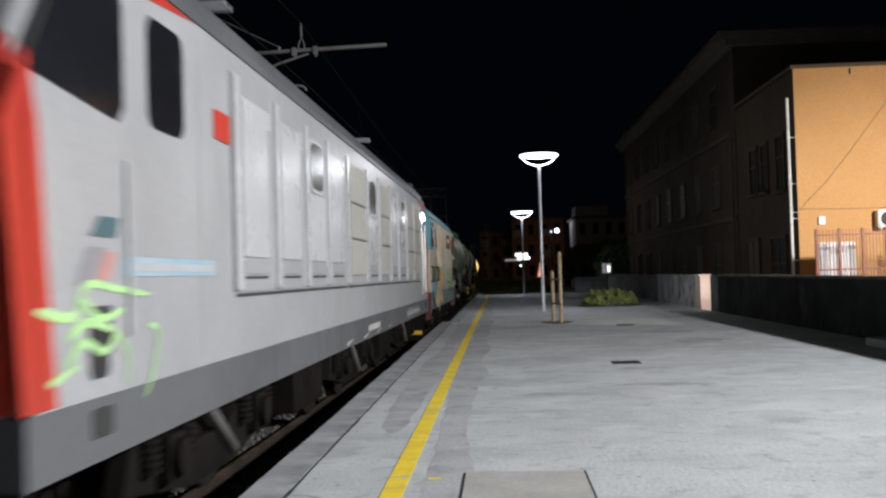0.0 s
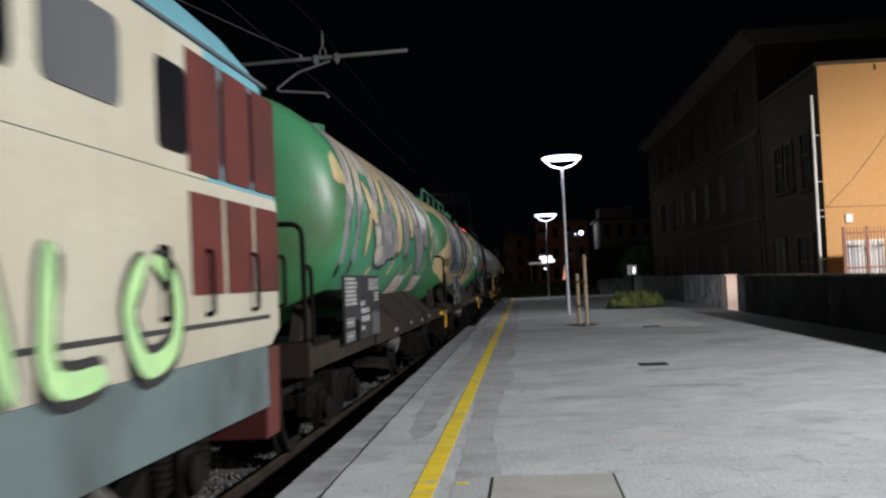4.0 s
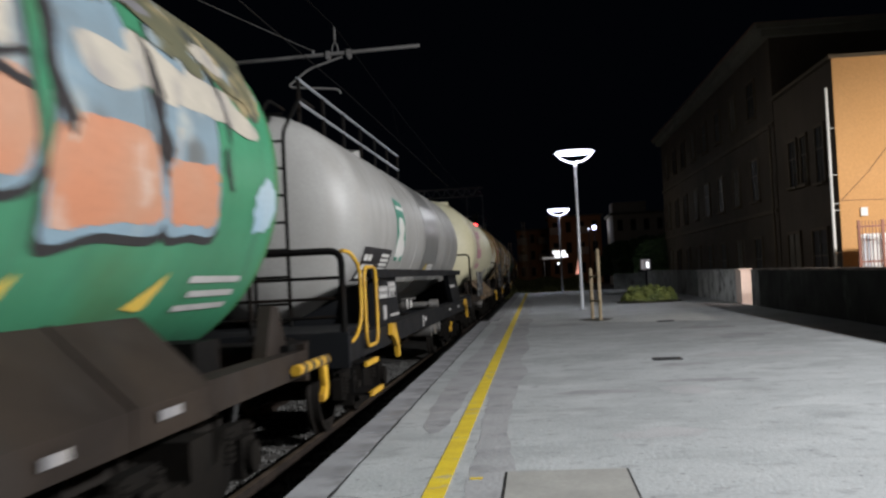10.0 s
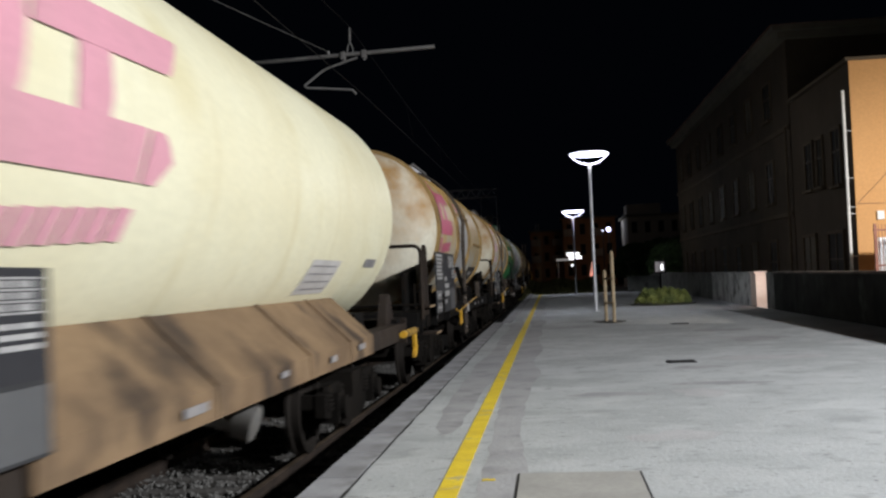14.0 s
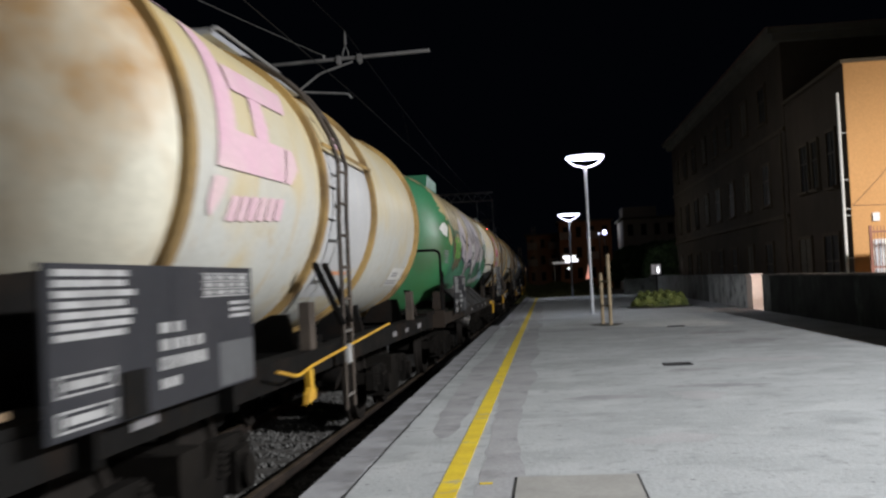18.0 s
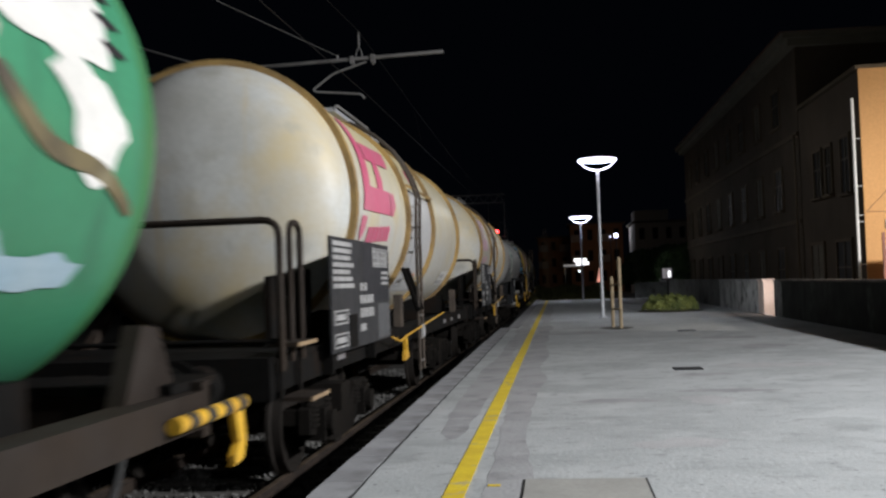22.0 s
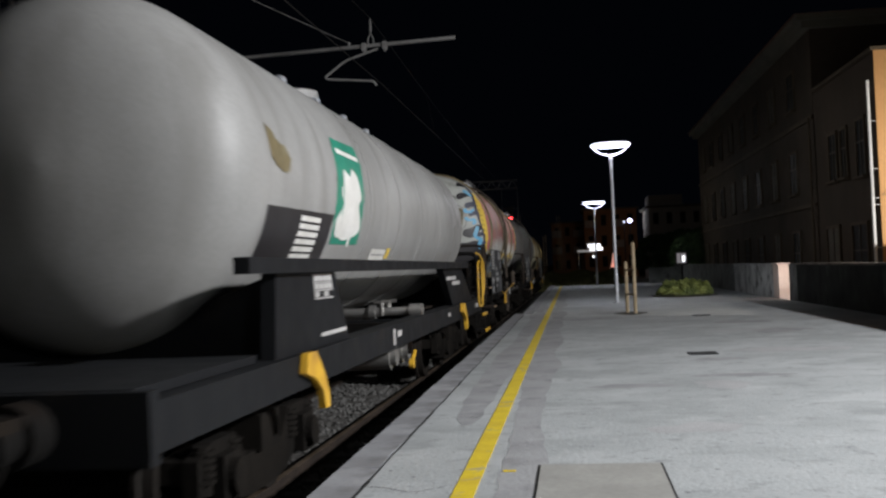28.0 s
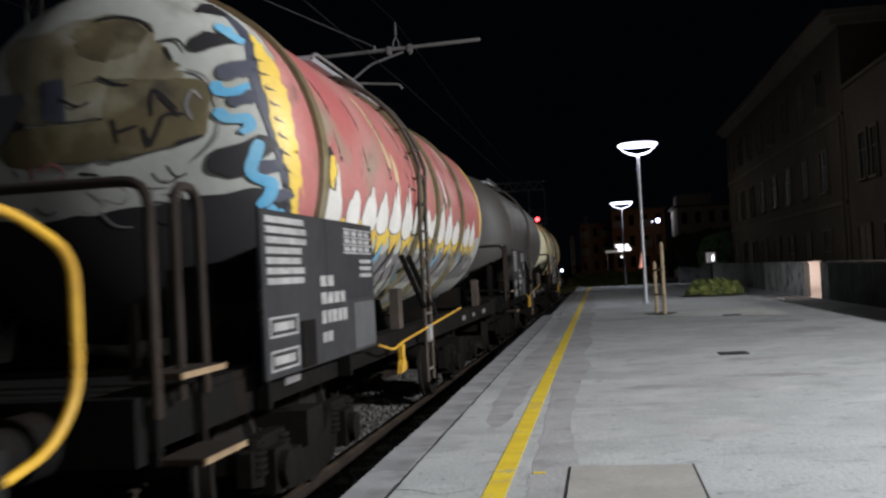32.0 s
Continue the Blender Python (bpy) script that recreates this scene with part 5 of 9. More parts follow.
def end_deck(wagon, y0, y1, z, mat):
    bm = bmesh.new()
    box(bm, 0, (y0 + y1) / 2, z, 2.7, y1 - y0, 0.05)
    part("end_deck", bm, mat, wagon)


def solebars(wagon, length, z0, z1, x, mat, t=0.09):
    for s in (-1, 1):
        bm = bmesh.new()
        prism(bm, [(s * x, z0), (s * x, z1), (s * (x - 0.20), z1), (s * (x - 0.20), z1 - 0.03), (s * (x - 0.03), z1 - 0.03), (s * (x - 0.03), z0 + 0.03),
                   (s * (x - 0.20), z0 + 0.03), (s * (x - 0.20), z0)], "y", 0.08, length - 0.62)
        part("solebar", bm, mat, wagon)
        for k in range(7):
            y = 1.0 + (length - 2.6) * k / 6
            bm = bmesh.new()
            prism(bm, [(s * (x - 0.028), z0 + 0.032), (s * (x - 0.004), z0 + 0.032), (s * (x - 0.004), z1 - 0.032), (s * (x - 0.028), z1 - 0.032)], "y", y, y + 0.05)
            part("solebar_rib", bm, mat, wagon)
    for y in (0.10, length - 0.60):
        bm = bmesh.new()
        box(bm, 0, y, (z0 + z1) / 2, 2 * x - 0.002, 0.10, z1 - z0 + 0.10)
        part("buffer_beam", bm, mat, wagon)
    for y in (length * 0.25, length * 0.5, length * 0.75):
        bm = bmesh.new()
        box(bm, 0, y, (z0 + z1) / 2, 2 * x - 0.1, 0.12, (z1 - z0) * 0.8)
        part("cross_member", bm, mat, wagon)
    bm = bmesh.new()
    box(bm, 0, length / 2, (z0 + z1) / 2 - 0.02, 0.5, length - 1.5, (z1 - z0) * 0.9)
    part("centre_sill", bm, mat, wagon)


def small_marks(wagon, x, rows, ink="pale"):
    for y, z, w, h in rows:
        bm = bmesh.new()
        box(bm, x, y, z, 0.006, w, h)
        part("marking", bm, INK[ink], wagon, "small pale stencilled mark")


WAGONS = []


def new_car(name, c, label, category, group):
    car = thing(name, label, category, (TRACK_X, c, RAIL_Z), group)
    WAGONS.append((car, c))
    return car


# ---- saddle tank wagons with brown side aprons ----
def apron_wagon(c, label, body, ends, brown, seed, railing=None):
    length, r, zc = 13.8, 1.41, 2.53
    w = new_car("tank_wagon", c, label, "tank wagon", "tank wagons of the train")
    tank(w, 2.35, 12.0, r, zc, 0.66, body, ends)
    solebars(w, length - 0.5, 0.98, 1.18, 1.42, frame_brown)
    couplers(w, length - 0.5)
    for s in (-1, 1):
        bm = bmesh.new()
        prism(bm, [(s * 0.98, 1.56), (s * 1.02, 1.58), (s * 1.455, 1.16), (s * 1.455, 0.98), (s * 1.43, 0.98), (s * 1.42, 1.14)], "y", 3.60, 10.3)
        part("side_apron", bm, brown, w, "sloping rusty side plate")
        for y in (5.6, 7.7, 9.2):
            bm = bmesh.new()
            prism(bm, [(s * 1.00, 1.575), (s * 1.03, 1.59), (s * 1.462, 1.175), (s * 1.462, 0.99), (s * 1.44, 0.99)], "y", y - 0.02, y + 0.02)
            part("stiffener", bm, brown, w)
        for y0, y1, y2 in ((0.12, 1.15, 0.45), (12.75, 11.9, 12.45)):
            bm = bmesh.new()
            prism(bm, [(y0, 1.0), (y1, 1.0), (y2 + (0.24 if y0 < 2 else -0.24), 1.56), (y2 + (0.04 if y0 < 2 else -0.04), 1.54), (y2 - (0.10 if y0 < 2 else -0.10), 1.30)], "x", s * 1.24 - 0.06, s * 1.24 + 0.04)
            part("saddle", bm, frame_brown, w, "triangular tank saddle")
    for y in (2.4, 11.1):
        bm = bmesh.new()
        box(bm, 0, y, 1.22, 2.3, 0.5, 0.30)
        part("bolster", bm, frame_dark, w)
    bogie(w, 2.75)
    bogie(w, length - 2.75)
    data_panel(w, 1.40, 3.68, 1.12, 1.82, 1.48, panel_grey, seed, "grey data panel with white stencilled rows")
    # striped shunter's bar at the corner with a yellow hook below
    y = length - 1.15
    bm = bmesh.new()
    rod(bm, (1.47, y - 0.52, 1.06), (1.47, y + 0.50, 1.06), 0.045, 10)
    bar = part("shunter_bar", bm, yellow_iron, w, "orange and black striped shunter's bar", smooth=40)
    for k in range(4):
        bm = bmesh.new()
        rod(bm, (1.47, y - 0.40 + 0.25 * k, 1.06), (1.47, y - 0.28 + 0.25 * k, 1.06), 0.047, 10)
        part("hazard_stripe", bm, black_rubber, bar, "black stripe", smooth=40)
    bm = bmesh.new()
    prism(bm, [(y + 0.30, 1.04), (y + 0.46, 1.04), (y + 0.50, 0.84), (y + 0.44, 0.74), (y + 0.30, 0.72), (y + 0.30, 0.78), (y + 0.38, 0.84)], "x", 1.45, 1.49)
    part("hook", bm, yellow_iron, w, "yellow hook")
    hoop(w, [(-1.38, 0.12, 1.20), (-1.38, 0.12, 2.28), (1.38, 0.12, 2.28), (1.38, 0.12, 1.20)], 0.024, frame_dark)
    hoop(w, [(1.38, 0.14, 1.20), (1.38, 0.14, 1.90), (1.38, 0.42, 1.90), (1.38, 0.42, 1.20)], 0.020, frame_dark)
    end_deck(w, 0.10, 1.3, 1.21, frame_dark)
    end_deck(w, 12.4, 13.1, 1.21, frame_dark)
    small_marks(w, 1.478, [(5.2, 1.08, 0.35, 0.05), (6.9, 1.10, 0.20, 0.04), (8.4, 1.08, 0.22, 0.05), (9.6, 1.10, 0.3, 0.05)], "ash")
    # discharge pipes under the middle
    bm = bmesh.new()
    for s in (-1, 1):
        rod(bm, (0, 6.9, 1.1), (s * 1.15, 6.9, 0.78), 0.09, 12)
        rod(bm, (s * 1.12, 6.9, 0.80), (s * 1.25, 6.9, 0.76), 0.13, 12)
    part("outlet_pipe", bm, steel_bright, w, smooth=40)
    for y in (5.3, 8.7):
        bm = bmesh.new()
        rod(bm, (-0.5, y, 0.75), (0.5, y, 0.75), 0.19, 16)
        part("brake_cylinder", bm, frame_dark, w, smooth=40)
    bm = bmesh.new()
    rod(bm, (0, 6.4, zc + r - 0.05), (0, 6.4, zc + r + 0.22), 0.34, 20)
    part("manhole", bm, body, w, smooth=40)
    if railing:
        y0, y1, mat = railing
        bm = bmesh.new()
        box(bm, 0, (y0 + y1) / 2, zc + r + 0.03, 0.6, y1 - y0, 0.04)
        part("walkway", bm, mat, w)
        for x, z, a, b in ((0.62, 4.15, y0, y1), (0.62, 3.93, y1 - 1.2, y1 + 2.5), (0.50, 4.03, y1 - 1.0, y1 + 2.5)):
            bm = bmesh.new()
            rod(bm, (x, a, z), (x, b, z), 0.022, 6)
            part("guard_rail", bm, mat, w)
        for k in range(5):
            bm = bmesh.new()
            box(bm, 0.60, y0 + (y1 - y0) * k / 4, 3.89, 0.04, 0.09, 0.54)
            part("guard_post", bm, mat, w)
        for y in (y1 + 1.2, y1 + 2.48):
            bm = bmesh.new()
            box(bm, 0.58, y, 3.87, 0.16, 0.05, 0.34)
            part("guard_post", bm, mat, w)
    return w, r, zc


def white_notice(canvas, u0, u1, v0):
    """A pale block of lines low on the tank."""
    canvas.add("pale", rect(u0, v0, u1, v0 + 0.40, 0.18), 3)
    for k in range(3):
        canvas.add("orange", rect(u0 + 0.1, v0 + 0.09 + 0.09 * k, u1 - 0.05, v0 + 0.115 + 0.09 * k, 0.05), 4)


w, r, zc = apron_wagon(35.88, "green tank wagon with grey and yellow feathered spray paint", green_tank, green_head, frame_brown, 1)
art = Canvas(w, r, zc, "spray_paint", "sprayed lettering")
rng = random.Random(11)


def feather(u, v, low, upper, lower, wide, layer):
    """A hanging feather: a leaning upper half, an upright lower half and a dark tip."""
    top = [(u + 1.2, v + 1.5), (u + 0.62, v + 0.75), (u + 0.08, v + 0.06)]
    tail = [(u + 0.14, v + 0.16), (u, v - 0.10), (u - 0.02, low)]
    art.add("black", stroke([(p + 0.02, q - 0.02) for p, q in top], wide * 1.5 + 0.07, wide * 0.95), layer)
    art.add("black", stroke([(p + 0.02, q - 0.03) for p, q in tail], wide * 0.9 + 0.05, wide * 0.4), layer)
    art.add(upper, stroke(top, wide * 1.45, wide * 0.9), layer + 1)
    art.add("ash" if layer == 1 else "sand", stroke([(p - 0.05, q) for p, q in top[:2]] + [(u + 0.25, v + 0.32)], wide * 0.5, 0.05), layer + 2)
    art.add(lower, stroke([tail[0], tail[1], (u - 0.01, low + 0.12)], wide * 0.85, wide * 0.45), layer + 2)


art.add("feather", ragged([(2.9, 0.80), (4, 0.62), (5.5, 0.72), (7, 0.60), (9, 0.70), (11.2, 0.62), (11.4, 1.4), (7, 2.0), (3.2, 1.9)], 78, 0.05, 12), 0)
art.add("sand", blob(2.22, 0.48, 0.12, 0.24, 3, 0.3), 2)
feather(2.28, 0.02, -0.73, "feather", "ash", 0.34, 1)
feather(2.92, 0.08, -0.69, "feather", "ash", 0.34, 2)
art.add("black", ragged([(3.5, 0.46), (3.9, 0.42), (4.46, 0.02), (4.3, -0.08), (3.72, 0.04)], 4, 0.02), 2)
art.add("sand", ragged([(3.55, 0.44), (3.9, 0.38), (4.38, 0.03), (4.2, -0.04), (3.75, 0.08)], 5, 0.02), 4)
art.add("sand", stroke([(3.80, 0.05), (3.68, -0.2), (3.62, -0.47)], 0.26, 0.10), 3)
for k in range(3):
    u = 4.25 + 0.68 * k
    feather(u, 0.26 + rng.uniform(-0.12, 0.12), (-0.05, -0.30, 0.02)[k], ("feather", "sand", "feather")[k], ("ash", "sand", "ash")[k], rng.uniform(0.34, 0.46), 1 + k % 2)
# the large hanging plumes of the rear half
plumes = (("sand", [(5.75, 1.3), (6.15, 1.25), (6.72, 0.45), (6.75, -0.08), (6.80, -0.26), (6.43, -0.41), (6.27, -0.11), (6.05, 0.4)]),
          ("ash", [(6.55, 1.0), (7.1, 0.95), (7.55, 0.45), (7.62, 0.06), (7.65, -0.30), (7.39, -0.40), (7.08, -0.32), (6.92, 0.05)]),
          ("feather", [(6.3, 1.3), (6.9, 1.25), (7.35, 0.75), (7.45, 0.28), (7.05, 0.22), (6.8, 0.7)]),
          ("ash", [(7.9, 0.8), (8.6, 0.62), (9.59, 0.05), (9.81, -0.58), (9.32, -0.63), (8.9, -0.35), (8.56, -0.11), (8.2, 0.2)]),
          ("sand", [(7.35, 1.4), (7.70, 1.35), (7.95, 0.67), (8.24, 0.27), (8.18, -0.02), (7.85, -0.03), (7.67, 0.45)]),
          ("feather", [(8.1, 1.3), (8.6, 1.25), (9.0, 0.6), (8.9, 0.2), (8.5, 0.3)]),
          ("white", [(8.6, 1.4), (9.1, 1.3), (9.66, 0.68), (10.55, 0.37), (10.25, 0.12), (9.61, 0.09), (9.2, 0.6)]),
          ("ash", [(9.9, 0.2), (10.4, 0.12), (10.5, -0.10), (10.1, -0.20), (9.8, -0.05)]),
          ("sand", [(10.5, 1.4), (10.9, 1.3), (11.35, 0.78), (11.60, 0.25), (11.10, -0.02), (11.1, 0.4), (10.8, 0.9)]))
for k, (ink, shape) in enumerate(plumes):
    tip = min(shape, key=lambda p: p[1])
    art.add("black", smooth([(u + 0.05, v - 0.035) for u, v in shape], 5), 2 + k % 3)
    art.add(ink, smooth(shape, 5), 3 + k % 3)
    art.add("black", stroke([(tip[0] + 0.02, tip[1] + 0.07), (tip[0] + 0.12, tip[1] + 0.02)], 0.09, 0.05), 6)
for u, v in ((8.3, 0.55), (9.0, 0.3), (7.2, 0.55), (10.0, 0.5), (6.5, 0.7)):
    art.add("black", stroke([(u - 0.35, v + 0.5), (u - 0.05, v + 0.1), (u + 0.05, v - 0.2)], 0.05, 0.025), 7)
chunk = [(3.98, -0.05), (4.5, -0.02), (4.6, 0.12), (5.5, 0.16), (6.25, -0.08), (6.32, -0.36), (5.7, -0.44), (5.2, -0.56), (4.5, -0.54), (4.3, -0.32)]
art.add("black", ragged([(u + 0.04, v - 0.05) for u, v in chunk], 7, 0.03), 5)
art.add("ash", ragged(chunk, 8, 0.03), 6)
art.add("feather", ragged([(4.1, -0.10), (4.5, -0.08), (4.62, -0.26), (4.35, -0.30)], 9, 0.02), 7)
art.add("feather", ragged([(4.30, -0.36), (4.85, -0.30), (4.9, -0.50), (4.45, -0.52)], 10, 0.02), 7)
art.add("black", stroke([(4.7, 0.0), (4.95, -0.25), (5.0, -0.48)], 0.05, 0.03), 7)
art.add("black", stroke([(5.5, 0.1), (5.62, -0.15), (5.5, -0.4)], 0.05, 0.03), 7)
for u, v, d in ((4.28, -0.66, 0.16), (5.4, -0.86, 0.22), (6.2, -0.60, 0.24), (7.4, -0.72, 0.3), (8.5, -0.62, 0.26), (9.4, -0.80, 0.2), (3.3, -0.9, 0.12), (10.6, -0.5, 0.3)):
    art.add("sand", stroke([(u - 0.12, v - d / 2), (u + 0.12, v + d / 2)], 0.14, 0.08), 1)
for k in range(7):
    art.add("sand", blob(11.45 + rng.uniform(-0.15, 0.15), 0.9 - 0.20 * k, 0.17, 0.13, 30 + k, 0.6), 3)
white_notice(art, 6.9, 8.1, -1.12)
white_notice(art, 9.4, 10.5, -1.12)
art.done()

w, r, zc = apron_wagon(49.83, "green tank wagon covered in dark blue and tan spray paint", green_tank, green_head, frame_brown, 2, (3.6, 10.1, green_tank))
art = Canvas(w, r, zc, "spray_paint", "sprayed mural")
art.add("sand", ragged([(2.20, -0.90), (2.16, 0.5), (2.35, 1.9), (7, 2.0), (11.9, 1.9), (11.9, 0.5), (11.8, -0.92), (7, -0.93)], 1, 0.02, 24), 0)
rng = random.Random(5)
art.add("mural", ragged([(2.25, -0.46), (2.20, 0.2), (2.35, 0.78), (3.6, 0.98), (5.5, 0.92), (7.6, 1.0), (9.6, 0.92), (11.6, 0.9), (11.8, 0.1), (11.4, -0.54), (9.8, -0.62), (7.6, -0.56), (5.4, -0.66), (3.6, -0.64)], 2, 0.05, 14), 1)
for k in range(26):
    u, v = rng.uniform(2.4, 11.5), rng.uniform(-0.46, 0.85)
    ink = ("slate", "navy", "brown", "black", "navy", "ash", "sand")[k % 7]
    art.add(ink, smooth([(u + rng.uniform(0.10, 0.45) * math.cos(a) * 1.3, v + rng.uniform(0.08, 0.30) * math.sin(a)) for a in (1.05 * j for j in range(6))], 5), 2 + k % 3)
# front half: dark blue field, a pale drop and tan bands
fields = (("navy", [(2.55, 0.85), (3.4, 0.62), (4.4, 0.30), (4.70, -0.20), (4.62, -0.52), (3.6, -0.55), (2.85, -0.54), (2.60, 0.1)], 5), ("brown", [(1.98, -0.30), (2.2, -0.26), (2.34, -0.40), (2.24, -0.48), (2.0, -0.46)], 5),
          ("feather", [(2.24, -0.40), (2.34, -0.24), (2.44, -0.20), (2.46, -0.38), (2.56, -0.50), (2.36, -0.53)], 6), ("salmon", [(2.05, -0.20), (2.18, -0.10), (2.30, -0.14), (2.22, -0.26)], 6), ("slate", [(3.2, -0.20), (3.5, -0.10), (3.6, -0.35), (3.3, -0.40)], 6), ("sky", [(3.9, 0.05), (4.2, 0.12), (4.25, -0.14), (4.0, -0.16)], 6),
          ("sand", [(3.40, 1.2), (3.72, 0.92), (4.55, 0.53), (4.50, 0.26), (4.20, 0.30), (3.70, 0.60)], 6), ("feather", [(4.62, 0.62), (4.85, 0.42), (4.95, 0.14), (4.89, -0.26), (4.60, -0.30), (4.55, 0.1)], 7),
          ("navy", [(5.2, 0.4), (5.9, 0.5), (6.0, -0.1), (5.9, -0.45), (5.2, -0.50)], 4), ("sky", [(5.0, 0.2), (5.3, 0.3), (5.4, -0.05), (5.1, -0.2)], 5), ("sand", [(6.3, 0.2), (6.6, 0.35), (7.3, 0.15), (7.0, -0.20), (6.85, -0.36), (6.5, -0.1)], 6),
          ("brown", [(6.5, -0.28), (6.9, -0.2), (7.0, -0.5), (6.6, -0.54)], 5), ("navy", [(7.3, 0.6), (8.3, 0.65), (8.98, 0.28), (9.07, -0.14), (8.5, -0.15), (7.6, -0.4), (7.2, 0.0)], 4), ("sky", [(8.2, 0.02), (8.66, 0.02), (8.74, -0.13), (8.2, -0.16)], 6),
          ("sand", [(9.2, 0.95), (9.6, 0.80), (9.82, 0.46), (9.90, 0.16), (9.66, 0.03), (9.40, 0.24), (9.25, 0.55)], 6), ("brown", [(9.62, 0.34), (9.74, 0.30), (9.76, 0.14), (9.64, 0.18)], 7), ("mud", [(8.7, 0.8), (9.15, 0.6), (9.1, 0.3), (8.8, 0.3)], 5),
          ("sand", [(10.12, 0.52), (10.8, 0.62), (11.36, 0.46), (11.20, 0.1), (11.04, -0.17), (10.40, -0.26), (10.05, 0.06)], 5), ("feather", [(10.25, 0.35), (10.6, 0.42), (10.7, 0.1), (10.45, -0.1), (10.2, 0.08)], 6),
          ("night", [(10.79, -0.19), (11.24, -0.18), (11.27, -0.50), (10.80, -0.46)], 7), ("ash", [(11.3, 0.3), (11.6, 0.2), (11.6, -0.3), (11.35, -0.2)], 4))
for ink, shape, layer in fields:
    art.add(ink, smooth(shape, 5), layer)
# pale letters of the rear half
for shape in ([(8.30, -0.22), (8.96, -0.22), (9.14, -0.32), (8.95, -0.36), (9.05, -0.50), (8.72, -0.57), (8.30, -0.52)], [(9.18, -0.16), (9.84, -0.12), (9.86, -0.26), (10.15, -0.50), (9.9, -0.55), (9.70, -0.36), (9.55, -0.56), (9.34, -0.56), (9.40, -0.34)],
              [(10.03, -0.12), (10.22, -0.14), (10.40, -0.40), (10.68, -0.34), (10.64, -0.57), (10.34, -0.57), (10.18, -0.36)], [(9.1, 0.02), (9.45, 0.0), (9.75, -0.05), (9.72, -0.14), (9.3, -0.12)]):
    art.add("black", smooth([(u + 0.05, v - 0.04) for u, v in shape], 4), 7)
    art.add("feather", smooth(shape, 4), 8)
for line in ([(8.5, -0.34), (8.75, -0.38), (8.95, -0.30)], [(9.45, -0.30), (9.62, -0.26)], [(10.0, -0.30), (9.95, -0.44)]):
    art.add("black", stroke(line, 0.07, 0.04), 9)
white_notice(art, 8.4, 9.6, -1.30)
art.done()
for y in (6.42, 7.75):
    band(w, y, r, zc, 0.14, 0.035, frame_dark, "strap")

w, r, zc = apron_wagon(63.48, "green tank wagon with blue and orange bubble-letter spray paint", green_tank, green_head, frame_brown, 3)
art = Canvas(w, r, zc, "spray_paint", "sprayed bubble lettering")
art.add("brow", ragged([(2.02, 0.16), (2.4, 0.04), (2.95, 0.10), (3.4, 0.30), (4.2, 0.52), (7, 0.70), (9, 0.80), (10.6, 0.66), (11.8, 0.38), (12.05, 1.2), (11.9, 2.1), (7, 2.15), (2.6, 2.1), (2.15, 1.2)], 3, 0.04, 16), 0)
art.add("sand", ragged([(2.15, 0.55), (2.7, 0.5), (3.0, 0.8), (2.9, 1.4), (2.3, 1.4)], 12, 0.04), 1)


def bubble(k, shape, low):
    """One bubble letter with a black edge, a hazy blue body and an orange foot."""
    mu = sum(p[0] for p in shape) / len(shape)
    art.add("black", smooth([(mu + (u - mu) * 1.05, 0.2 + (v - 0.2) * 1.07) for u, v in shape], 9), 1)
    art.add("haze", smooth(shape, 9), 2)
    art.add("coral", ragged(low, 60 + k, 0.018, 9), 3)
    art.add("feather", stroke([(shape[1][0] + 0.22, shape[1][1]), (shape[1][0] + 0.16, -0.18)], 0.09, 0.03), 4)
    art.add("black", stroke([(mu - 0.55, 0.5), (mu - 0.62, 0.15), (mu - 0.5, -0.02), (mu - 0.42, -0.10)], 0.10, 0.13), 4)
    art.add("feather", blob(mu + 0.4, 0.35, 0.6, 0.18, 70 + k, 0.6), 3)
    art.add("black", stroke([(mu + 0.5, 0.62), (mu + 0.62, 0.25), (mu + 0.52, -0.02), (mu + 0.62, -0.2)], 0.07, 0.03), 5)


bubble(0, [(3.30, 0.75), (3.32, 0.0), (3.45, -0.44), (4.0, -0.62), (4.6, -0.52), (4.95, -0.40), (5.4, -0.40), (5.95, -0.50), (6.10, 0.0), (6.1, 0.7), (4.6, 0.95)],
       [(3.40, -0.02), (3.55, -0.14), (4.2, -0.20), (4.9, -0.16), (5.4, -0.10), (6.05, -0.02), (6.02, -0.44), (5.4, -0.36), (4.95, -0.36), (4.6, -0.46), (4.0, -0.55), (3.5, -0.38)])
bubble(1, [(6.28, 0.75), (6.22, 0.0), (6.26, -0.50), (6.60, -0.60), (7.05, -0.59), (7.75, -0.46), (8.48, -0.34), (8.42, 0.1), (8.4, 0.75), (7.4, 0.95)],
       [(6.26, 0.02), (6.75, -0.12), (7.30, -0.08), (7.96, 0.0), (8.38, 0.08), (8.42, -0.30), (7.75, -0.40), (7.05, -0.53), (6.60, -0.54), (6.30, -0.44)])
bubble(2, [(8.66, 0.75), (8.62, 0.0), (8.66, -0.58), (9.2, -0.54), (9.94, -0.50), (9.80, -0.1), (9.65, 0.3), (9.6, 0.75), (9.1, 0.9)],
       [(8.66, -0.08), (9.1, 0.0), (9.62, 0.0), (9.80, -0.24), (9.88, -0.45), (9.2, -0.49), (8.70, -0.52)])
bubble(3, [(9.98, 0.65), (9.84, 0.1), (9.98, -0.48), (10.4, -0.50), (10.82, -0.46), (10.72, 0.0), (10.8, 0.6), (10.4, 0.75)],
       [(9.92, -0.12), (10.2, -0.10), (10.64, -0.06), (10.72, -0.24), (10.76, -0.42), (10.4, -0.45), (10.02, -0.43)])
art.add("black", stroke([(7.70, 0.18), (8.1, 0.08), (8.45, 0.02)], 0.07, 0.03), 7)
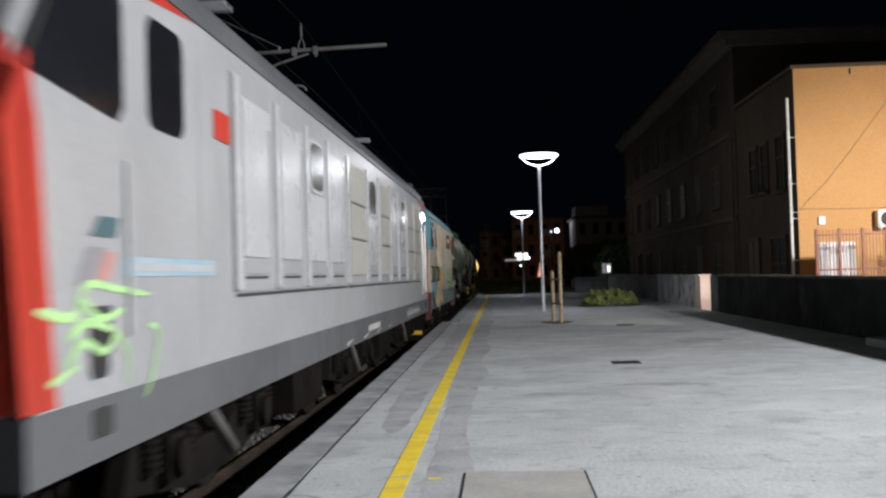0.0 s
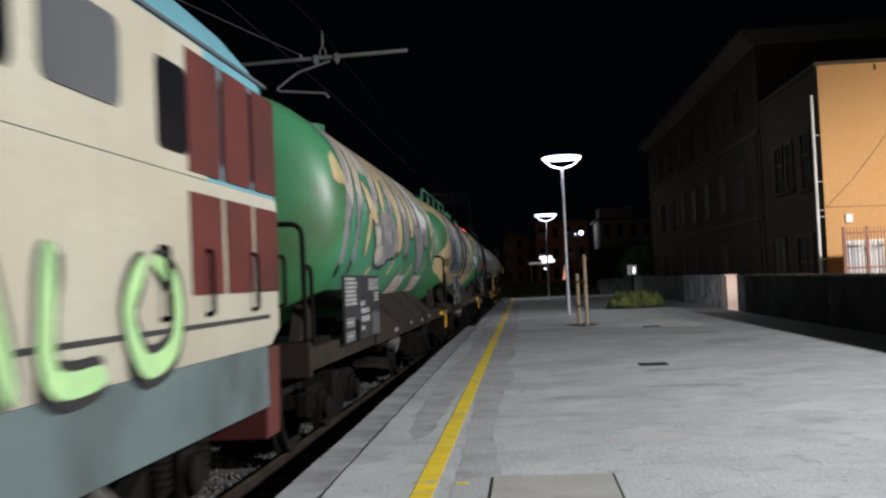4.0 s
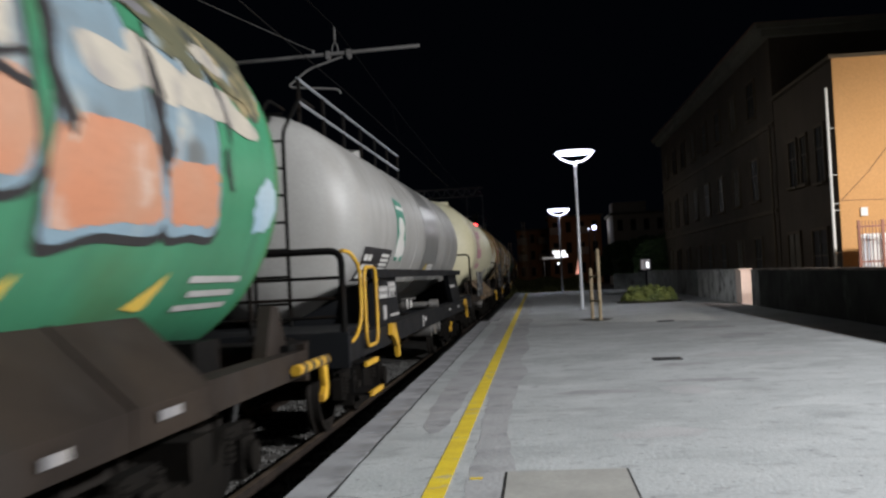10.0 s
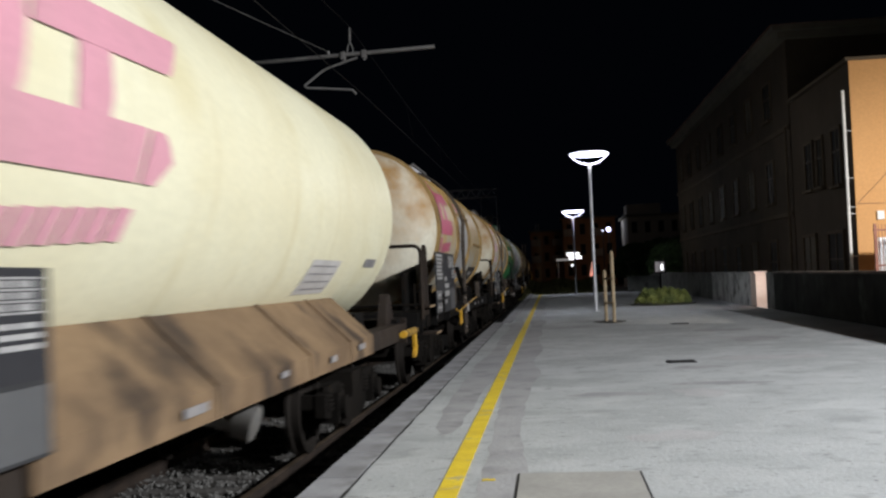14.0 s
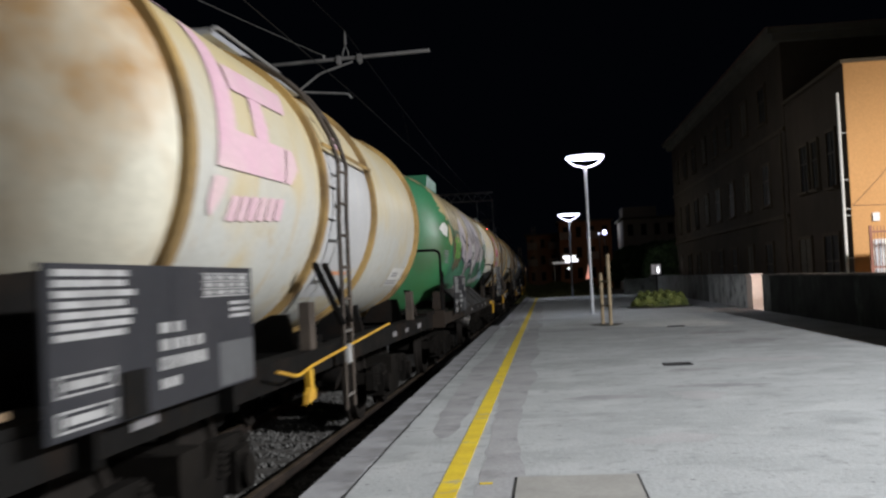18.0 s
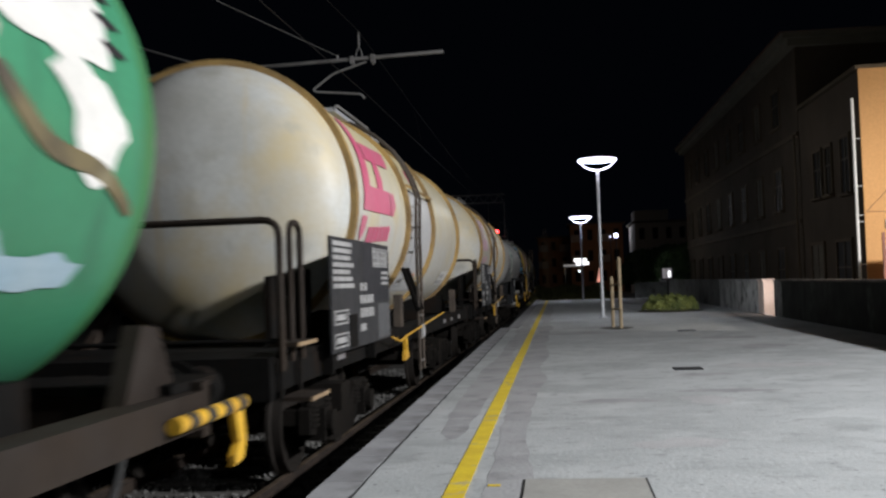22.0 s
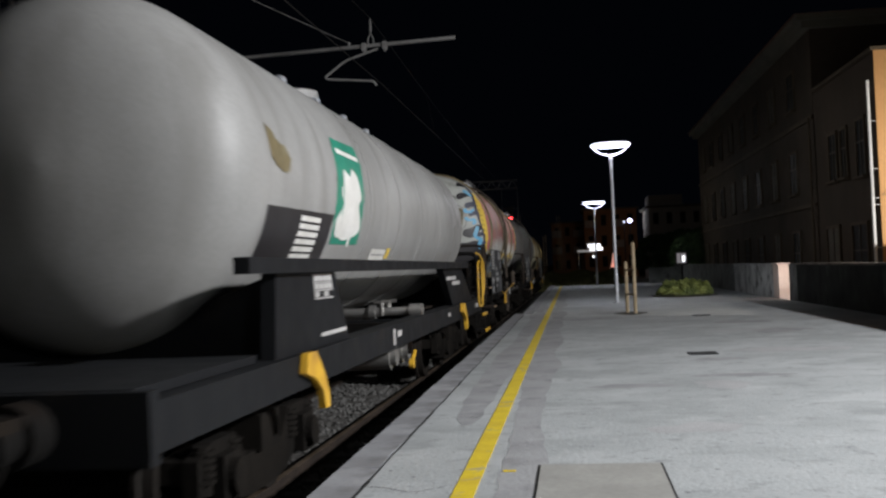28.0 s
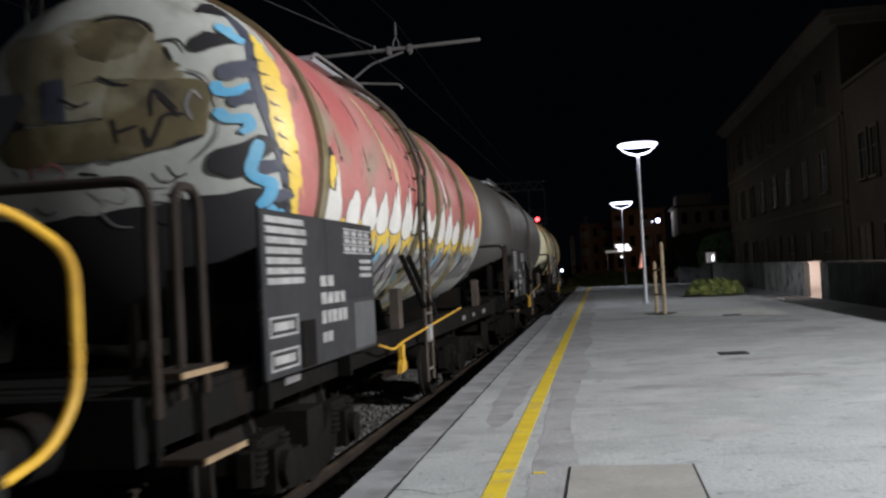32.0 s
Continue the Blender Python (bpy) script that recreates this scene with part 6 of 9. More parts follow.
art.add("black", stroke([(7.80, 0.02), (8.15, 0.10), (8.45, 0.18)], 0.06, 0.03), 7)
art.add("sky", ragged([(11.55, -0.12), (11.9, -0.05), (12.0, -0.35), (11.6, -0.45)], 15, 0.03, 6), 2)
for k in range(3):
    art.add("pale", rect(10.7 + 0.1 * (k % 2), -0.82 - 0.11 * k, 11.7, -0.77 - 0.11 * k), 3)
art.add("black", stroke([(3.05, 0.18), (3.3, 0.02), (3.5, 0.02)], 0.05, 0.09), 4)
art.add("brow", ragged([(2.9, 0.66), (3.8, 0.60), (4.8, 0.76), (6.2, 0.66), (7.4, 0.84), (9, 0.86), (10.6, 0.66), (11.6, 0.48), (11.9, 1.4), (7, 1.6), (3, 1.5)], 14, 0.05, 12), 6)
for k in range(14):
    u, v = 3.2 + 0.6 * k, 0.60 + 0.12 * (k % 3)
    art.add(("brow", "feather", "brow", "ash")[k % 4], ragged(blob(u, v, 0.34, 0.10, 400 + k, 0.6, 5), k, 0.03, 2), 7)
for k, (v, ink) in enumerate(((0.38, "sand"), (0.24, "ash"), (0.10, "sand"), (-0.14, "tank_pale"), (-0.30, "tank_pale"), (-0.42, "tank_pale"))):
    for j in range(4):
        u = 2.26 + 0.20 * j + 0.04 * (k % 2)
        art.add(ink, ragged([(u - 0.07, v - 0.035), (u + 0.06, v - 0.03), (u + 0.075, v + 0.035), (u - 0.05, v + 0.04)], 90 + k * 4 + j, 0.018, 3), 4)
art.add("sky", ragged([(1.94, 0.08), (2.05, 0.06), (2.14, 0.0), (2.15, -0.34), (2.08, -0.44), (1.98, -0.42), (2.0, -0.2)], 8, 0.01, 5), 2)
white_notice(art, 4.7, 6.1, -1.14)
for u in (6.5, 8.2, 9.9):
    art.add("yellow", [(u, -0.98), (u + 0.42, -0.74), (u + 0.30, -1.02)], 3)
art.done()
band(w, 6.35, r, zc, 0.16, 0.04, frame_dark, "strap")
bm = bmesh.new()
prism(bm, [(4.6, 3.84), (6.0, 3.84), (5.95, 4.12), (4.8, 4.16)], "x", -0.30, 0.42)
part("dome_box", bm, green_tank, w, "pale green box on the tank top")
ladder(w, 6.15, r, zc, 0.62, frame_dark)


# ---- long grey tank wagons with a side beam ----
def beam_wagon(c, label, dark_ring):
    length, r, zc = 17.0 if dark_ring else 15.9, 1.27, 2.50
    last = length - 0.5

    w = new_car("tank_wagon", c, label, "tank wagon", "tank wagons of the train")
    body = grey_tank if dark_ring else dull_tank
    tank(w, 2.45, 14.9 if dark_ring else 13.85, r, zc, 0.70, body, body)
    for y in (6.0, 7.3, 11.9, 13.2) if dark_ring else (6.0, 7.7, 9.4, 11.2, 12.9):
        band(w, y, r, zc, 0.06, 0.007, body, "weld_seam")
    if dark_ring:
        bm = bmesh.new()
        lathe(bm, [(8.40, r + 0.006), (10.62, r + 0.006)], zc)
        part("dark_ring", bm, grey_band, w, "bare darker ring of the tank", smooth=50)
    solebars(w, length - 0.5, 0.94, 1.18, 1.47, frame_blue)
    couplers(w, length - 0.5)
    bogie(w, 2.9)
    bogie(w, length - 2.9)
    for s in (-1, 1):
        bm = bmesh.new()
        box(bm, s * 1.43, 7.15, 1.795, 0.10, 11.4, 0.10)
        part("side_beam", bm, frame_blue, w, "long dark side beam along the tank")
        for top, low in (((2.17, 3.66), (2.10, 3.90)) if dark_ring else ((2.17, 3.76), (2.10, 4.18)), ((10.7, 12.5), (11.6, 13.4)) if dark_ring else ((10.15, 12.4), (11.1, 13.8))):
            bm = bmesh.new()
            prism(bm, [(low[0], 1.18), (low[1], 1.18), (top[1], 1.745), (top[0], 1.745)], "x", s * 1.36 - 0.05, s * 1.36 + 0.05)
            part("saddle_plate", bm, frame_blue, w, "leaning dark saddle plate")
        for y in (2.4, 13.4 if dark_ring else 11.45):
            bm = bmesh.new()
            prism(bm, [(y, 1.06), (y + 0.06, 1.19), (y + 0.28, 1.19), (y + 0.50, 1.00), (y + 0.60, 0.86), (y + 0.60, 0.76), (y + 0.48, 0.76), (y + 0.42, 0.90), (y + 0.24, 1.00)], "x", s * 1.48, s * 1.53)
            part("jacking_bracket", bm, yellow_iron, w, "yellow jacking bracket")
    for y in (2.4, 12.9):
        bm = bmesh.new()
        prism(bm, [(-1.35, 1.2), (1.35, 1.2), (1.35, 1.75), (0.9, 1.58), (0.3, 1.29), (-0.3, 1.29), (-0.9, 1.58), (-1.35, 1.75)], "y", y - 0.05, y + 0.05)
        part("end_saddle", bm, frame_blue, w)
    end_deck(w, 0.12, 1.9, 1.21, frame_blue)
    end_deck(w, 14.0, last - 0.65, 1.21, frame_blue)
    # end platform with dark rails and yellow hoops
    rail_y, bend_y, ring_y = (0.12, 0.64, 0.75) if dark_ring else (14.64, 15.26, 13.97)
    hoop(w, [(-1.45, rail_y, 1.22), (-1.45, rail_y, 2.02), (1.42, rail_y, 2.02), (1.42, rail_y, 1.22)], 0.035, frame_dark)
    for z in (1.38, 1.56, 1.76):
        hoop(w, [(-1.45, rail_y, z), (1.42, rail_y, z)], 0.016, frame_dark)
    hoop(w, [(0.5, rail_y, 1.22), (0.5, rail_y, 2.02)], 0.025, frame_dark)
    hoop(w, [(1.42, rail_y + 0.02, 2.02), (1.45, rail_y + 0.30, 2.01), (1.50, bend_y, 1.86), (1.50, bend_y, 1.36), (1.48, bend_y - 0.16, 1.18), (1.46, bend_y - 0.42, 1.12)], 0.020, yellow_iron, label="yellow bent handrail")
    hoop(w, [(1.52, ring_y, 1.45), (1.52, ring_y, 1.74), (1.52, ring_y + 0.04, 1.82), (1.52, ring_y + 0.12, 1.86), (1.52, ring_y + 0.58, 1.86), (1.52, ring_y + 0.66, 1.82), (1.52, ring_y + 0.70, 1.74), (1.52, ring_y + 0.70, 1.16), (1.52, ring_y + 0.66, 1.08), (1.52, ring_y + 0.58, 1.04), (1.52, ring_y + 0.12, 1.04), (1.52, ring_y + 0.04, 1.08), (1.52, ring_y, 1.16), (1.52, ring_y, 1.46)], 0.020, yellow_iron, label="yellow closed handrail loop")
    for z, x in ((0.89, 1.46), (0.60, 1.50)):
        bm = bmesh.new()
        box(bm, x, 0.7 if dark_ring else 14.5, z, 0.20, 0.62, 0.03)
        part("step", bm, frame_dark, w, "dark step tread")
        bm = bmesh.new()
        box(bm, x + 0.11, 0.7 if dark_ring else 14.5, z, 0.03, 0.66, 0.05)
        part("step_edge", bm, yellow_iron, w, "yellow painted step edge")
        for e in (-0.28, 0.28):
            bm = bmesh.new()
            box(bm, x - 0.08, (0.7 if dark_ring else 14.5) + e, z + 0.16, 0.025, 0.05, 0.34)
            part("step_hanger", bm, frame_dark, w)
    if dark_ring:
        for x in (0.2, 0.58):
            hoop(w, [(x, 1.35, 1.25), (x, 1.35, zc + 0.9), (x, 2.2, zc + r + 0.15), (x, 2.9, zc + r + 0.15)], 0.022, frame_dark, "end_ladder_rail")
        for k in range(8):
            bm = bmesh.new()
            rod(bm, (0.2, 1.35, 1.5 + 0.3 * k), (0.58, 1.35, 1.5 + 0.3 * k), 0.015, 6)
            part("end_ladder_rung", bm, frame_dark, w)
        for z in (2.66, 3.02):
            bm = bmesh.new()
            box(bm, -0.42, 1.56, z, 0.30, 0.02, 0.30)
            sign = part("warning_sign", bm, INK["yellow"], w, "square yellow warning sign with a dark mark")
            bm = bmesh.new()
            prism(bm, [(-0.53, z - 0.10), (-0.31, z - 0.10), (-0.31, z + 0.02), (-0.42, z + 0.11), (-0.53, z + 0.02)], "y", 1.545, 1.549)
            part("sign_mark", bm, INK["black"], sign)
    # walkway with railings on top
    bm = bmesh.new()
    box(bm, 0, 7.2, zc + r + 0.03, 0.5, 8.4, 0.04)
    part("walkway", bm, galvanised, w)
    if not dark_ring:
        for y in (5.7, 7.05, 8.4, 9.75):
            bm = bmesh.new()
            box(bm, 0.45, y, zc + r - 0.05, 0.05, 0.16, 0.09)
            part("lifting_lug", bm, galvanised, w)
    else:
        for z in (3.99, 4.28):
            bm = bmesh.new()
            rod(bm, (0.42, 2.8, z), (0.42, 11.3, z), 0.020, 6)
            part("guard_rail", bm, galvanised, w)
        for k in range(7):
            bm = bmesh.new()
            box(bm, 0.42, 2.83 + 1.405 * k, 3.95, 0.03, 0.09, 0.66)
            part("guard_post", bm, frame_dark, w)
    bm = bmesh.new()
    rod(bm, (0, 7.6, zc + r), (0, 7.6, zc + r + 0.18), 0.32, 20)
    part("manhole", bm, body, w, smooth=40)
    # dark table of lines on the flank, emblem beside it
    art = Canvas(w, r, zc, "flank_marking", "painted flank mark")
    if dark_ring:
        art.add("black", [(2.6, -0.84), (4.79, -0.84), (4.75, -0.37), (2.6, -0.37)], 1)
        for k in range(6):
            art.add("white", rect(3.90 + 0.012 * k, -0.815 + 0.066 * k, 4.58 + 0.005 * k, -0.770 + 0.066 * k), 2)
        for v, n in ((-0.80, 3), (-0.68, 3), (-0.55, 2)):
            for k in range(n):
                art.add("white", rect(2.72 + 0.30 * k, v, 2.97 + 0.30 * k, v + 0.085), 2)
        art.add("emblem", [(4.96, 0.41), (5.73, 0.37), (5.86, 0.0), (5.87, -0.26), (5.85, -0.52), (5.1, -0.52), (5.0, -0.24), (5.02, 0.02), (5.0, 0.19)], 1)
        art.add("white", ragged([(5.16, 0.05), (5.22, 0.11), (5.45, 0.13), (5.63, 0.11), (5.70, -0.05), (5.66, -0.16), (5.78, -0.25), (5.78, -0.43), (5.12, -0.47), (5.07, -0.23), (5.20, -0.14)], 4, 0.015, 5), 2)
        art.add("white", rect(5.38, -0.53, 5.55, -0.40), 2)
        art.add("white", rect(5.06, 0.245, 5.80, 0.300), 2)
    else:
        art.add("black", [(2.6, -0.76), (4.42, -0.75), (4.48, -0.25), (2.6, -0.27)], 1)
        for k in range(6):
            art.add("white", rect(3.46, -0.665 + 0.064 * k, 4.05, -0.622 + 0.064 * k), 2)
        art.add("emblem", [(4.62, 0.48), (5.66, 0.50), (5.70, 0.31), (5.67, 0.06), (5.61, -0.3), (5.60, -0.5), (4.52, -0.52), (4.50, -0.22), (4.56, 0.13)], 1)
        art.add("white", ragged([(4.78, 0.08), (4.86, 0.20), (5.05, 0.15), (5.2, 0.22), (5.42, 0.14), (5.50, -0.03), (5.42, -0.10), (5.50, -0.25), (5.54, -0.38), (5.1, -0.46), (4.62, -0.43), (4.58, -0.27), (4.76, -0.18), (4.72, -0.04)], 5, 0.012, 5), 2)
        art.add("white", rect(5.16, -0.53, 5.26, -0.40), 2)
        art.add("white", rect(4.70, 0.335, 5.60, 0.385), 2)
    n0, n1, v0 = (9.50, 10.36, -0.67) if dark_ring else (6.40, 7.20, -0.66)
    art.add("white", rect(n0, v0, n1, v0 + 0.13), 2)
    art.add("grey", rect(n0 + 0.05, v0 + 0.055, n1 - 0.05, v0 + 0.07), 3)
    art.add("yellow", rect(*((9.12, v0, 9.32, v0 + 0.13) if dark_ring else (7.26, v0 + 0.02, 7.44, v0 + 0.15))), 2)
    if not dark_ring:
        def lower(points):
            return [(u + 0.35, 1.07 * v - 0.09) for u, v in points]
        art.add("brown", ragged([(2.60, 0.30), (2.84, 0.22), (3.08, 0.14), (3.04, 0.00), (2.64, 0.06)], 1, 0.02, 5), 1)
        art.add("mottle", ragged(lower([(12.05, 0.62), (12.7, 0.66), (13.4, 0.66), (13.3, 0.3), (13.1, 0.03), (12.4, 0.04), (11.8, 0.02), (11.95, 0.3)]), 2, 0.03, 6), 1)
    art.done()
    # stencilled table and line on the front saddle plate
    if dark_ring:
        y0, y1, z0, line = 2.97, 3.56, 1.50, (3.43, 0.72)
        small_marks(w, 1.415, [(2.60, 1.635, 0.66, 0.010), (2.60, 1.56, 0.66, 0.010), (2.60, 1.60, 0.60, 0.045), (2.60, 1.52, 0.60, 0.05), (2.66, 1.32, 0.20, 0.17)])
    else:
        y0, y1, z0, line = 3.05, 3.60, 1.545, (3.66, 0.81)
    small_marks(w, 1.415, [((y0 + y1) / 2 + 0.02 * (3 - k), z0 + 0.061 * k, y1 - y0, 0.010) for k in range(4)])
    small_marks(w, 1.415, [(y0 + 0.09 + 0.135 * k + 0.012 * (3 - j), z0 + 0.031 + 0.061 * j, 0.115, 0.040) for j in range(3) for k in range(4) if (j, k) not in ((0, 1), (0, 3))])
    small_marks(w, 1.415, [(line[0], 1.268, line[1], 0.030)])
    small_marks(w, 1.475, [(5.9, 1.06, 0.10, 0.16), (6.2, 1.08, 0.22, 0.06), (10.2, 1.08, 0.25, 0.05), (12.1, 1.07, 0.3, 0.05), (14.0, 1.07, 0.45, 0.07)])
    small_marks(w, 1.415, [(12.0 - 0.12 * k, 1.52, 0.08, 0.06) for k in range(8)])
    small_marks(w, 1.415, [(10.55 + 0.12 * k, 1.60, 0.09, 0.055) for k in range(9)] if not dark_ring else [])
    # centre sill, cross members, air tanks, outlet and brake gear under the tank
    bm = bmesh.new()
    box(bm, 0, last / 2, 1.02, 0.55, last - 0.6, 0.26)
    part("centre_sill", bm, frame_dark, w)
    for y in (5.2, 7.4, 9.9, 11.3):
        bm = bmesh.new()
        box(bm, 0, y, 1.07, 2.7, 0.16, 0.14)
        part("cross_member", bm, frame_dark, w)
    bm = bmesh.new()
    box(bm, 0.92, 10.5, 1.175, 0.34, 1.9, 0.03)
    part("tread_board", bm, frame_brown, w, "worn brown tread board")
    for y in (9.45, 10.25) if dark_ring else (7.2, 8.0):
        bm = bmesh.new()
        rod(bm, (0.15, y, 0.77), (1.18, y, 0.77), 0.165, 20)
        rod(bm, (1.18, y, 0.77), (1.25, y, 0.77), 0.12, 20)
        part("air_tank", bm, steel_bright, w, "pale grey air tank", smooth=40)
    bm = bmesh.new()
    y = 8.80 if dark_ring else 8.25
    rod(bm, (0.25, y, 1.23), (1.26, y, 1.23), 0.055, 12)
    rod(bm, (1.24, y, 1.23), (1.40, y, 1.23), 0.09, 14)
    rod(bm, (0.72, y, 1.23), (0.80, y, 1.23), 0.09, 14)
    rod(bm, (0.3, y, 1.23), (0.3, y, 1.40), 0.08, 12)
    part("outlet_pipe", bm, steel_bright, w, "pale outlet pipe with a flange", smooth=40)
    for y in (7.9, 8.35):
        bm = bmesh.new()
        rod(bm, (0.95, y, 1.20), (0.95, y, 1.36), 0.035, 8)
        rod(bm, (0.85, y, 1.36), (1.05, y, 1.36), 0.02, 8)
        part("valve", bm, steel_bright, w)
    bm = bmesh.new()
    rod(bm, (1.05, 4.4, 0.99), (1.05, 12.0, 0.99), 0.022, 8)
    part("brake_pipe", bm, frame_dark, w)
    y = 10.94 if dark_ring else 7.4
    bm = bmesh.new()
    box(bm, 1.36, y + 0.05, 0.86, 0.05, 0.07, 0.20)
    part("lever_bracket", bm, frame_dark, w)
    bm = bmesh.new()
    rod(bm, (1.40, y - 0.13, 0.66), (1.40, y + 0.12, 0.78), 0.024, 8)
    rod(bm, (1.38, y - 0.12, 0.66), (1.43, y - 0.12, 0.66), 0.055, 10)
    part("brake_lever", bm, yellow_iron, w, "yellow brake lever")
    return w


beam_wagon(77.58, "long grey tank wagon with a green emblem and top railing", True)

# the cream wagon has the same apron frame in tan
w, r, zc = apron_wagon(94.58, "cream tank wagon with a faded pink block emblem", cream_tank, cream_tank, frame_tan, 5)


def block_emblem(canvas, du, dv, ink):
    """A square-cut leaning pink emblem with a short line of illegible bars below."""
    for k, shape in enumerate(([(3.92, 1.04), (4.20, 1.00), (4.06, 0.50), (3.92, 0.13), (3.49, -0.13), (3.62, 0.30), (3.80, 0.75)], [(4.18, 0.70), (5.80, 0.78), (5.52, 0.52), (4.08, 0.47)],
                               [(4.46, 0.50), (4.80, 0.51), (4.72, 0.16), (4.38, 0.15)], [(3.62, 0.14), (5.12, 0.18), (5.02, -0.10), (3.49, -0.13)], [(5.16, 0.18), (5.36, 0.18), (5.44, 0.04), (5.22, -0.10), (5.06, -0.10)],
                               [(3.44, -0.19), (3.70, -0.19), (3.62, -0.32), (3.45, -0.47), (3.38, -0.36)], [(3.80, 1.30), (4.05, 1.26), (4.00, 1.08), (3.84, 1.12)])):
        canvas.add(ink, [(u + du, v + dv) for u, v in shape], 5 + (k % 2))
    for k in range(6):
        canvas.add(ink, list(rect(3.76 + du + 0.21 * k, -0.46 + dv + 0.012 * k, 3.94 + du + 0.21 * k, -0.29 + dv + 0.012 * k, 0.05)), 5)


art = Canvas(w, r, zc, "block_emblem", "faded painted emblem")
block_emblem(art, -0.28, -0.19, "dusky")
art.add("pale", rect(8.5, -0.98, 9.6, -0.62, 0.15), 1)
for k in range(4):
    art.add("ash", rect(8.65, -0.93 + 0.08 * k, 9.6, -0.915 + 0.08 * k, 0.03), 2)
art.add("ash", rect(10.9, -0.68, 11.5, -0.58), 1)
art.done()
bm = bmesh.new()
bmesh.ops.create_uvsphere(bm, u_segments=24, v_segments=12, radius=0.40, matrix=pose(0, 7.3, zc + r - 0.10))
part("dome", bm, lot_light, w, "whitish rounded filling dome", smooth=60)


# ---- ribbed white tank wagons ----
def ribbed_wagon(c, label, body, ends, seed, emblem, big_panel=True, patch=True, rings=True, r=1.36, zc=2.58):
    length = 14.7
    w = new_car("tank_wagon", c, label, "tank wagon", "tank wagons of the train")
    tank(w, 2.95, 12.30, r, zc, 0.66, body, ends)
    if rings:
        for y in (2.90, 6.20, 8.62, 12.05):
            band(w, y, r, zc, 0.13, 0.055, band_rust, "stiffening_ring")
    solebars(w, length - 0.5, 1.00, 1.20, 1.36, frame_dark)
    couplers(w, length - 0.5)
    bogie(w, 3.5)
    bogie(w, length - 3.5)
    for y in (3.1, 5.9, 8.9, 11.8):
        for s in (-1, 1):
            bm = bmesh.new()
            prism(bm, [(s * 0.55, 1.18), (s * 1.15, 1.18), (s * 1.08, 1.50), (s * 0.95, 1.50), (s * 0.70, 1.40)], "y", y - 0.06, y + 0.06)
            part("tank_support", bm, frame_dark, w)
        if y in (5.9, 11.8):
            bm = bmesh.new()
            box(bm, 1.28, y - 0.1, 1.38, 0.09, 0.20, 0.44)
            part("post", bm, frame_tan_dark, w)
    if big_panel:
        data_panel(w, 1.36, 4.02, 1.17, 2.14, 1.48, panel_grey, seed, "large dark grey data panel with white stencilled rows")
    else:
        data_panel(w, 1.02, 3.60, 1.17, 1.86, 1.48, panel_black, seed, "dark data panel with white stencilled rows")
    for y in (1.5, 3.3):
        bm = bmesh.new()
        box(bm, 1.42, y, 1.25, 0.08, 0.06, 0.5)
        part("panel_bracket", bm, frame_dark, w)
    for s in (-1, 1):
        for y0, y1 in ((12.2, 12.9), (3.0, 2.4)):
            bm = bmesh.new()
            prism(bm, [(y0, 1.62), (y0 + 0.16, 1.62), (y1 + 0.16, 1.20), (y1, 1.20)], "x", s * 1.16 - 0.04, s * 1.16 + 0.04)
            part("end_strut", bm, frame_brown, w)
    # dark plate added behind the panel, filling the dark space there
    bm = bmesh.new()
    prism(bm, [(1.30, 1.22), (2.6, 1.22), (2.6, 1.90), (1.30, 1.82)], "x", 0.95, 1.0)
    part("end_cupboard", bm, frame_dark, w)
    # end platform, rails and steps
    end_deck(w, 0.12, 1.7, 1.22, frame_dark)
    end_deck(w, 13.0, 14.0, 1.22, frame_dark)
    hoop(w, [(-1.40, 0.14, 1.24), (-1.40, 0.14, 2.20), (1.42, 0.14, 2.20), (1.42, 0.14, 1.15)], 0.026, frame_brown)
    hoop(w, [(1.42, 0.40, 1.20), (1.42, 0.40, 2.20), (1.42, 0.68, 2.20), (1.42, 0.68, 1.20)], 0.024, frame_brown)
    hoop(w, [(-1.40, 0.14, 1.36), (1.42, 0.14, 1.36)], 0.018, frame_dark)
    step(w, 1.42, 0.40, 1.33, 0.5)
    step(w, 1.50, 0.42, 0.95, 0.5)
    # brake rod, yellow, with its hook weight
    hoop(w, [(1.49, 4.1, 1.16), (1.50, 4.6, 1.08), (1.50, 5.0, 1.12), (1.50, 8.6, 1.28)], 0.012, yellow_iron, "brake_rod", "long thin yellow brake rod")
    bm = bmesh.new()
    prism(bm, [(4.86, 1.10), (4.99, 1.10), (4.98, 0.98), (5.05, 0.93), (5.04, 0.87), (4.80, 0.85), (4.83, 0.92), (4.89, 0.97)], "x", 1.48, 1.52)
    part("brake_lever", bm, yellow_iron, w, "yellow brake lever weight")
    bm = bmesh.new()
    box(bm, 1.51, 6.35, 1.12, 0.03, 0.14, 0.16)
    part("tag_plate", bm, stencil, w)
    ladder(w, 6.80, r, zc, 0.58, frame_tan_dark, 0.34, 1.41)
    for y in (6.00, 6.36):
        bm = bmesh.new()
        rod(bm, (1.41, y + 0.62, 1.38), (1.33, y - 0.05, 1.92), 0.030, 6)
        part("ladder_brace", bm, frame_dark, w)
    bm = bmesh.new()
    prism(bm, [(5.75, zc + r), (8.75, zc + r), (8.75, zc + r + 0.05), (5.75, zc + r + 0.05)], "x", -0.5, 0.55)
    part("walkway", bm, galvanised, w)
    hoop(w, [(0.55, 5.75, zc + r + 0.02), (0.55, 5.90, zc + r + 0.10), (0.55, 7.9, zc + r + 0.10), (0.55, 8.05, zc + r + 0.02)], 0.018, line_steel, "walkway_rail")
    bm = bmesh.new()
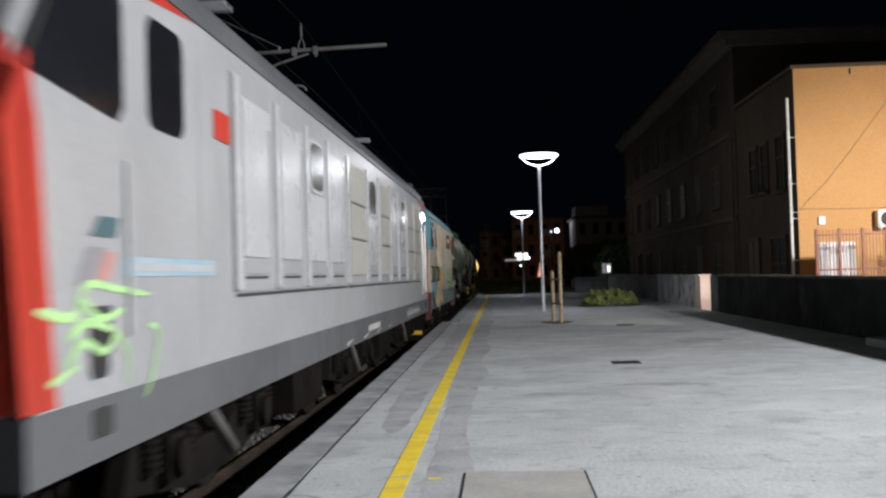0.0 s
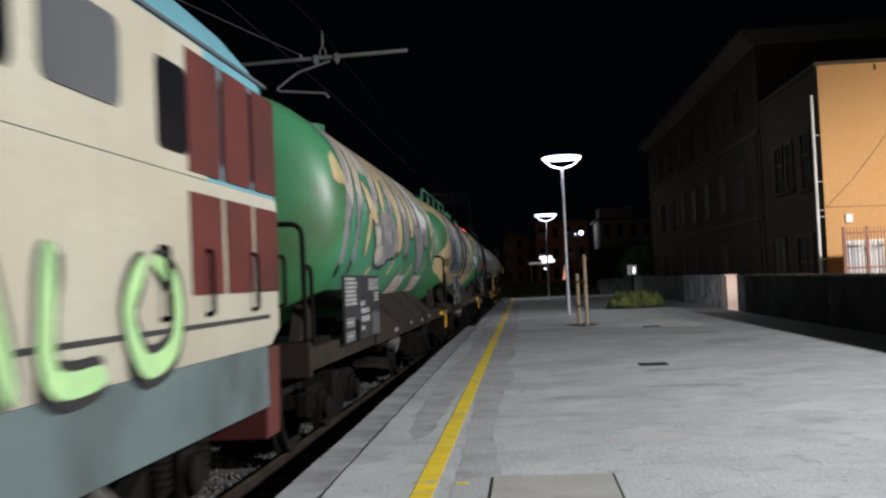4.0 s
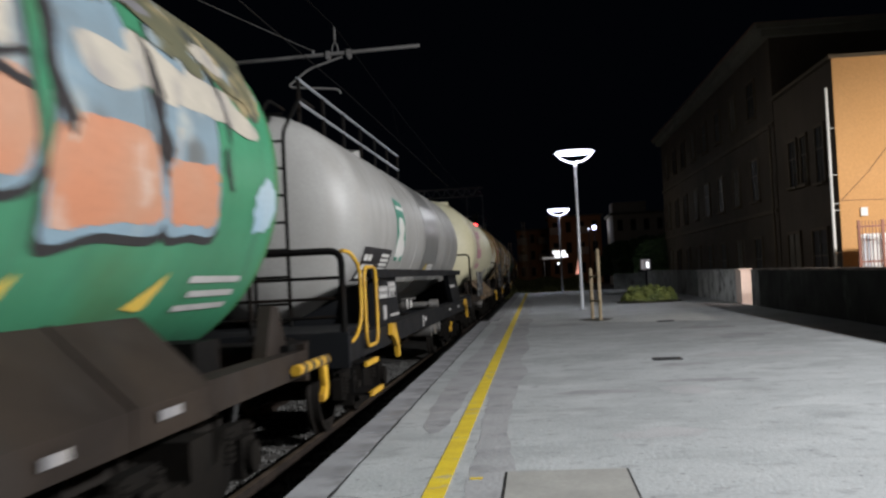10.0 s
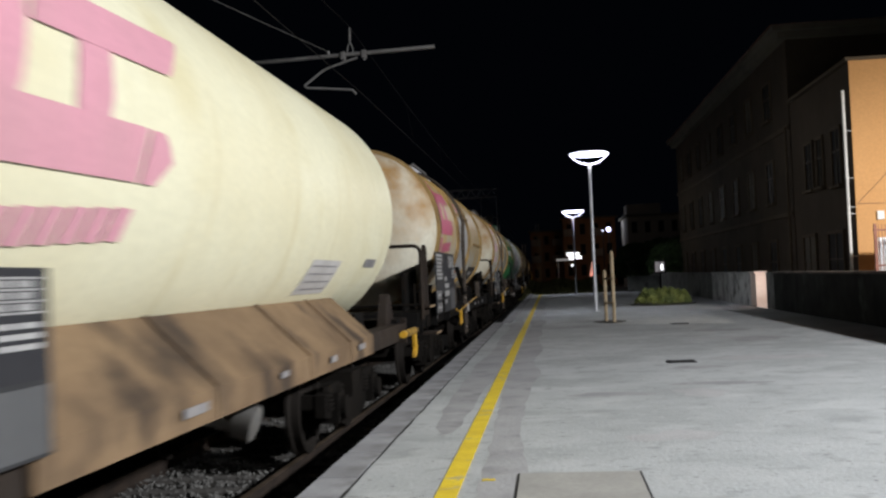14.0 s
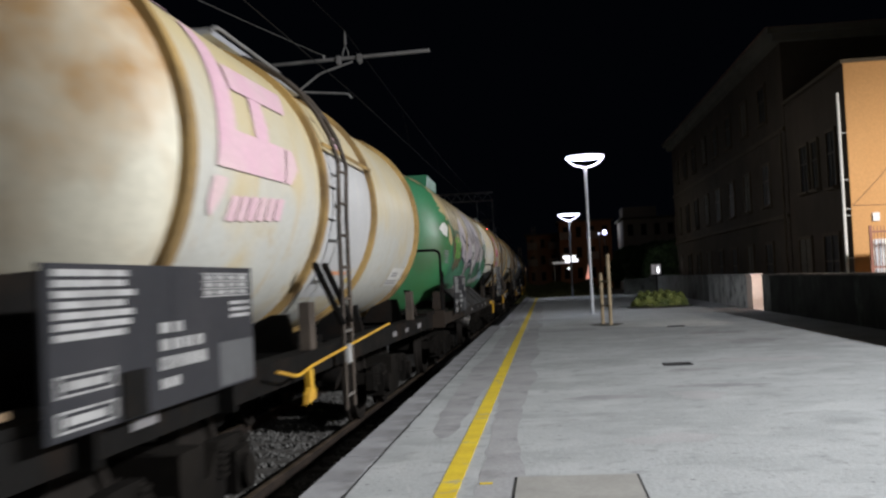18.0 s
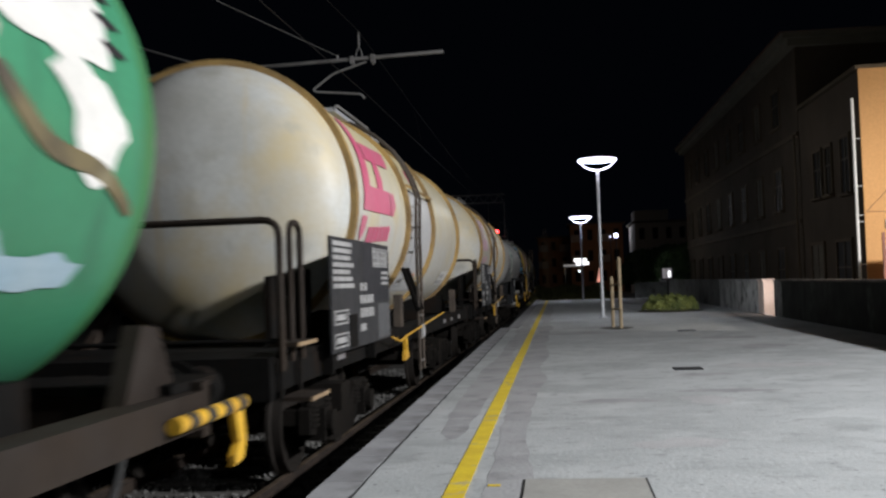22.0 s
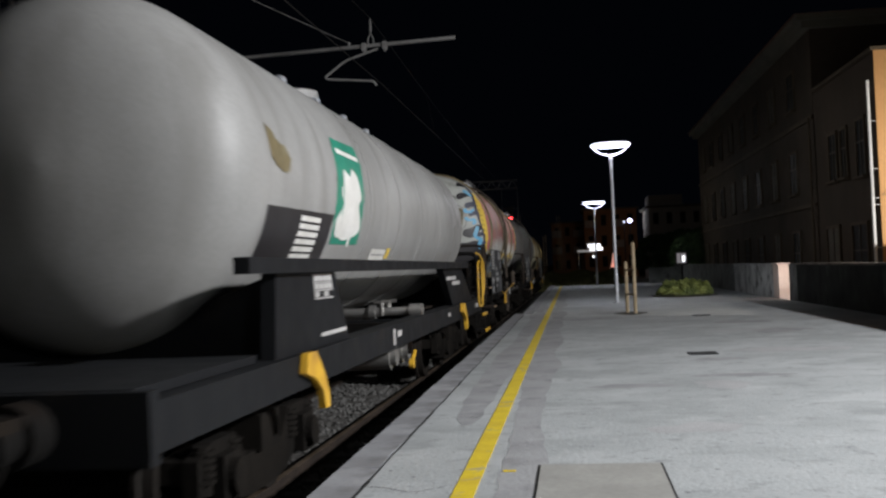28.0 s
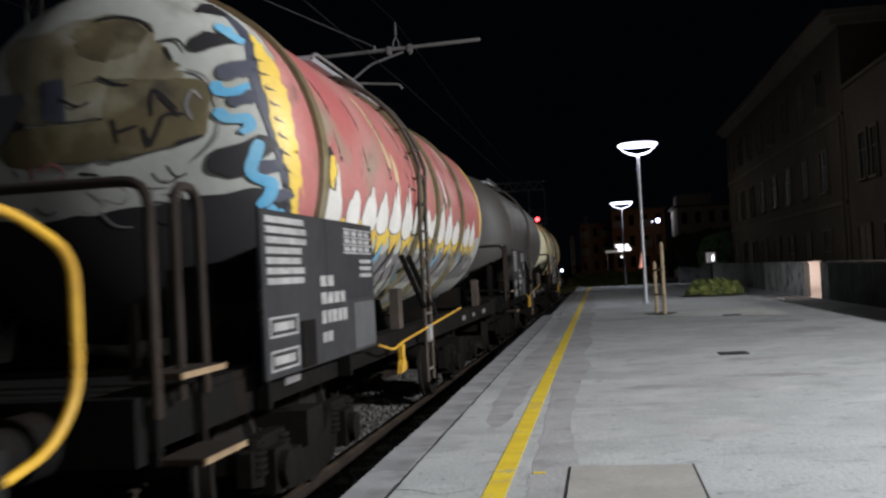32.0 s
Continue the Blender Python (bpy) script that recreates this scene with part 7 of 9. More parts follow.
    rod(bm, (0, 7.4, zc + r), (0, 7.4, zc + r + 0.2), 0.3, 20)
    part("manhole", bm, body, w, smooth=40)
    art = Canvas(w, r, zc, "flank_marking", "painted flank mark")
    if patch:
        for out in (rect(6.28, -1.05, 8.54, 0.42),):
            bm = bmesh.new()
            wrap(bm, out, r + 0.003, zc, step=3.0)
            bmesh.ops.remove_doubles(bm, verts=bm.verts, dist=0.0004)
            part("repaint", bm, pale_patch, w, "paler repainted lower field", smooth=60)
        bm = bmesh.new()
        box(bm, r + 0.004, 7.41, zc + 0.43, 0.03, 2.28, 0.03, pose(0, 0, 0, 0, 17, 0))
        part("seam_strip", bm, band_rust, w)
        if seed == 6:
            bm = bmesh.new()
            box(bm, r + 0.008, 10.94, zc - 0.08, 0.05, 1.98, 0.045)
            part("seam_strip", bm, band_rust, w)
    if emblem:
        block_emblem(art, -0.08, 0.05, emblem)
        art.add("pink" if emblem == "pink" else "faded", rect(7.25, 0.50, 7.5, 0.78), 3)
        art.add("yellow", [(8.12, -0.84), (8.32, -0.70), (8.28, -0.90)], 3)
        art.add("orange", rect(7.2, -0.78, 8.0, -0.74), 3)
        if seed == 6:
            art.add("black", [(10.12, -0.97), (11.76, -0.98), (11.84, -0.63), (10.10, -0.63)], 3)
            art.add("pale", rect(10.55, -0.84, 11.40, -0.77), 4)
        else:
            art.add("white", rect(10.84, -0.95, 11.80, -0.67), 3)
            for v in (-0.92, -0.88, -0.80, -0.76):
                art.add("grey", rect(10.98 if v > -0.85 else 10.86, v, 11.46 if v > -0.85 else 11.70, v + 0.022), 4)
    for v in (0.05, -0.25, 0.40):
        art.add("black", rect(6.45, v, 6.75, v + 0.02), 3)
    art.done()
    bm = bmesh.new()
    for s in (-1, 1):
        rod(bm, (0, 7.3, 1.2), (s * 1.1, 7.3, 0.85), 0.08, 12)
        rod(bm, (s * 1.06, 7.3, 0.86), (s * 1.2, 7.3, 0.81), 0.12, 12)
    part("outlet_pipe", bm, frame_dark, w, smooth=40)
    for y in (5.6, 9.6):
        bm = bmesh.new()
        rod(bm, (-0.55, y, 0.80), (0.55, y, 0.80), 0.2, 16)
        part("brake_cylinder", bm, frame_dark, w, smooth=40)
    small_marks(w, 1.364, [(9.8, 1.10, 0.28, 0.06), (10.8, 1.10, 0.24, 0.05), (12.0, 1.10, 0.34, 0.07), (2.2, 1.10, 0.3, 0.05)], "ash")
    bm = bmesh.new()
    box(bm, -0.62, 2.36, zc + 0.36, 0.24, 0.04, 0.34)
    part("end_plate", bm, panel_grey, w, "small dark plate on the tank end")
    return w, r, zc, art


ribbed_wagon(108.68, "ribbed white tank wagon with heavy rust and a pink emblem", lot_heavy, rusty_head, 6, "pink", True)
ribbed_wagon(123.34, "ribbed white tank wagon, rust-streaked, with a faded pink emblem", lot_mid, rusty_head, 7, "faded", False)

w, r, zc = apron_wagon(138.08, "green tank wagon with tan, lilac and green spray lettering", green_tank, green_head, frame_soot, 8)
art = Canvas(w, r, zc, "spray_paint", "sprayed wildstyle lettering")
art.add("sand", ragged([(2.10, 0.55), (2.45, 0.30), (2.9, 0.22), (3.6, 0.25), (4.4, 0.2), (7, 0.3), (10.8, 0.4), (11.2, 1.2), (11, 2.0), (6, 2.1), (2.5, 2.0), (2.2, 1.2)], 1, 0.04, 14), 0)
rng = random.Random(21)
for k in range(5):
    u = 2.5 + 0.45 * k
    art.add("brown", stroke([(u + 0.5, 1.5), (u + 0.22, 0.8), (u + 0.1, 0.35), (u + 0.16, 0.05)], 0.10, 0.17), 1)
for k in range(34):
    a, q = rng.uniform(0, 6.3), rng.uniform(0.5, 1.0)
    art.add("brown", ragged(blob(3.25 + 0.85 * q * math.cos(a), -0.20 + 0.34 * q * math.sin(a), rng.uniform(0.10, 0.22), rng.uniform(0.07, 0.13), 100 + k, 0.6, 4), k, 0.02, 2), 2 + k % 2)
for k in range(30):
    a, q = rng.uniform(0, 6.3), rng.uniform(0, 0.72)
    art.add("green" if k % 5 else "tan", ragged(blob(3.3 + 0.72 * q * math.cos(a), -0.12 + 0.30 * q * math.sin(a), rng.uniform(0.10, 0.24), rng.uniform(0.06, 0.12), 140 + k, 0.6, 4), k, 0.015, 2), 4 + k % 3)
art.add("mauve", ragged([(4.3, -0.12), (4.4, 0.5), (7, 0.7), (10.4, 0.6), (10.5, -0.18), (9.2, -0.34), (8.2, -0.28), (7.2, -0.44), (6.3, -0.32), (5.3, -0.36)], 77, 0.04, 10), 1)
letters = (("lilac", [(3.80, 0.2), (4.1, 0.42), (4.53, 0.56), (5.2, 0.60), (5.3, 0.2), (5.0, 0.0), (5.15, -0.20), (5.04, -0.38), (4.70, -0.30), (4.33, -0.28), (3.90, -0.06)]),
           ("sand", [(4.53, 0.8), (5.2, 1.2), (6.32, 0.90), (6.15, 0.55), (5.99, 0.32), (5.70, 0.10), (5.62, -0.15), (5.30, -0.10), (5.2, 0.25), (4.9, 0.5)]),
           ("lilac", [(5.0, -0.15), (5.3, -0.10), (5.9, 0.20), (6.59, 0.16), (6.87, -0.10), (6.80, -0.40), (6.45, -0.45), (6.1, -0.50), (5.80, -0.66), (5.45, -0.64), (5.3, -0.35)]),
           ("mauve", [(6.4, 0.9), (7.2, 1.0), (7.6, 0.6), (7.4, 0.2), (7.0, 0.02), (6.69, 0.1), (6.5, 0.4)]),
           ("white", [(6.75, 0.0), (7.2, 0.1), (7.65, 0.0), (7.7, -0.3), (7.75, -0.66), (7.45, -0.62), (7.2, -0.40), (6.95, -0.30)]),
           ("lilac", [(7.7, 0.9), (8.4, 0.95), (9.02, 0.65), (9.54, 0.17), (9.2, 0.0), (8.6, -0.20), (8.18, -0.39), (7.90, -0.60), (7.80, -0.2), (8.0, 0.2)]),
           ("white", [(9.75, 0.2), (10.1, 0.1), (10.06, -0.2), (9.98, -0.50), (9.70, -0.52), (9.55, -0.3)]),
           ("sand", [(9.3, 0.9), (10.2, 0.85), (10.5, 0.4), (10.3, 0.1), (9.7, 0.2), (9.5, 0.5)]))
for k, (ink, shape) in enumerate(letters):
    art.add("night", smooth([(u + 0.07, v - 0.07) for u, v in shape], 5), 2 + k % 2)
    art.add(ink, smooth(shape, 5), 4 + k % 2)
for line, wide in (([(4.3, 0.20), (4.7, 0.08), (5.15, 0.02)], 0.10), ([(4.9, -0.12), (5.1, -0.28)], 0.12), ([(5.5, -0.02), (5.9, 0.02), (6.0, -0.10)], 0.05), ([(6.2, 0.75), (6.4, 0.4), (6.75, 0.15), (7.0, 0.10)], 0.12), ([(7.25, 0.85), (7.6, 0.45), (7.75, 0.1)], 0.09),
                   ([(6.9, -0.14), (7.25, -0.18), (7.4, -0.34)], 0.06), ([(8.0, 0.5), (8.3, 0.3), (8.45, 0.05)], 0.10), ([(8.6, 0.3), (8.8, 0.05)], 0.09), ([(5.9, -0.45), (6.4, -0.34), (6.75, -0.45)], 0.13), ([(9.0, 0.35), (9.3, 0.2)], 0.06), ([(7.1, -0.40), (7.3, -0.62)], 0.10)):
    art.add("night", stroke(line, wide, wide * 0.5), 7)
for u, v in ((4.15, -0.18), (5.7, -0.52), (6.9, -0.36), (7.9, -0.6), (9.6, -0.5)):
    art.add("ash", ragged([(u - 0.2, v), (u, v + 0.14), (u + 0.2, v - 0.02), (u + 0.06, v - 0.16)], int(u * 10), 0.03, 4), 7)
art.add("white", ragged([(1.95, 0.30), (2.04, 0.38), (2.10, 0.26), (2.07, 0.06), (1.99, 0.12)], 9, 0.01, 5), 3)
art.add("sand", ragged([(2.10, 0.30), (2.18, 0.28), (2.24, 0.0), (2.16, -0.12), (2.10, 0.02)], 10, 0.01, 5), 4)
for k, (u, v, ru, rv, ink) in enumerate(((11.3, 0.35, 0.40, 0.24, "white"), (11.5, -0.05, 0.30, 0.22, "white"), (10.9, -0.72, 0.6, 0.14, "sky"), (9.9, -0.80, 0.5, 0.12, "pale"), (8.6, -0.86, 0.5, 0.10, "pale"), (11.1, 0.8, 0.5, 0.2, "sand"))):
    art.add(ink, ragged(blob(u, v, ru, rv, 180 + k, 0.6, 6), k, 0.02, 2), 4)
art.add("brown", stroke([(10.7, 0.05), (11.1, -0.2), (11.6, -0.28), (11.95, -0.45)], 0.10, 0.07), 5)
for k in range(4):
    art.add("black", stroke([(11.62, 0.75 - 0.14 * k), (11.86, 0.70 - 0.14 * k)], 0.06, 0.04), 5)
for k in range(5):
    art.add("ash", ragged(rect(1.99 + 0.01 * k, -0.25 - 0.055 * k, 2.10 + 0.012 * k, -0.225 - 0.055 * k), k, 0.006, 3), 3)
white_notice(art, 4.9, 6.2, -1.10)
art.add("yellow", [(7.0, -1.05), (7.6, -0.84), (7.35, -1.08)], 3)
art.done()
bm = bmesh.new()
prism(bm, [(5.6, 3.84), (7.58, 3.84), (7.58, 4.18), (5.8, 4.22)], "x", -0.40, 0.52)
part("dome_box", bm, green_tank, w, "pale green box on the tank top")

ribbed_wagon(152.10, "ribbed white tank wagon with a bright pink emblem and yellowed top", lot_light, pale_head, 9, "pink")
ribbed_wagon(166.63, "ribbed white tank wagon with a washed-out pink emblem", lot_light, pale_head, 10, "faded")
beam_wagon(181.38, "long grey tank wagon with an overpainted green emblem", False)

w, r, zc, art = ribbed_wagon(197.28, "old white tank wagon with a red toothed mouth spray painting", old_white, old_white, 12, None, True, False, False)
art = Canvas(w, r, zc, "spray_paint", "sprayed open mouth", 2.95)
art.add("rose", ragged([(2.78, -0.42), (2.66, 0.1), (2.72, 0.6), (3.0, 1.2), (3.1, 2.0), (7, 2.1), (12.0, 2.0), (12.2, 0.6), (12.0, -0.3), (9, -0.32), (6, -0.36), (4, -0.42)], 3, 0.02, 14), 1)
rng = random.Random(3)
for k in range(16):
    u, v = rng.uniform(3.2, 11.8), rng.uniform(0.1, 1.4)
    art.add(("tan", "salmon", "brown", "faded")[k % 4], ragged([(u - 0.1, v + 0.22), (u + 0.04, v + 0.08), (u + 0.16, v - 0.18), (u + 0.02, v - 0.22), (u - 0.08, v)], k, 0.03, 4), 2)
for k in range(9):
    u = 3.5 + 0.9 * k
    art.add("black", stroke([(u, 0.75), (u + 0.14, 0.5), (u + 0.10, 0.25), (u + 0.2, 0.05)], 0.035, 0.02), 3)
for k in range(15):
    u = 3.50 + 0.56 * k + rng.uniform(-0.06, 0.06)
    h, wide = rng.uniform(-0.14, 0.08), rng.uniform(0.20, 0.29)
    tooth = [(u - wide, -0.38), (u, -0.47 + rng.uniform(-0.03, 0.03)), (u + wide, -0.40), (u + wide * 0.85, -0.24), (u + 0.12, -0.16), (u + 0.09, h - 0.04), (u + 0.02, h), (u - 0.06, -0.16), (u - wide * 0.4, h - 0.10), (u - wide * 0.8, -0.22)]
    art.add("ash", smooth([(u + (p - u) * 1.10, -0.2 + (q + 0.2) * 1.06) for p, q in tooth], 4), 3)
    art.add("white", smooth(tooth, 4), 4)
    art.add("yellow", ragged([(u - 0.1, -0.42), (u + 0.4, -0.38), (u + 0.36, -0.60), (u + 0.22, -0.52), (u + 0.12, -0.70), (u, -0.54)], k, 0.02, 4), 2)
    art.add("black", stroke([(u + 0.02, -0.56), (u + 0.12, -0.70), (u + 0.24, -0.54)], 0.03, 0.02), 3)
    art.add(("blue", "black", "ash")[k % 3], stroke([(u + 0.3, -0.58), (u + 0.05, -0.82), (u - 0.15, -1.05)], 0.16, 0.03), 1)
    art.add(("white", "slate")[k % 2], stroke([(u + 0.42, -0.70), (u + 0.22, -0.90)], 0.07, 0.02), 1)
art.add("black", blob(3.40, -0.03, 0.13, 0.16, 30, 0.3), 4)
art.add("yellow", blob(3.40, -0.03, 0.10, 0.13, 31, 0.3), 5)
art.add("yellow", stroke([(12.05, 1.0), (12.2, 0.4), (12.1, -0.3)], 0.24, 0.2), 3)
art.add("ash", ragged([(3.0, -0.48), (5, -0.62), (8, -0.6), (11.8, -0.6), (11.9, -1.0), (8, -1.0), (5, -0.95), (3.2, -0.9)], 12, 0.05), 0)
art.done()
for y in (3.10, 6.92, 8.05, 10.1):
    band(w, y, r, zc, 0.15, 0.045, INK["brown"], "stiffening_ring")


# brown patch and scrawls on the dished end
def on_end(u, v, lift):
    """A place on the front end of the ribbed tank, u across and v up from its middle."""
    s = max(0.0, 1 - (math.hypot(u, v) / r) ** (1 / 0.46)) ** (1 / 2.6)
    return (u, 2.95 - 0.66 * s - lift, zc + v)


def end_paint(outline, mat, name, label, lift=0.008):
    bm = bmesh.new()
    lo, hi = min(p[0] for p in outline), max(p[0] for p in outline)
    n = max(14, int((hi - lo) / 0.03))
    us = [lo + 1e-4 + (hi - lo - 2e-4) * k / n for k in range(n + 1)]
    for ua, ub in zip(us, us[1:]):
        a, b = spans_at(outline, ua), spans_at(outline, ub)
        if len(a) != len(b):
            a, b = meet(a, b, spans_at(outline, (ua + ub) / 2))
        for (a0, a1), (b0, b1) in zip(a, b):
            m = max(1, int(max(a1 - a0, b1 - b0) / 0.06) + 1)
            left = [bm.verts.new(on_end(ua, a0 + (a1 - a0) * k / m, lift)) for k in range(m + 1)]
            right = [bm.verts.new(on_end(ub, b0 + (b1 - b0) * k / m, lift)) for k in range(m + 1)]
            for k in range(m):
                bm.faces.new((left[k], right[k], right[k + 1], left[k + 1]))
    bmesh.ops.remove_doubles(bm, verts=bm.verts, dist=0.0004)
    part(name, bm, mat, w, label, smooth=60)


def rim_paint(outline, ink, lift=0.010):
    """Paint round the knuckle: an outline in metres along the rim from its outer side (v) and in from the rim (q)."""
    def turned(v, q):
        return ((r - q) * math.cos(v / r), (r - q) * math.sin(v / r))
    bm = bmesh.new()
    lo, hi = min(p[0] for p in outline), max(p[0] for p in outline)
    n = max(3, int((hi - lo) / 0.025))
    us = [lo + 1e-4 + (hi - lo - 2e-4) * k / n for k in range(n + 1)]
    for ua, ub in zip(us, us[1:]):
        a, b = spans_at(outline, ua), spans_at(outline, ub)
        if len(a) != len(b):
            a, b = meet(a, b, spans_at(outline, (ua + ub) / 2))
        for (a0, a1), (b0, b1) in zip(a, b):
            m = max(1, int(max(a1 - a0, b1 - b0) / 0.04) + 1)
            left = [bm.verts.new(on_end(*turned(ua, max(0.012, a0 + (a1 - a0) * k / m)), lift)) for k in range(m + 1)]
            right = [bm.verts.new(on_end(*turned(ub, max(0.012, b0 + (b1 - b0) * k / m)), lift)) for k in range(m + 1)]
            for k in range(m):
                bm.faces.new((left[k], right[k], right[k + 1], left[k + 1]))
    bmesh.ops.remove_doubles(bm, verts=bm.verts, dist=0.0004)
    part("spray_paint", bm, INK[ink], w, "sprayed open mouth in " + ink, smooth=60)


# yellow jaw along the knuckle, its dark edge, drops and blue curls
rim_paint(ragged([(-0.62, 0.01), (-0.42, 0.05), (-0.08, 0.105), (0.24, 0.15), (0.59, 0.13), (0.80, 0.08), (1.00, 0.02), (0.9, 0.012), (0.57, 0.03), (0.18, 0.045), (-0.10, 0.03), (-0.43, 0.005)], 5, 0.008, 6), "yellow", 0.013)
for k in range(11):
    v = -0.50 + 0.125 * k
    q = 0.045 + 0.055 * math.sin(2.0 * (v + 0.55))
    rim_paint(stroke([(v, q - 0.02), (v + 0.04, q + 0.03), (v + 0.07, q + 0.01)], 0.016, 0.010, 5), "black", 0.017)
rim_paint(smooth([(-0.66, 0.02), (-0.42, 0.07), (-0.06, 0.145), (0.24, 0.19), (0.50, 0.20), (0.72, 0.16), (0.95, 0.08), (1.25, 0.03), (1.25, 0.015), (0.95, 0.03), (0.62, 0.11), (0.24, 0.13), (-0.06, 0.085), (-0.42, 0.03)]), "night", 0.009)


def drop(root, tip, w0, w1, ink):
    """A hanging drop of paint with a round end."""
    mid = ((root[0] + tip[0]) / 2, (root[1] + tip[1]) / 2)
    q = (mid[0] + (tip[0] - root[0]) * 0.12, mid[1] + (tip[1] - root[1]) * 0.12)
    rim_paint(stroke([root, mid, q, tip], w0, w1 * 0.9, 8), ink, 0.014)
    rim_paint(blob(tip[0], tip[1], w1 * 0.56, w1 * 0.50, int(tip[1] * 90), 0.10), ink, 0.0145)


for root, tip, w0, w1, ink in (((1.22, 0.02), (1.37, 0.06), 0.05, 0.10, "black"), ((0.95, 0.06), (1.13, 0.26), 0.05, 0.17, "black"), ((0.72, 0.12), (0.78, 0.26), 0.14, 0.16, "night"),
                              ((0.50, 0.18), (0.52, 0.29), 0.13, 0.14, "night"), ((0.14, 0.17), (-0.05, 0.42), 0.15, 0.30, "black"), ((-0.06, 0.12), (-0.09, 0.22), 0.10, 0.12, "night"), ((-0.26, 0.06), (-0.30, 0.13), 0.08, 0.09, "night")):
    drop(root, tip, w0, w1, ink)
for points, w0 in (([(1.19, 0.12), (1.02, 0.10), (0.93, 0.08)], 0.055), ([(1.12, 0.07), (1.04, 0.10)], 0.035), ([(0.76, 0.37), (0.65, 0.38), (0.58, 0.28), (0.62, 0.20)], 0.08), ([(0.50, 0.45), (0.37, 0.40), (0.35, 0.30), (0.25, 0.28), (0.22, 0.35)], 0.085),
                   ([(0.14, 0.24), (0.02, 0.27), (-0.10, 0.30), (-0.18, 0.27), (-0.20, 0.18), (-0.32, 0.18), (-0.42, 0.23)], 0.085), ([(-0.47, 0.16), (-0.37, 0.14)], 0.06), ([(-0.50, 0.07), (-0.39, 0.11)], 0.06)):
    rim_paint(stroke(points, w0, w0 * 0.85, 8), "blue", 0.018)
# brown overpainting, a dark square, thin scrawls and the dark lower half
end_paint(ragged([(-0.73, 0.90), (-0.40, 0.98), (-0.08, 1.05), (0.33, 1.00), (0.43, 0.85), (0.60, 0.62), (0.60, 0.53), (0.11, 0.57), (-0.55, 0.50)], 21, 0.02, 6), INK["mud"], "end_patch", "olive overpainted patch")
end_paint(ragged([(-0.15, 0.96), (0.18, 1.0), (0.36, 0.92), (0.34, 0.78), (0.10, 0.70), (-0.10, 0.80)], 25, 0.02, 6), INK["brown"], "end_patch", "brown overpainted patch", 0.0095)
end_paint(ragged([(-0.53, 0.48), (0.11, 0.56), (0.12, 0.30), (0.02, 0.31), (-0.50, 0.31)], 22, 0.012, 6), INK["mud"], "end_patch", "olive overpainted patch", 0.009)
end_paint(ragged([(0.14, 0.53), (0.44, 0.55), (0.78, 0.52), (0.80, 0.34), (0.78, 0.15), (0.40, 0.06), (0.10, 0.03), (0.08, 0.28)], 24, 0.008, 6), INK["brown"], "end_patch", "brown overpainted patch", 0.010)
end_paint(ragged([(-0.69, 0.26), (-0.07, 0.29), (0.12, 0.27), (0.12, 0.05), (-0.30, 0.02), (-0.66, 0.04)], 23, 0.010, 6), INK["brown"], "end_patch", "brown overpainted patch", 0.011)
end_paint([(-0.38, 0.60), (-0.20, 0.61), (-0.18, 0.29), (-0.37, 0.33)], INK["night"], "dark_square", "dark sprayed square", 0.012)
for line, wide, ink in (([(-0.02, 1.02), (0.16, 1.03), (0.33, 0.98), (0.43, 0.88)], 0.026, "black"), ([(0.45, 0.82), (0.58, 0.83), (0.66, 0.73)], 0.022, "black"), ([(0.50, 0.78), (0.56, 0.68)], 0.03, "black"),
                        ([(0.65, 0.61), (0.78, 0.55), (0.86, 0.37), (0.86, 0.15), (0.70, -0.02)], 0.020, "ash"), ([(0.05, 0.60), (0.16, 0.54), (0.28, 0.52)], 0.026, "black"),
                        ([(0.37, 0.24), (0.41, 0.10), (0.47, 0.20), (0.52, 0.30), (0.66, 0.30)], 0.035, "black"), ([(0.58, 0.10), (0.78, 0.15)], 0.035, "black"), ([(0.43, 0.29), (0.44, 0.48), (0.61, 0.33)], 0.028, "black"),
                        ([(0.70, 0.26), (0.66, 0.36), (0.70, 0.46), (0.76, 0.40)], 0.03, "ash"), ([(0.18, 0.20), (0.34, 0.24)], 0.03, "black"), ([(0.16, 0.30), (0.20, 0.12)], 0.025, "black"), ([(0.48, 0.44), (0.62, 0.28)], 0.03, "black"),
                        ([(-0.23, 0.47), (-0.10, 0.40), (0.0, 0.43)], 0.022, "black"), ([(0.37, -0.34), (0.48, -0.42), (0.58, -0.42), (0.67, -0.32), (0.65, -0.22), (0.56, -0.20)], 0.024, "black"), ([(0.52, -0.24), (0.62, -0.28)], 0.030, "black"),
                        ([(-0.45, -0.26), (-0.36, -0.32), (-0.27, -0.30)], 0.022, "ash"), ([(0.04, -0.32), (0.14, -0.42), (0.27, -0.44)], 0.022, "ash"), ([(0.10, -0.12), (0.24, -0.20), (0.20, -0.28), (0.06, -0.24)], 0.020, "ash"),
                        ([(-0.10, -0.06), (0.06, -0.08)], 0.028, "black"), ([(0.52, -0.04), (0.58, -0.12), (0.66, -0.10)], 0.022, "black"), ([(0.48, -0.14), (0.60, -0.16)], 0.018, "ash"), ([(-0.62, 0.02), (-0.55, -0.06)], 0.025, "ash"),
                        ([(-0.40, -0.02), (-0.28, 0.02), (-0.20, -0.06), (-0.30, -0.12)], 0.022, "rose"), ([(-0.46, 0.02), (-0.44, -0.10)], 0.020, "rose")):
    end_paint(stroke(line, wide, wide * 0.6, 6), INK[ink], "scrawl", "thin sprayed scrawl", 0.014)
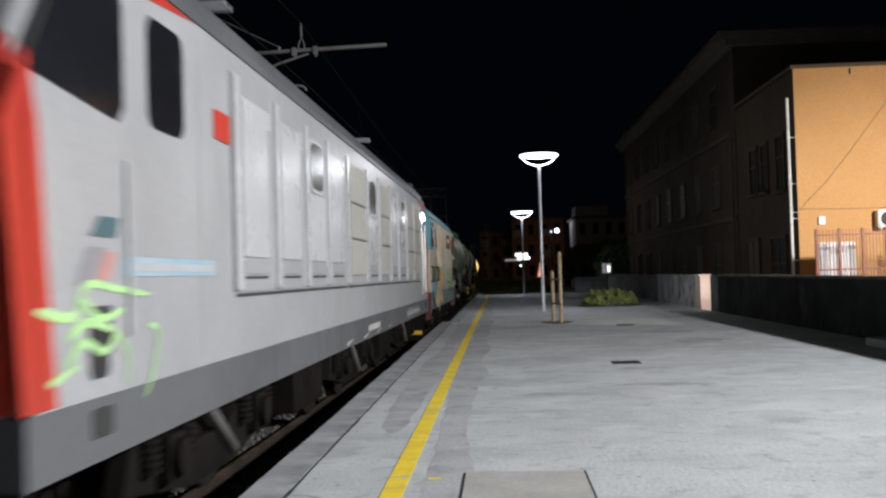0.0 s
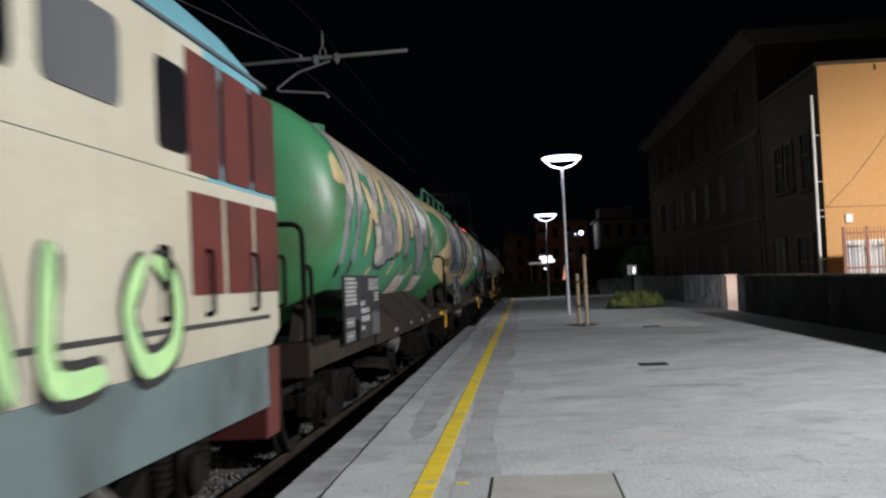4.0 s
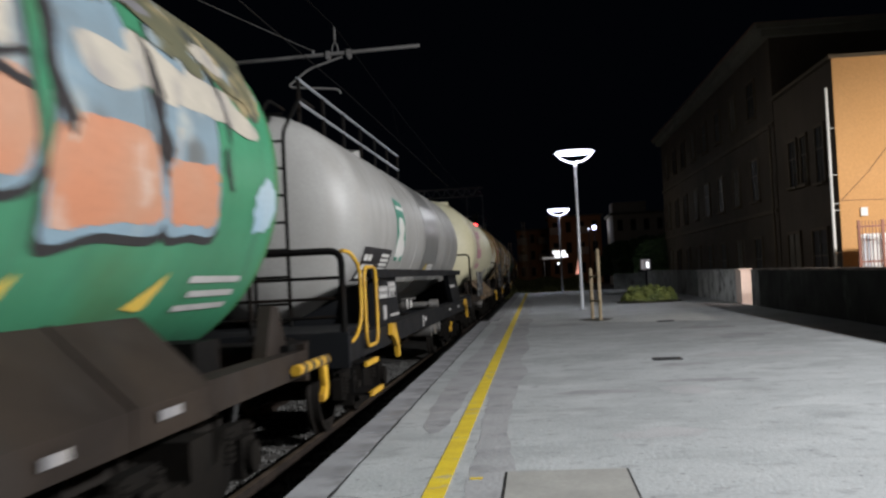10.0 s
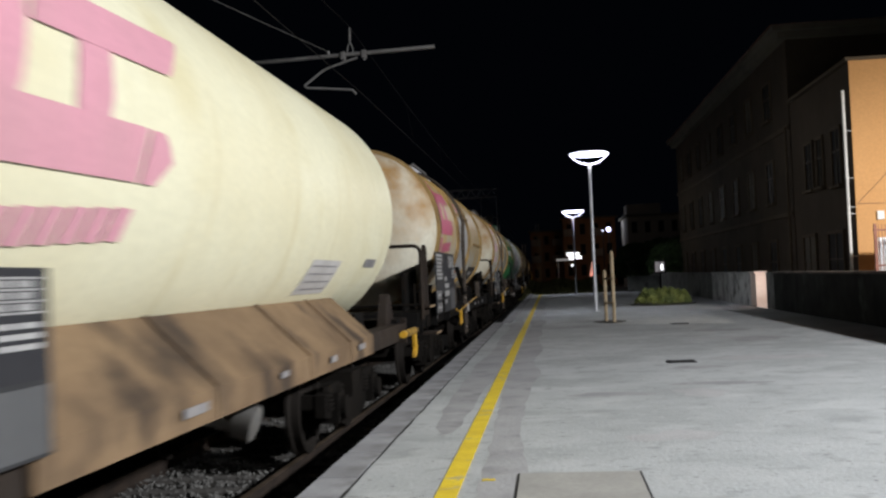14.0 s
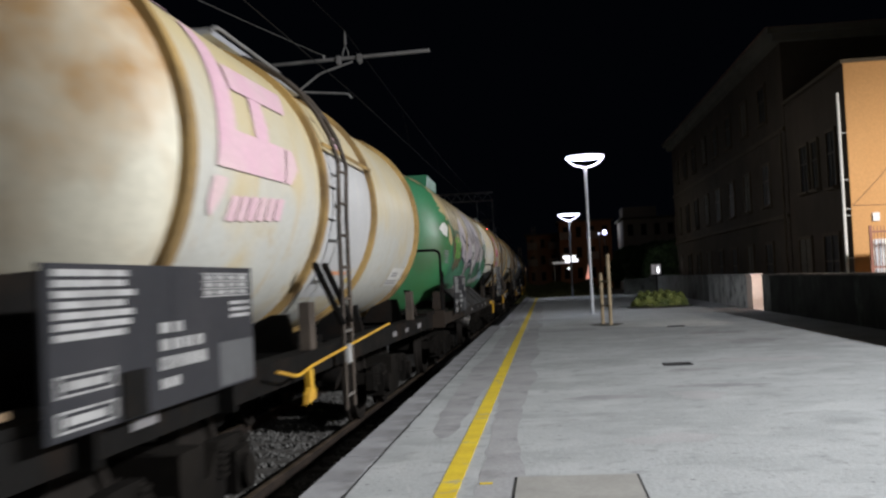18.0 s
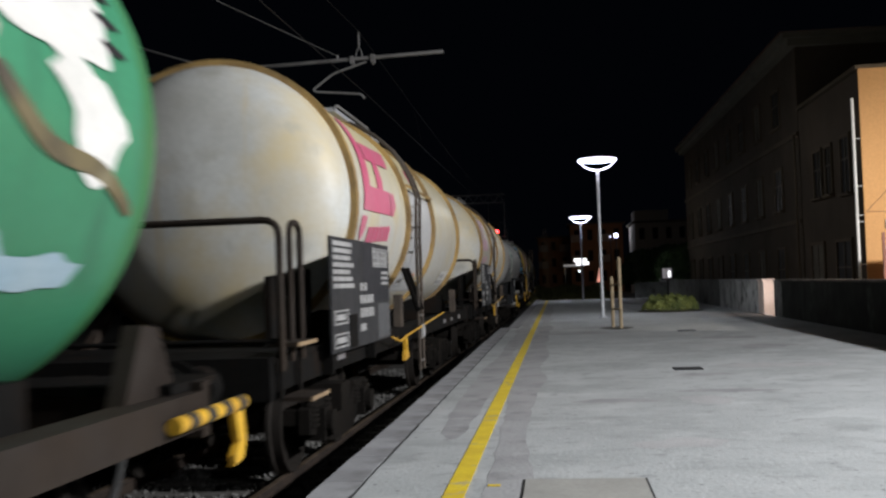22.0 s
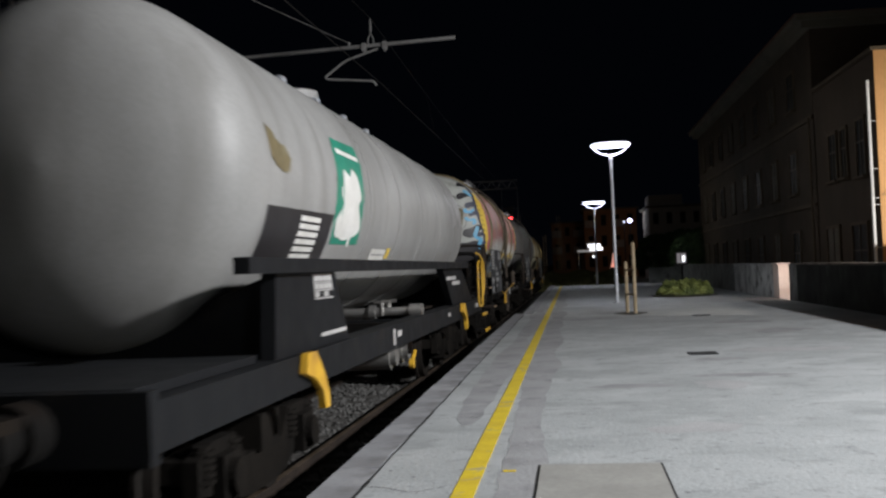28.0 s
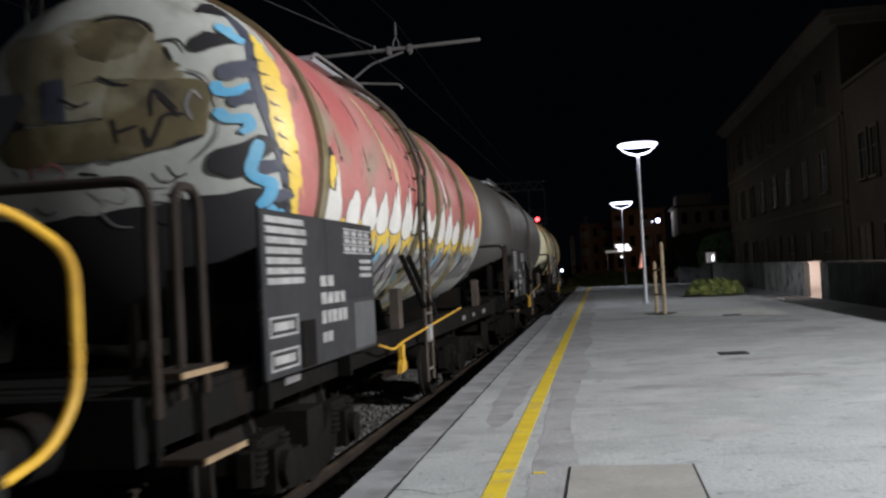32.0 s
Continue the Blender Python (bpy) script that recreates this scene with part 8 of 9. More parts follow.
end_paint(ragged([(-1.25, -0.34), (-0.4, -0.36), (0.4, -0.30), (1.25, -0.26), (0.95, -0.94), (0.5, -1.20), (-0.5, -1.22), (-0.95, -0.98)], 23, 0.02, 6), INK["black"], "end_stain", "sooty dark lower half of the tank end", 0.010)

ribbed_wagon(212.08, "dark grey-brown tank wagon far back in the train", dark_tank, dark_tank, 13, None, True, False, False, 1.36, 2.55)
w, r, zc, art = ribbed_wagon(226.88, "cream and grey tank wagon at the tail of the train", cream_tank, cream_tank, 14, None, True, False, True, 1.27, 2.40)
bm = bmesh.new()
rod(bm, (1.0, 14.15, 1.40), (1.0, 14.28, 1.40), 0.05, 12)
part("tail_lamp", bm, glow("tail_red", (1.0, 0.05, 0.03), 3), w, "glowing red tail lamp")


# ---- the two locomotives ----
loco_white = material("loco_white", (0.3348, 0.3402, 0.3488), (0.2862, 0.2916, 0.3002), 0.34, big=0.7, fine=25, bump=0.04,
                      streaks=[((0.33, 0.33, 0.33), 2.2, RAIN, 0.58, 0.84)])
loco_panel = material("loco_panel", (0.47, 0.475, 0.485), (0.41, 0.415, 0.425), 0.28, big=0.8, fine=25, bump=0.03)
loco_red = material("loco_red", (0.45, 0.0375, 0.0225), (0.375, 0.03, 0.0225), 0.4, big=1.0, fine=20, bump=0.03)
loco_grey = material("loco_grey", (0.10, 0.105, 0.112), (0.075, 0.08, 0.085), 0.45, big=0.9, fine=20, bump=0.05)
loco_cream = material("loco_cream", (0.46, 0.435, 0.345), (0.40, 0.365, 0.28), 0.45, big=0.8, fine=20, bump=0.05,
                      streaks=[((0.36, 0.30, 0.20), 2.4, RAIN, 0.62, 0.84)])
loco_teal = material("loco_teal", (0.15, 0.36, 0.42), (0.12, 0.30, 0.35), 0.42, big=0.8, fine=20, bump=0.05,
                     streaks=[((0.12, 0.22, 0.24), 2.4, RAIN, 0.60, 0.84)])
loco_skirt = material("loco_skirt", (0.10, 0.14, 0.14), (0.06, 0.075, 0.075), 0.6, big=1.3, fine=20, bump=0.1)
loco_maroon = material("loco_maroon", (0.10, 0.016, 0.012), (0.06, 0.013, 0.010), 0.6, big=1.2, fine=20)
louvre_cream = material("louvre_cream", (0.37, 0.365, 0.33), (0.31, 0.305, 0.275), 0.6, big=1.3, fine=60, bump=0.3, streaks=[((0.27, 0.265, 0.24), 2.5, RAIN, 0.55, 0.8)])
louvre_rust = material("louvre_rust", (0.50, 0.43, 0.32), (0.34, 0.26, 0.16), 0.6, big=1.6, fine=25,
                       streaks=[((0.26, 0.18, 0.10), 3.0, RAIN, 0.56, 0.8)])
machine_glass = material("machine_glass", (0.075, 0.075, 0.065), (0.055, 0.055, 0.05), 0.2, big=1.5, bump=0)
dark_gear = frame_dark


def flank(loco, name, mat, outline, x, label="", thick=0.02, both=True):
    for s in (1, -1) if both else (1,):
        bm = bmesh.new()
        lo, hi = sorted((s * x, s * (x + thick)))
        prism(bm, outline, "x", lo, hi)
        part(name, bm, mat, loco, label)


def soft_rect(y0, z0, y1, z1, r=0.08, lean=0.0, n=4):
    out = []
    for cy, cz, a0 in ((y1 - r, z0 + r, -90), (y1 - r, z1 - r, 0), (y0 + r, z1 - r, 90), (y0 + r, z0 + r, 180)):
        for k in range(n + 1):
            a = radians(a0 + 90 * k / n)
            z = cz + r * math.sin(a)
            out.append((cy + r * math.cos(a) + lean * (z - z0) / (z1 - z0), z))
    return out


class FlatCanvas(Canvas):
    """Paint on a flat flank at x = radius."""

    def done(self):
        for (layer, ink), outlines in sorted(self.layers.items()):
            for j, outline in enumerate(outlines):
                bm = bmesh.new()
                lo, hi = min(p[0] for p in outline), max(p[0] for p in outline)
                n = max(3, int((hi - lo) / 0.03))
                us = [lo + 1e-4 + (hi - lo - 2e-4) * k / n for k in range(n + 1)]
                x = self.radius + 0.004 + 0.0022 * layer + 0.00012 * (j % 12)
                for ua, ub in zip(us, us[1:]):
                    a, b = spans_at(outline, ua), spans_at(outline, ub)
                    if len(a) != len(b):
                        a, b = meet(a, b, spans_at(outline, (ua + ub) / 2))
                    for (a0, a1), (b0, b1) in zip(a, b):
                        bm.faces.new([bm.verts.new(p) for p in ((x, ua, a0), (x, ub, b0), (x, ub, b1), (x, ua, a1))])
                bmesh.ops.remove_doubles(bm, verts=bm.verts, dist=0.0004)
                part(self.name, bm, INK[ink], self.wagon, self.label + " in " + ink)


def roof_arch(y0, y1, half, z0, z1, bm, n=14):
    """A low arched roof between two ends."""
    prof = [(half * math.cos(math.pi * k / n) * (1 if 0 < k < n else 1), z0 + (z1 - z0) * math.sin(math.pi * k / n) ** 0.75) for k in range(n + 1)]
    prism(bm, prof, "y", y0, y1)


def loco_bogie(loco, y, base=2.15):
    bm = bmesh.new()
    for s in (-1, 1):
        prism(bm, [(-1.75, 0.50), (-1.60, 0.82), (-0.9, 0.86), (-0.4, 0.62), (0.4, 0.62), (0.9, 0.86), (1.60, 0.82), (1.75, 0.50), (1.2, 0.42), (0.5, 0.32), (-0.5, 0.32), (-1.2, 0.42)],
              "x", s * 1.12 - 0.06, s * 1.12 + 0.06)
    box(bm, 0, 0, 0.6, 2.2, 0.6, 0.3)
    ob = part("loco_bogie", bm, bogie_mat, loco)
    ob.matrix_basis = pose(0, y, 0)
    for dy in (-base / 2, base / 2):
        ws = shared("wheelset", wheel_loco, ob, pose(0, dy, LOCO_R))
        TURNING.append((ws, dy, LOCO_R))
        for s in (-1, 1):
            shared("axlebox", axlebox_mesh, ob, pose(s * 1.16, dy, LOCO_R, 0, 0, 0 if s > 0 else 180))
            for e in (-0.34, 0.34):
                shared("spring", spring_mesh, ob, pose(s * 1.20, dy + e, 0.58))
    bm = bmesh.new()
    rod(bm, (1.2, -0.45, 0.98), (1.2, 0.45, 0.42), 0.05, 8)
    part("damper", bm, steel_bright, ob)


LOCO_R = 0.62
wheel_loco = wheel_mesh(LOCO_R)

# electric locomotive: white with red noses, ribbed flanks
loco = new_car("electric_locomotive", 0.66, "white electric locomotive with red nose edges and ribbed flanks", "locomotive", "locomotives of the train")
END = 20.56
HALF = 1.46
bm = bmesh.new()
prism(bm, [(0.34, 1.19), (0.26, 1.9), (0.18, 2.36), (0.82, 3.38), (END - 0.82, 3.38), (END - 0.18, 2.36), (END - 0.26, 1.9), (END - 0.34, 1.19)], "x", -HALF, HALF)
bmesh.ops.bevel(bm, geom=[e for e in bm.edges if abs(e.verts[0].co.y - e.verts[1].co.y) < 2 and abs(e.verts[0].co.x - e.verts[1].co.x) < 0.01], offset=0.10, segments=3, affect="EDGES")
part("body", bm, loco_white, loco, smooth=40)
bm = bmesh.new()
prism(bm, [(0.36, 0.89), (END - 0.36, 0.89), (END - 0.36, 1.188), (0.36, 1.188)], "x", -HALF, HALF)
part("skirt", bm, loco_grey, loco, "grey lower skirt")
bm = bmesh.new()
roof_arch(0.95, END - 0.95, HALF - 0.02, 3.385, 3.95, bm)
part("roof", bm, loco_grey, loco, "dark grey arched roof", smooth=40)
bm = bmesh.new()
box(bm, HALF - 0.01, END / 2, 3.40, 0.05, END - 1.9, 0.06)
box(bm, -HALF + 0.01, END / 2, 3.40, 0.05, END - 1.9, 0.06)
part("gutter", bm, loco_grey, loco)
for f in (lambda y: y, lambda y: END - y):
    bm = bmesh.new()
    prism(bm, [(f(0.335), 1.20), (f(0.255), 1.9), (f(0.175), 2.36), (f(0.44), 2.78), (f(0.46), 2.36), (f(0.50), 1.9), (f(0.56), 1.20)], "x", -HALF - 0.006, HALF + 0.006)
    bmesh.ops.bevel(bm, geom=[e for e in bm.edges if abs(e.verts[0].co.x - e.verts[1].co.x) < 0.01 and (e.verts[0].co.y + e.verts[1].co.y) / 2 not in (0,) and abs(f((e.verts[0].co.y + e.verts[1].co.y) / 2)) < 0.34 and abs(e.verts[0].co.z - e.verts[1].co.z) > 0.3], offset=0.09, segments=3, affect="EDGES")
    part("nose", bm, loco_red, loco, "red painted nose", smooth=40)
    flank(loco, "nose_edge", loco_red, [(f(0.33), 1.20), (f(0.25), 1.9), (f(0.17), 2.36), (f(0.40), 2.72), (f(0.50), 2.40), (f(0.55), 1.9), (f(0.64), 1.20)], HALF, "red painted nose edge", 0.006)
    flank(loco, "roof_flash", loco_red, [(f(0.72), 3.36), (f(1.05), 3.36), (f(2.65), 3.36), (f(1.05), 3.22), (f(0.60), 3.20)], HALF, "red flash below the roof", 0.006)
    front = f(0) == 0
    flank(loco, "cab_window", dark_glass, [(f(0.40), 2.62), (f(1.36 if front else 1.10), 2.54), (f(1.44 if front else 1.18), 2.62), (f(1.44 if front else 1.18), 3.14), (f(1.36 if front else 1.10), 3.22), (f(0.80), 3.22)], HALF, "dark cab side window", 0.008)
    y0, y1 = sorted((f(1.80 if front else 1.48), f(2.40 if front else 1.90)))
    flank(loco, "cab_window", dark_glass, soft_rect(y0, 2.58, y1, 3.20, 0.10), HALF, "dark rounded cab door window", 0.008)
    if not front:
        for y in (1.34, 2.02):
            for s in (-1, 1):
                bm = bmesh.new()
                rod(bm, (s * 1.50, f(y), 1.35), (s * 1.50, f(y), 2.70), 0.022, 8)
                part("door_handrail", bm, steel_bright, loco, "bright steel door handrail")
    flank(loco, "number_plate", loco_red, soft_rect(*sorted((f(3.03), f(3.39)))[:1], 2.68, sorted((f(3.03), f(3.39)))[1], 2.88, 0.02), HALF, "small red plate", 0.012)
    if f(0) > 0:
        flank(loco, "cab_door", loco_panel, soft_rect(*sorted((f(1.46), f(1.94)))[:1], 1.30, sorted((f(1.46), f(1.94)))[1], 2.50, 0.05), HALF, "bright white cab door", 0.010)
    flank(loco, "door_seam", loco_white, [(f(2.70), 1.25), (f(2.72), 1.25), (f(2.72), 3.15), (f(2.70), 3.15)], HALF, "", 0.004)
    flank(loco, "foot_niche", dark_gap, soft_rect(*sorted((f(1.00), f(1.24)))[:1], 1.38, sorted((f(1.00), f(1.24)))[1], 1.62, 0.03), HALF, "dark foot niche", 0.006)
    flank(loco, "foot_niche", dark_gap, soft_rect(*sorted((f(1.00), f(1.24)))[:1], 1.00, sorted((f(1.00), f(1.24)))[1], 1.14, 0.03), HALF, "dark foot niche", 0.006)
    for s in (-1, 1):
        bm = bmesh.new()
        rod(bm, (s * 1.480, f(1.45), 1.45), (s * 1.480, f(1.45), 2.35), 0.012, 6)
        part("grab_rail", bm, loco_panel, loco)
# recessed field and its ribs
flank(loco, "flank_frame", loco_white, [(3.42, 1.64), (18.30, 1.64), (18.30, 3.22), (3.42, 3.22)], HALF, "", 0.012)
for a, b in ((3.5, 8.4), (8.5, 12.7), (12.8, 18.2)):
    flank(loco, "drip_slot", dark_gap, [(a, 1.605), (b, 1.605), (b, 1.630), (a, 1.630)], HALF, "dark slot below the flank field", 0.004)
for y in (3.50, 4.75, 6.00, 7.14, 8.46, 10.12, 11.36, 12.78, 13.97, 15.36, 16.76, 18.20):
    flank(loco, "rib", loco_panel, [(y - 0.08, 1.66), (y + 0.08, 1.66), (y + 0.07, 3.20), (y - 0.07, 3.20)], HALF + 0.012, "", 0.030)
for a, b in ((3.68, 4.56), (4.94, 5.82), (7.32, 8.26), (12.94, 13.80)):
    flank(loco, "flank_panel", loco_panel, [(a, 1.90), (b - 0.12, 1.90), (b - 0.12, 2.93), (b, 2.93), (b, 3.08), (a, 3.08)], HALF + 0.012, "bright white flank panel", 0.014)
    flank(loco, "kick_plate", loco_white, [(a, 1.77), (b - 0.12, 1.77), (b - 0.12, 1.87), (a, 1.87)], HALF + 0.012, "", 0.010)
    flank(loco, "vent_slot", dark_gap, [(a + 0.04, 1.735), (b - 0.16, 1.735), (b - 0.16, 1.755), (a + 0.04, 1.755)], HALF + 0.012, "dark vent slot", 0.006)
for a, b, c in ((6.14, 7.00, 6.21), (10.28, 11.18, 10.36), (14.13, 15.16, 14.46)):
    flank(loco, "flank_panel", loco_panel, [(a, 1.90), (b, 1.90), (b, 2.56), (a, 2.56)], HALF + 0.012, "bright white flank panel", 0.014)
    flank(loco, "kick_plate", loco_white, [(a, 1.77), (b, 1.77), (b, 1.87), (a, 1.87)], HALF + 0.012, "", 0.010)
    flank(loco, "vent_slot", dark_gap, [(a + 0.04, 1.735), (b - 0.04, 1.735), (b - 0.04, 1.755), (a + 0.04, 1.755)], HALF + 0.012, "dark vent slot", 0.006)
    flank(loco, "window_frame", loco_panel, soft_rect(c - 0.05, 2.58, c + 0.72, 3.12, 0.19), HALF + 0.012, "pale rounded window frame", 0.014)
    flank(loco, "flank_window", machine_glass, soft_rect(c, 2.62, c + 0.67, 3.08, 0.15), HALF + 0.012, "dark rounded machine-room window", 0.019)
for a, b in ((8.68, 9.90), (11.56, 12.62), (15.58, 16.62), (16.90, 18.06)):
    flank(loco, "grille", louvre_cream, [(a, 1.76), (b, 1.76), (b, 3.14), (a, 3.14)], HALF + 0.012, "plain cream ventilation grille", 0.02)
    for z in (2.20, 2.65):
        flank(loco, "grille_bar", loco_grey, [(a, z), (b, z), (b, z + 0.022), (a, z + 0.022)], HALF + 0.032, "thin dark grille bar", 0.012)
art = FlatCanvas(loco, HALF, 0, "flank_marking", "painted flank mark")
art.add("slate", [(1.00, 1.95), (1.32, 1.95), (1.36, 2.05), (1.12, 2.05)], 1)
art.add("grey", [(0.84, 1.72), (1.06, 1.72), (1.18, 1.90), (0.98, 1.90)], 1)
art.add("salmon", [(1.06, 1.74), (1.22, 1.74), (1.32, 1.88), (1.18, 1.88)], 1)
art.add("sky", rect(1.40, 1.76, 2.98, 1.86), 1)
for k in range(12):
    art.add("pale", rect(1.44 + 0.128 * k, 1.785, 1.53 + 0.128 * k, 1.83), 2)
# black patch repeats the dark hollow of the foot niche as flat colour
art.add("black", soft_rect(0.98, 1.28, 1.20, 1.58, 0.03), 1)
for line, wide in (([(0.45, 1.62), (0.8, 1.58), (0.95, 1.72), (1.3, 1.70), (1.75, 1.66)], 0.05), ([(0.9, 1.66), (1.1, 1.56), (1.4, 1.60)], 0.05), ([(0.75, 1.48), (0.95, 1.55), (1.25, 1.50)], 0.06),
                   ([(0.72, 1.36), (0.9, 1.46), (1.15, 1.40), (1.30, 1.50)], 0.05), ([(1.25, 1.50), (1.45, 1.36), (1.40, 1.20)], 0.035), ([(1.72, 1.50), (1.88, 1.46), (1.80, 1.26), (1.66, 1.12)], 0.035), ([(0.55, 1.30), (0.85, 1.36)], 0.04)):
    art.add("lime", stroke(line, wide, wide * 0.6, 8), 2)
for k in range(13):
    u = 15.2 + 0.20 * k
    art.add("pale", stroke([(u, 1.00), (u + 0.09, 1.14 - 0.03 * (k % 3)), (u + 0.05, 0.95), (u + 0.15, 1.03 + 0.04 * (k % 2)), (u + 0.19, 0.97)], 0.050, 0.035, 6), 2)
for u in (8.2, 9.6, 10.9, 12.3):
    art.add("pale", stroke([(u, 0.93), (u + 0.5, 0.97)], 0.030, 0.015, 5), 2)
art.add("pale", rect(10.05, 0.99, 11.3, 1.07), 2)
art.done()
couplers(loco, END + 0.22, -0.25)
for y in (3.8, 10.28, 16.76):
    loco_bogie(loco, y)
for y in (7.0, 13.5):
    bm = bmesh.new()
    box(bm, 0, y, 0.62, 2.5, 1.5, 0.44)
    part("equipment_case", bm, dark_gear, loco)
for y in (0.45, END - 0.45):
    bm = bmesh.new()
    prism(bm, [(-1.3, 0.22), (1.3, 0.22), (1.42, 0.88), (-1.42, 0.88)], "y", y - 0.05, y + 0.05)
    part("snow_plough", bm, dark_gear, loco)
    bm = bmesh.new()
    box(bm, 1.18, y, 0.40, 0.26, 0.12, 0.09)
    part("plough_stripe", bm, yellow_iron, loco, "yellow stripe on the plough")
for y in (5.1, 14.8):
    bm = bmesh.new()
    for s in (-1, 1):
        rod(bm, (s * 0.55, y - 0.9, 4.12), (s * 0.55, y + 0.9, 4.12), 0.035, 8)
        rod(bm, (s * 0.55, y - 0.9, 4.14), (s * 0.20, y + 0.8, 4.30), 0.025, 8)
    rod(bm, (-0.8, y + 0.85, 4.36), (0.8, y + 0.85, 4.36), 0.03, 8)
    rod(bm, (-0.8, y + 0.65, 4.36), (0.8, y + 0.65, 4.36), 0.03, 8)
    part("pantograph", bm, galvanised, loco, "folded pantograph")
    for s in (-1, 1):
        for dy in (-0.8, 0.8):
            bm = bmesh.new()
            for k in range(3):
                rod(bm, (s * 0.55, y + dy, 3.86 + 0.08 * k), (s * 0.55, y + dy, 3.90 + 0.08 * k), 0.07, 10)
            part("roof_insulator", bm, loco_maroon, loco)

# diesel locomotive: cream with a teal band and cab
loco = new_car("diesel_locomotive", 21.98, "cream and teal diesel locomotive with bright spray lettering", "locomotive", "locomotives of the train")
END = 13.3
HALF = 1.45


def plan(inset, half, r, z, n=7):
    """A rounded rectangle of the body at one height."""
    out = []
    for cx, cy, a0 in ((half - r, END - inset - r, 0), (-half + r, END - inset - r, 90), (-half + r, inset + r, 180), (half - r, inset + r, 270)):
        for k in range(n + 1):
            a = radians(a0 + 90 * k / n)
            out.append((cx + r * math.cos(a), cy + r * math.sin(a), z))
    return out


def loft(bm, rows):
    rings = [[bm.verts.new(p) for p in row] for row in rows]
    for u, v in zip(rings, rings[1:]):
        for k in range(len(u)):
            bm.faces.new((u[k], u[(k + 1) % len(u)], v[(k + 1) % len(u)], v[k]))
    bm.faces.new(rings[0][::-1])
    bm.faces.new(rings[-1])


bm = bmesh.new()
loft(bm, [plan(0.34, HALF - 0.03, 0.26, 1.30), plan(0.20, HALF, 0.28, 1.42), plan(0.13, HALF, 0.30, 1.95), plan(0.14, HALF, 0.30, 2.37), plan(0.16, HALF - 0.005, 0.30, 2.39)])
part("body", bm, loco_cream, loco, "rounded cream lower body", smooth=50)
bm = bmesh.new()
loft(bm, [plan(0.17, HALF - 0.004, 0.30, 2.392), plan(0.30, HALF - 0.002, 0.32, 2.80), plan(0.44, HALF - 0.002, 0.36, 3.20), plan(0.52, HALF - 0.04, 0.42, 3.30),
          plan(0.70, HALF - 0.16, 0.50, 3.48), plan(0.95, HALF - 0.34, 0.60, 3.66), plan(1.30, HALF - 0.60, 0.60, 3.84), plan(1.8, HALF - 0.92, 0.45, 3.94)])
part("roof", bm, loco_teal, loco, "teal cab band and rounded teal roof", smooth=50)
flank(loco, "upper_flank", loco_cream, [(2.02, 2.394), (END - 2.02, 2.394), (END - 2.02, 3.20), (2.02, 3.20)], HALF - 0.006, "cream upper flank", 0.008)
flank(loco, "gutter", loco_grey, [(0.62, 3.215), (END - 0.62, 3.215), (END - 0.62, 3.235), (0.62, 3.235)], HALF - 0.02, "thin dark rain strip", 0.035)
bm = bmesh.new()
prism(bm, [(0.72, 0.86), (END - 0.72, 0.86), (END - 0.72, 1.298), (0.72, 1.298)], "x", -HALF + 0.02, HALF - 0.02)
part("skirt", bm, loco_skirt, loco, "dirty grey-teal skirt")
for f in (lambda y: y, lambda y: END - y):
    bm = bmesh.new()
    prism(bm, [(-1.40, 0.62), (1.40, 0.62), (1.42, 1.28), (-1.42, 1.28)], "y", *sorted((f(0.35), f(0.715))))
    part("buffer_beam_box", bm, loco_maroon, loco, "dark red buffer beam")
    flank(loco, "cab_window", dark_glass, soft_rect(*sorted((f(0.90), f(1.72)))[:1], 2.48, sorted((f(0.90), f(1.72)))[1], 3.10, 0.09), HALF, "dark cab side window", 0.008)
    flank(loco, "door_window", dark_glass, soft_rect(*sorted((f(2.36), f(2.82)))[:1], 2.50, sorted((f(2.36), f(2.82)))[1], 3.00, 0.06), HALF, "dark door window", 0.008)
    for y in (0.42, 1.16, 2.12, 2.84):
        for s in (-1, 1):
            bm = bmesh.new()
            tube(bm, rounded([(s * 1.44, f(y), 1.58), (s * 1.50, f(y), 1.58), (s * 1.50, f(y), 1.96), (s * 1.44, f(y), 1.96)], 0.03), 0.016, 6)
            part("grab_rail", bm, dark_gear, loco)
    # front face: band, windscreens and lamp tubes
    turn = pose(0, 0, 0, -17.5 if f(0) == 0 else 17.5)
    for s in (-1, 1):
        bm = bmesh.new()
        prism(bm, soft_rect(-0.60, -0.36, 0.60, 0.36, 0.14), "y", -0.02, 0.02)
        bm.transform(pose(s * 0.68, f(0.285), 2.82) @ turn)
        part("windscreen", bm, dark_glass, loco, "dark rounded windscreen")
        bm = bmesh.new()
        rod(bm, (s * 1.0, f(0.30), 1.68), (s * 1.0, f(-0.22), 1.68), 0.14, 16)
        part("lamp_tube", bm, loco_cream, loco, smooth=40)
        bm = bmesh.new()
        rod(bm, (s * 1.0, f(-0.23), 1.68), (s * 1.0, f(-0.22), 1.68), 0.115, 16)
        part("lamp_glass", bm, dark_glass, loco)
flank(loco, "louvre_panel", louvre_rust, [(3.08, 1.97), (4.88, 1.97), (4.88, 3.16), (3.08, 3.16)], HALF, "rust-streaked louvre panel", 0.02)
bm = bmesh.new()
for k in range(16):
    box(bm, HALF + 0.028, 3.17 + 0.107 * k, 2.56, 0.018, 0.045, 1.12)
tagged(part("louvres", bm, louvre_rust, loco), kind="stuff")
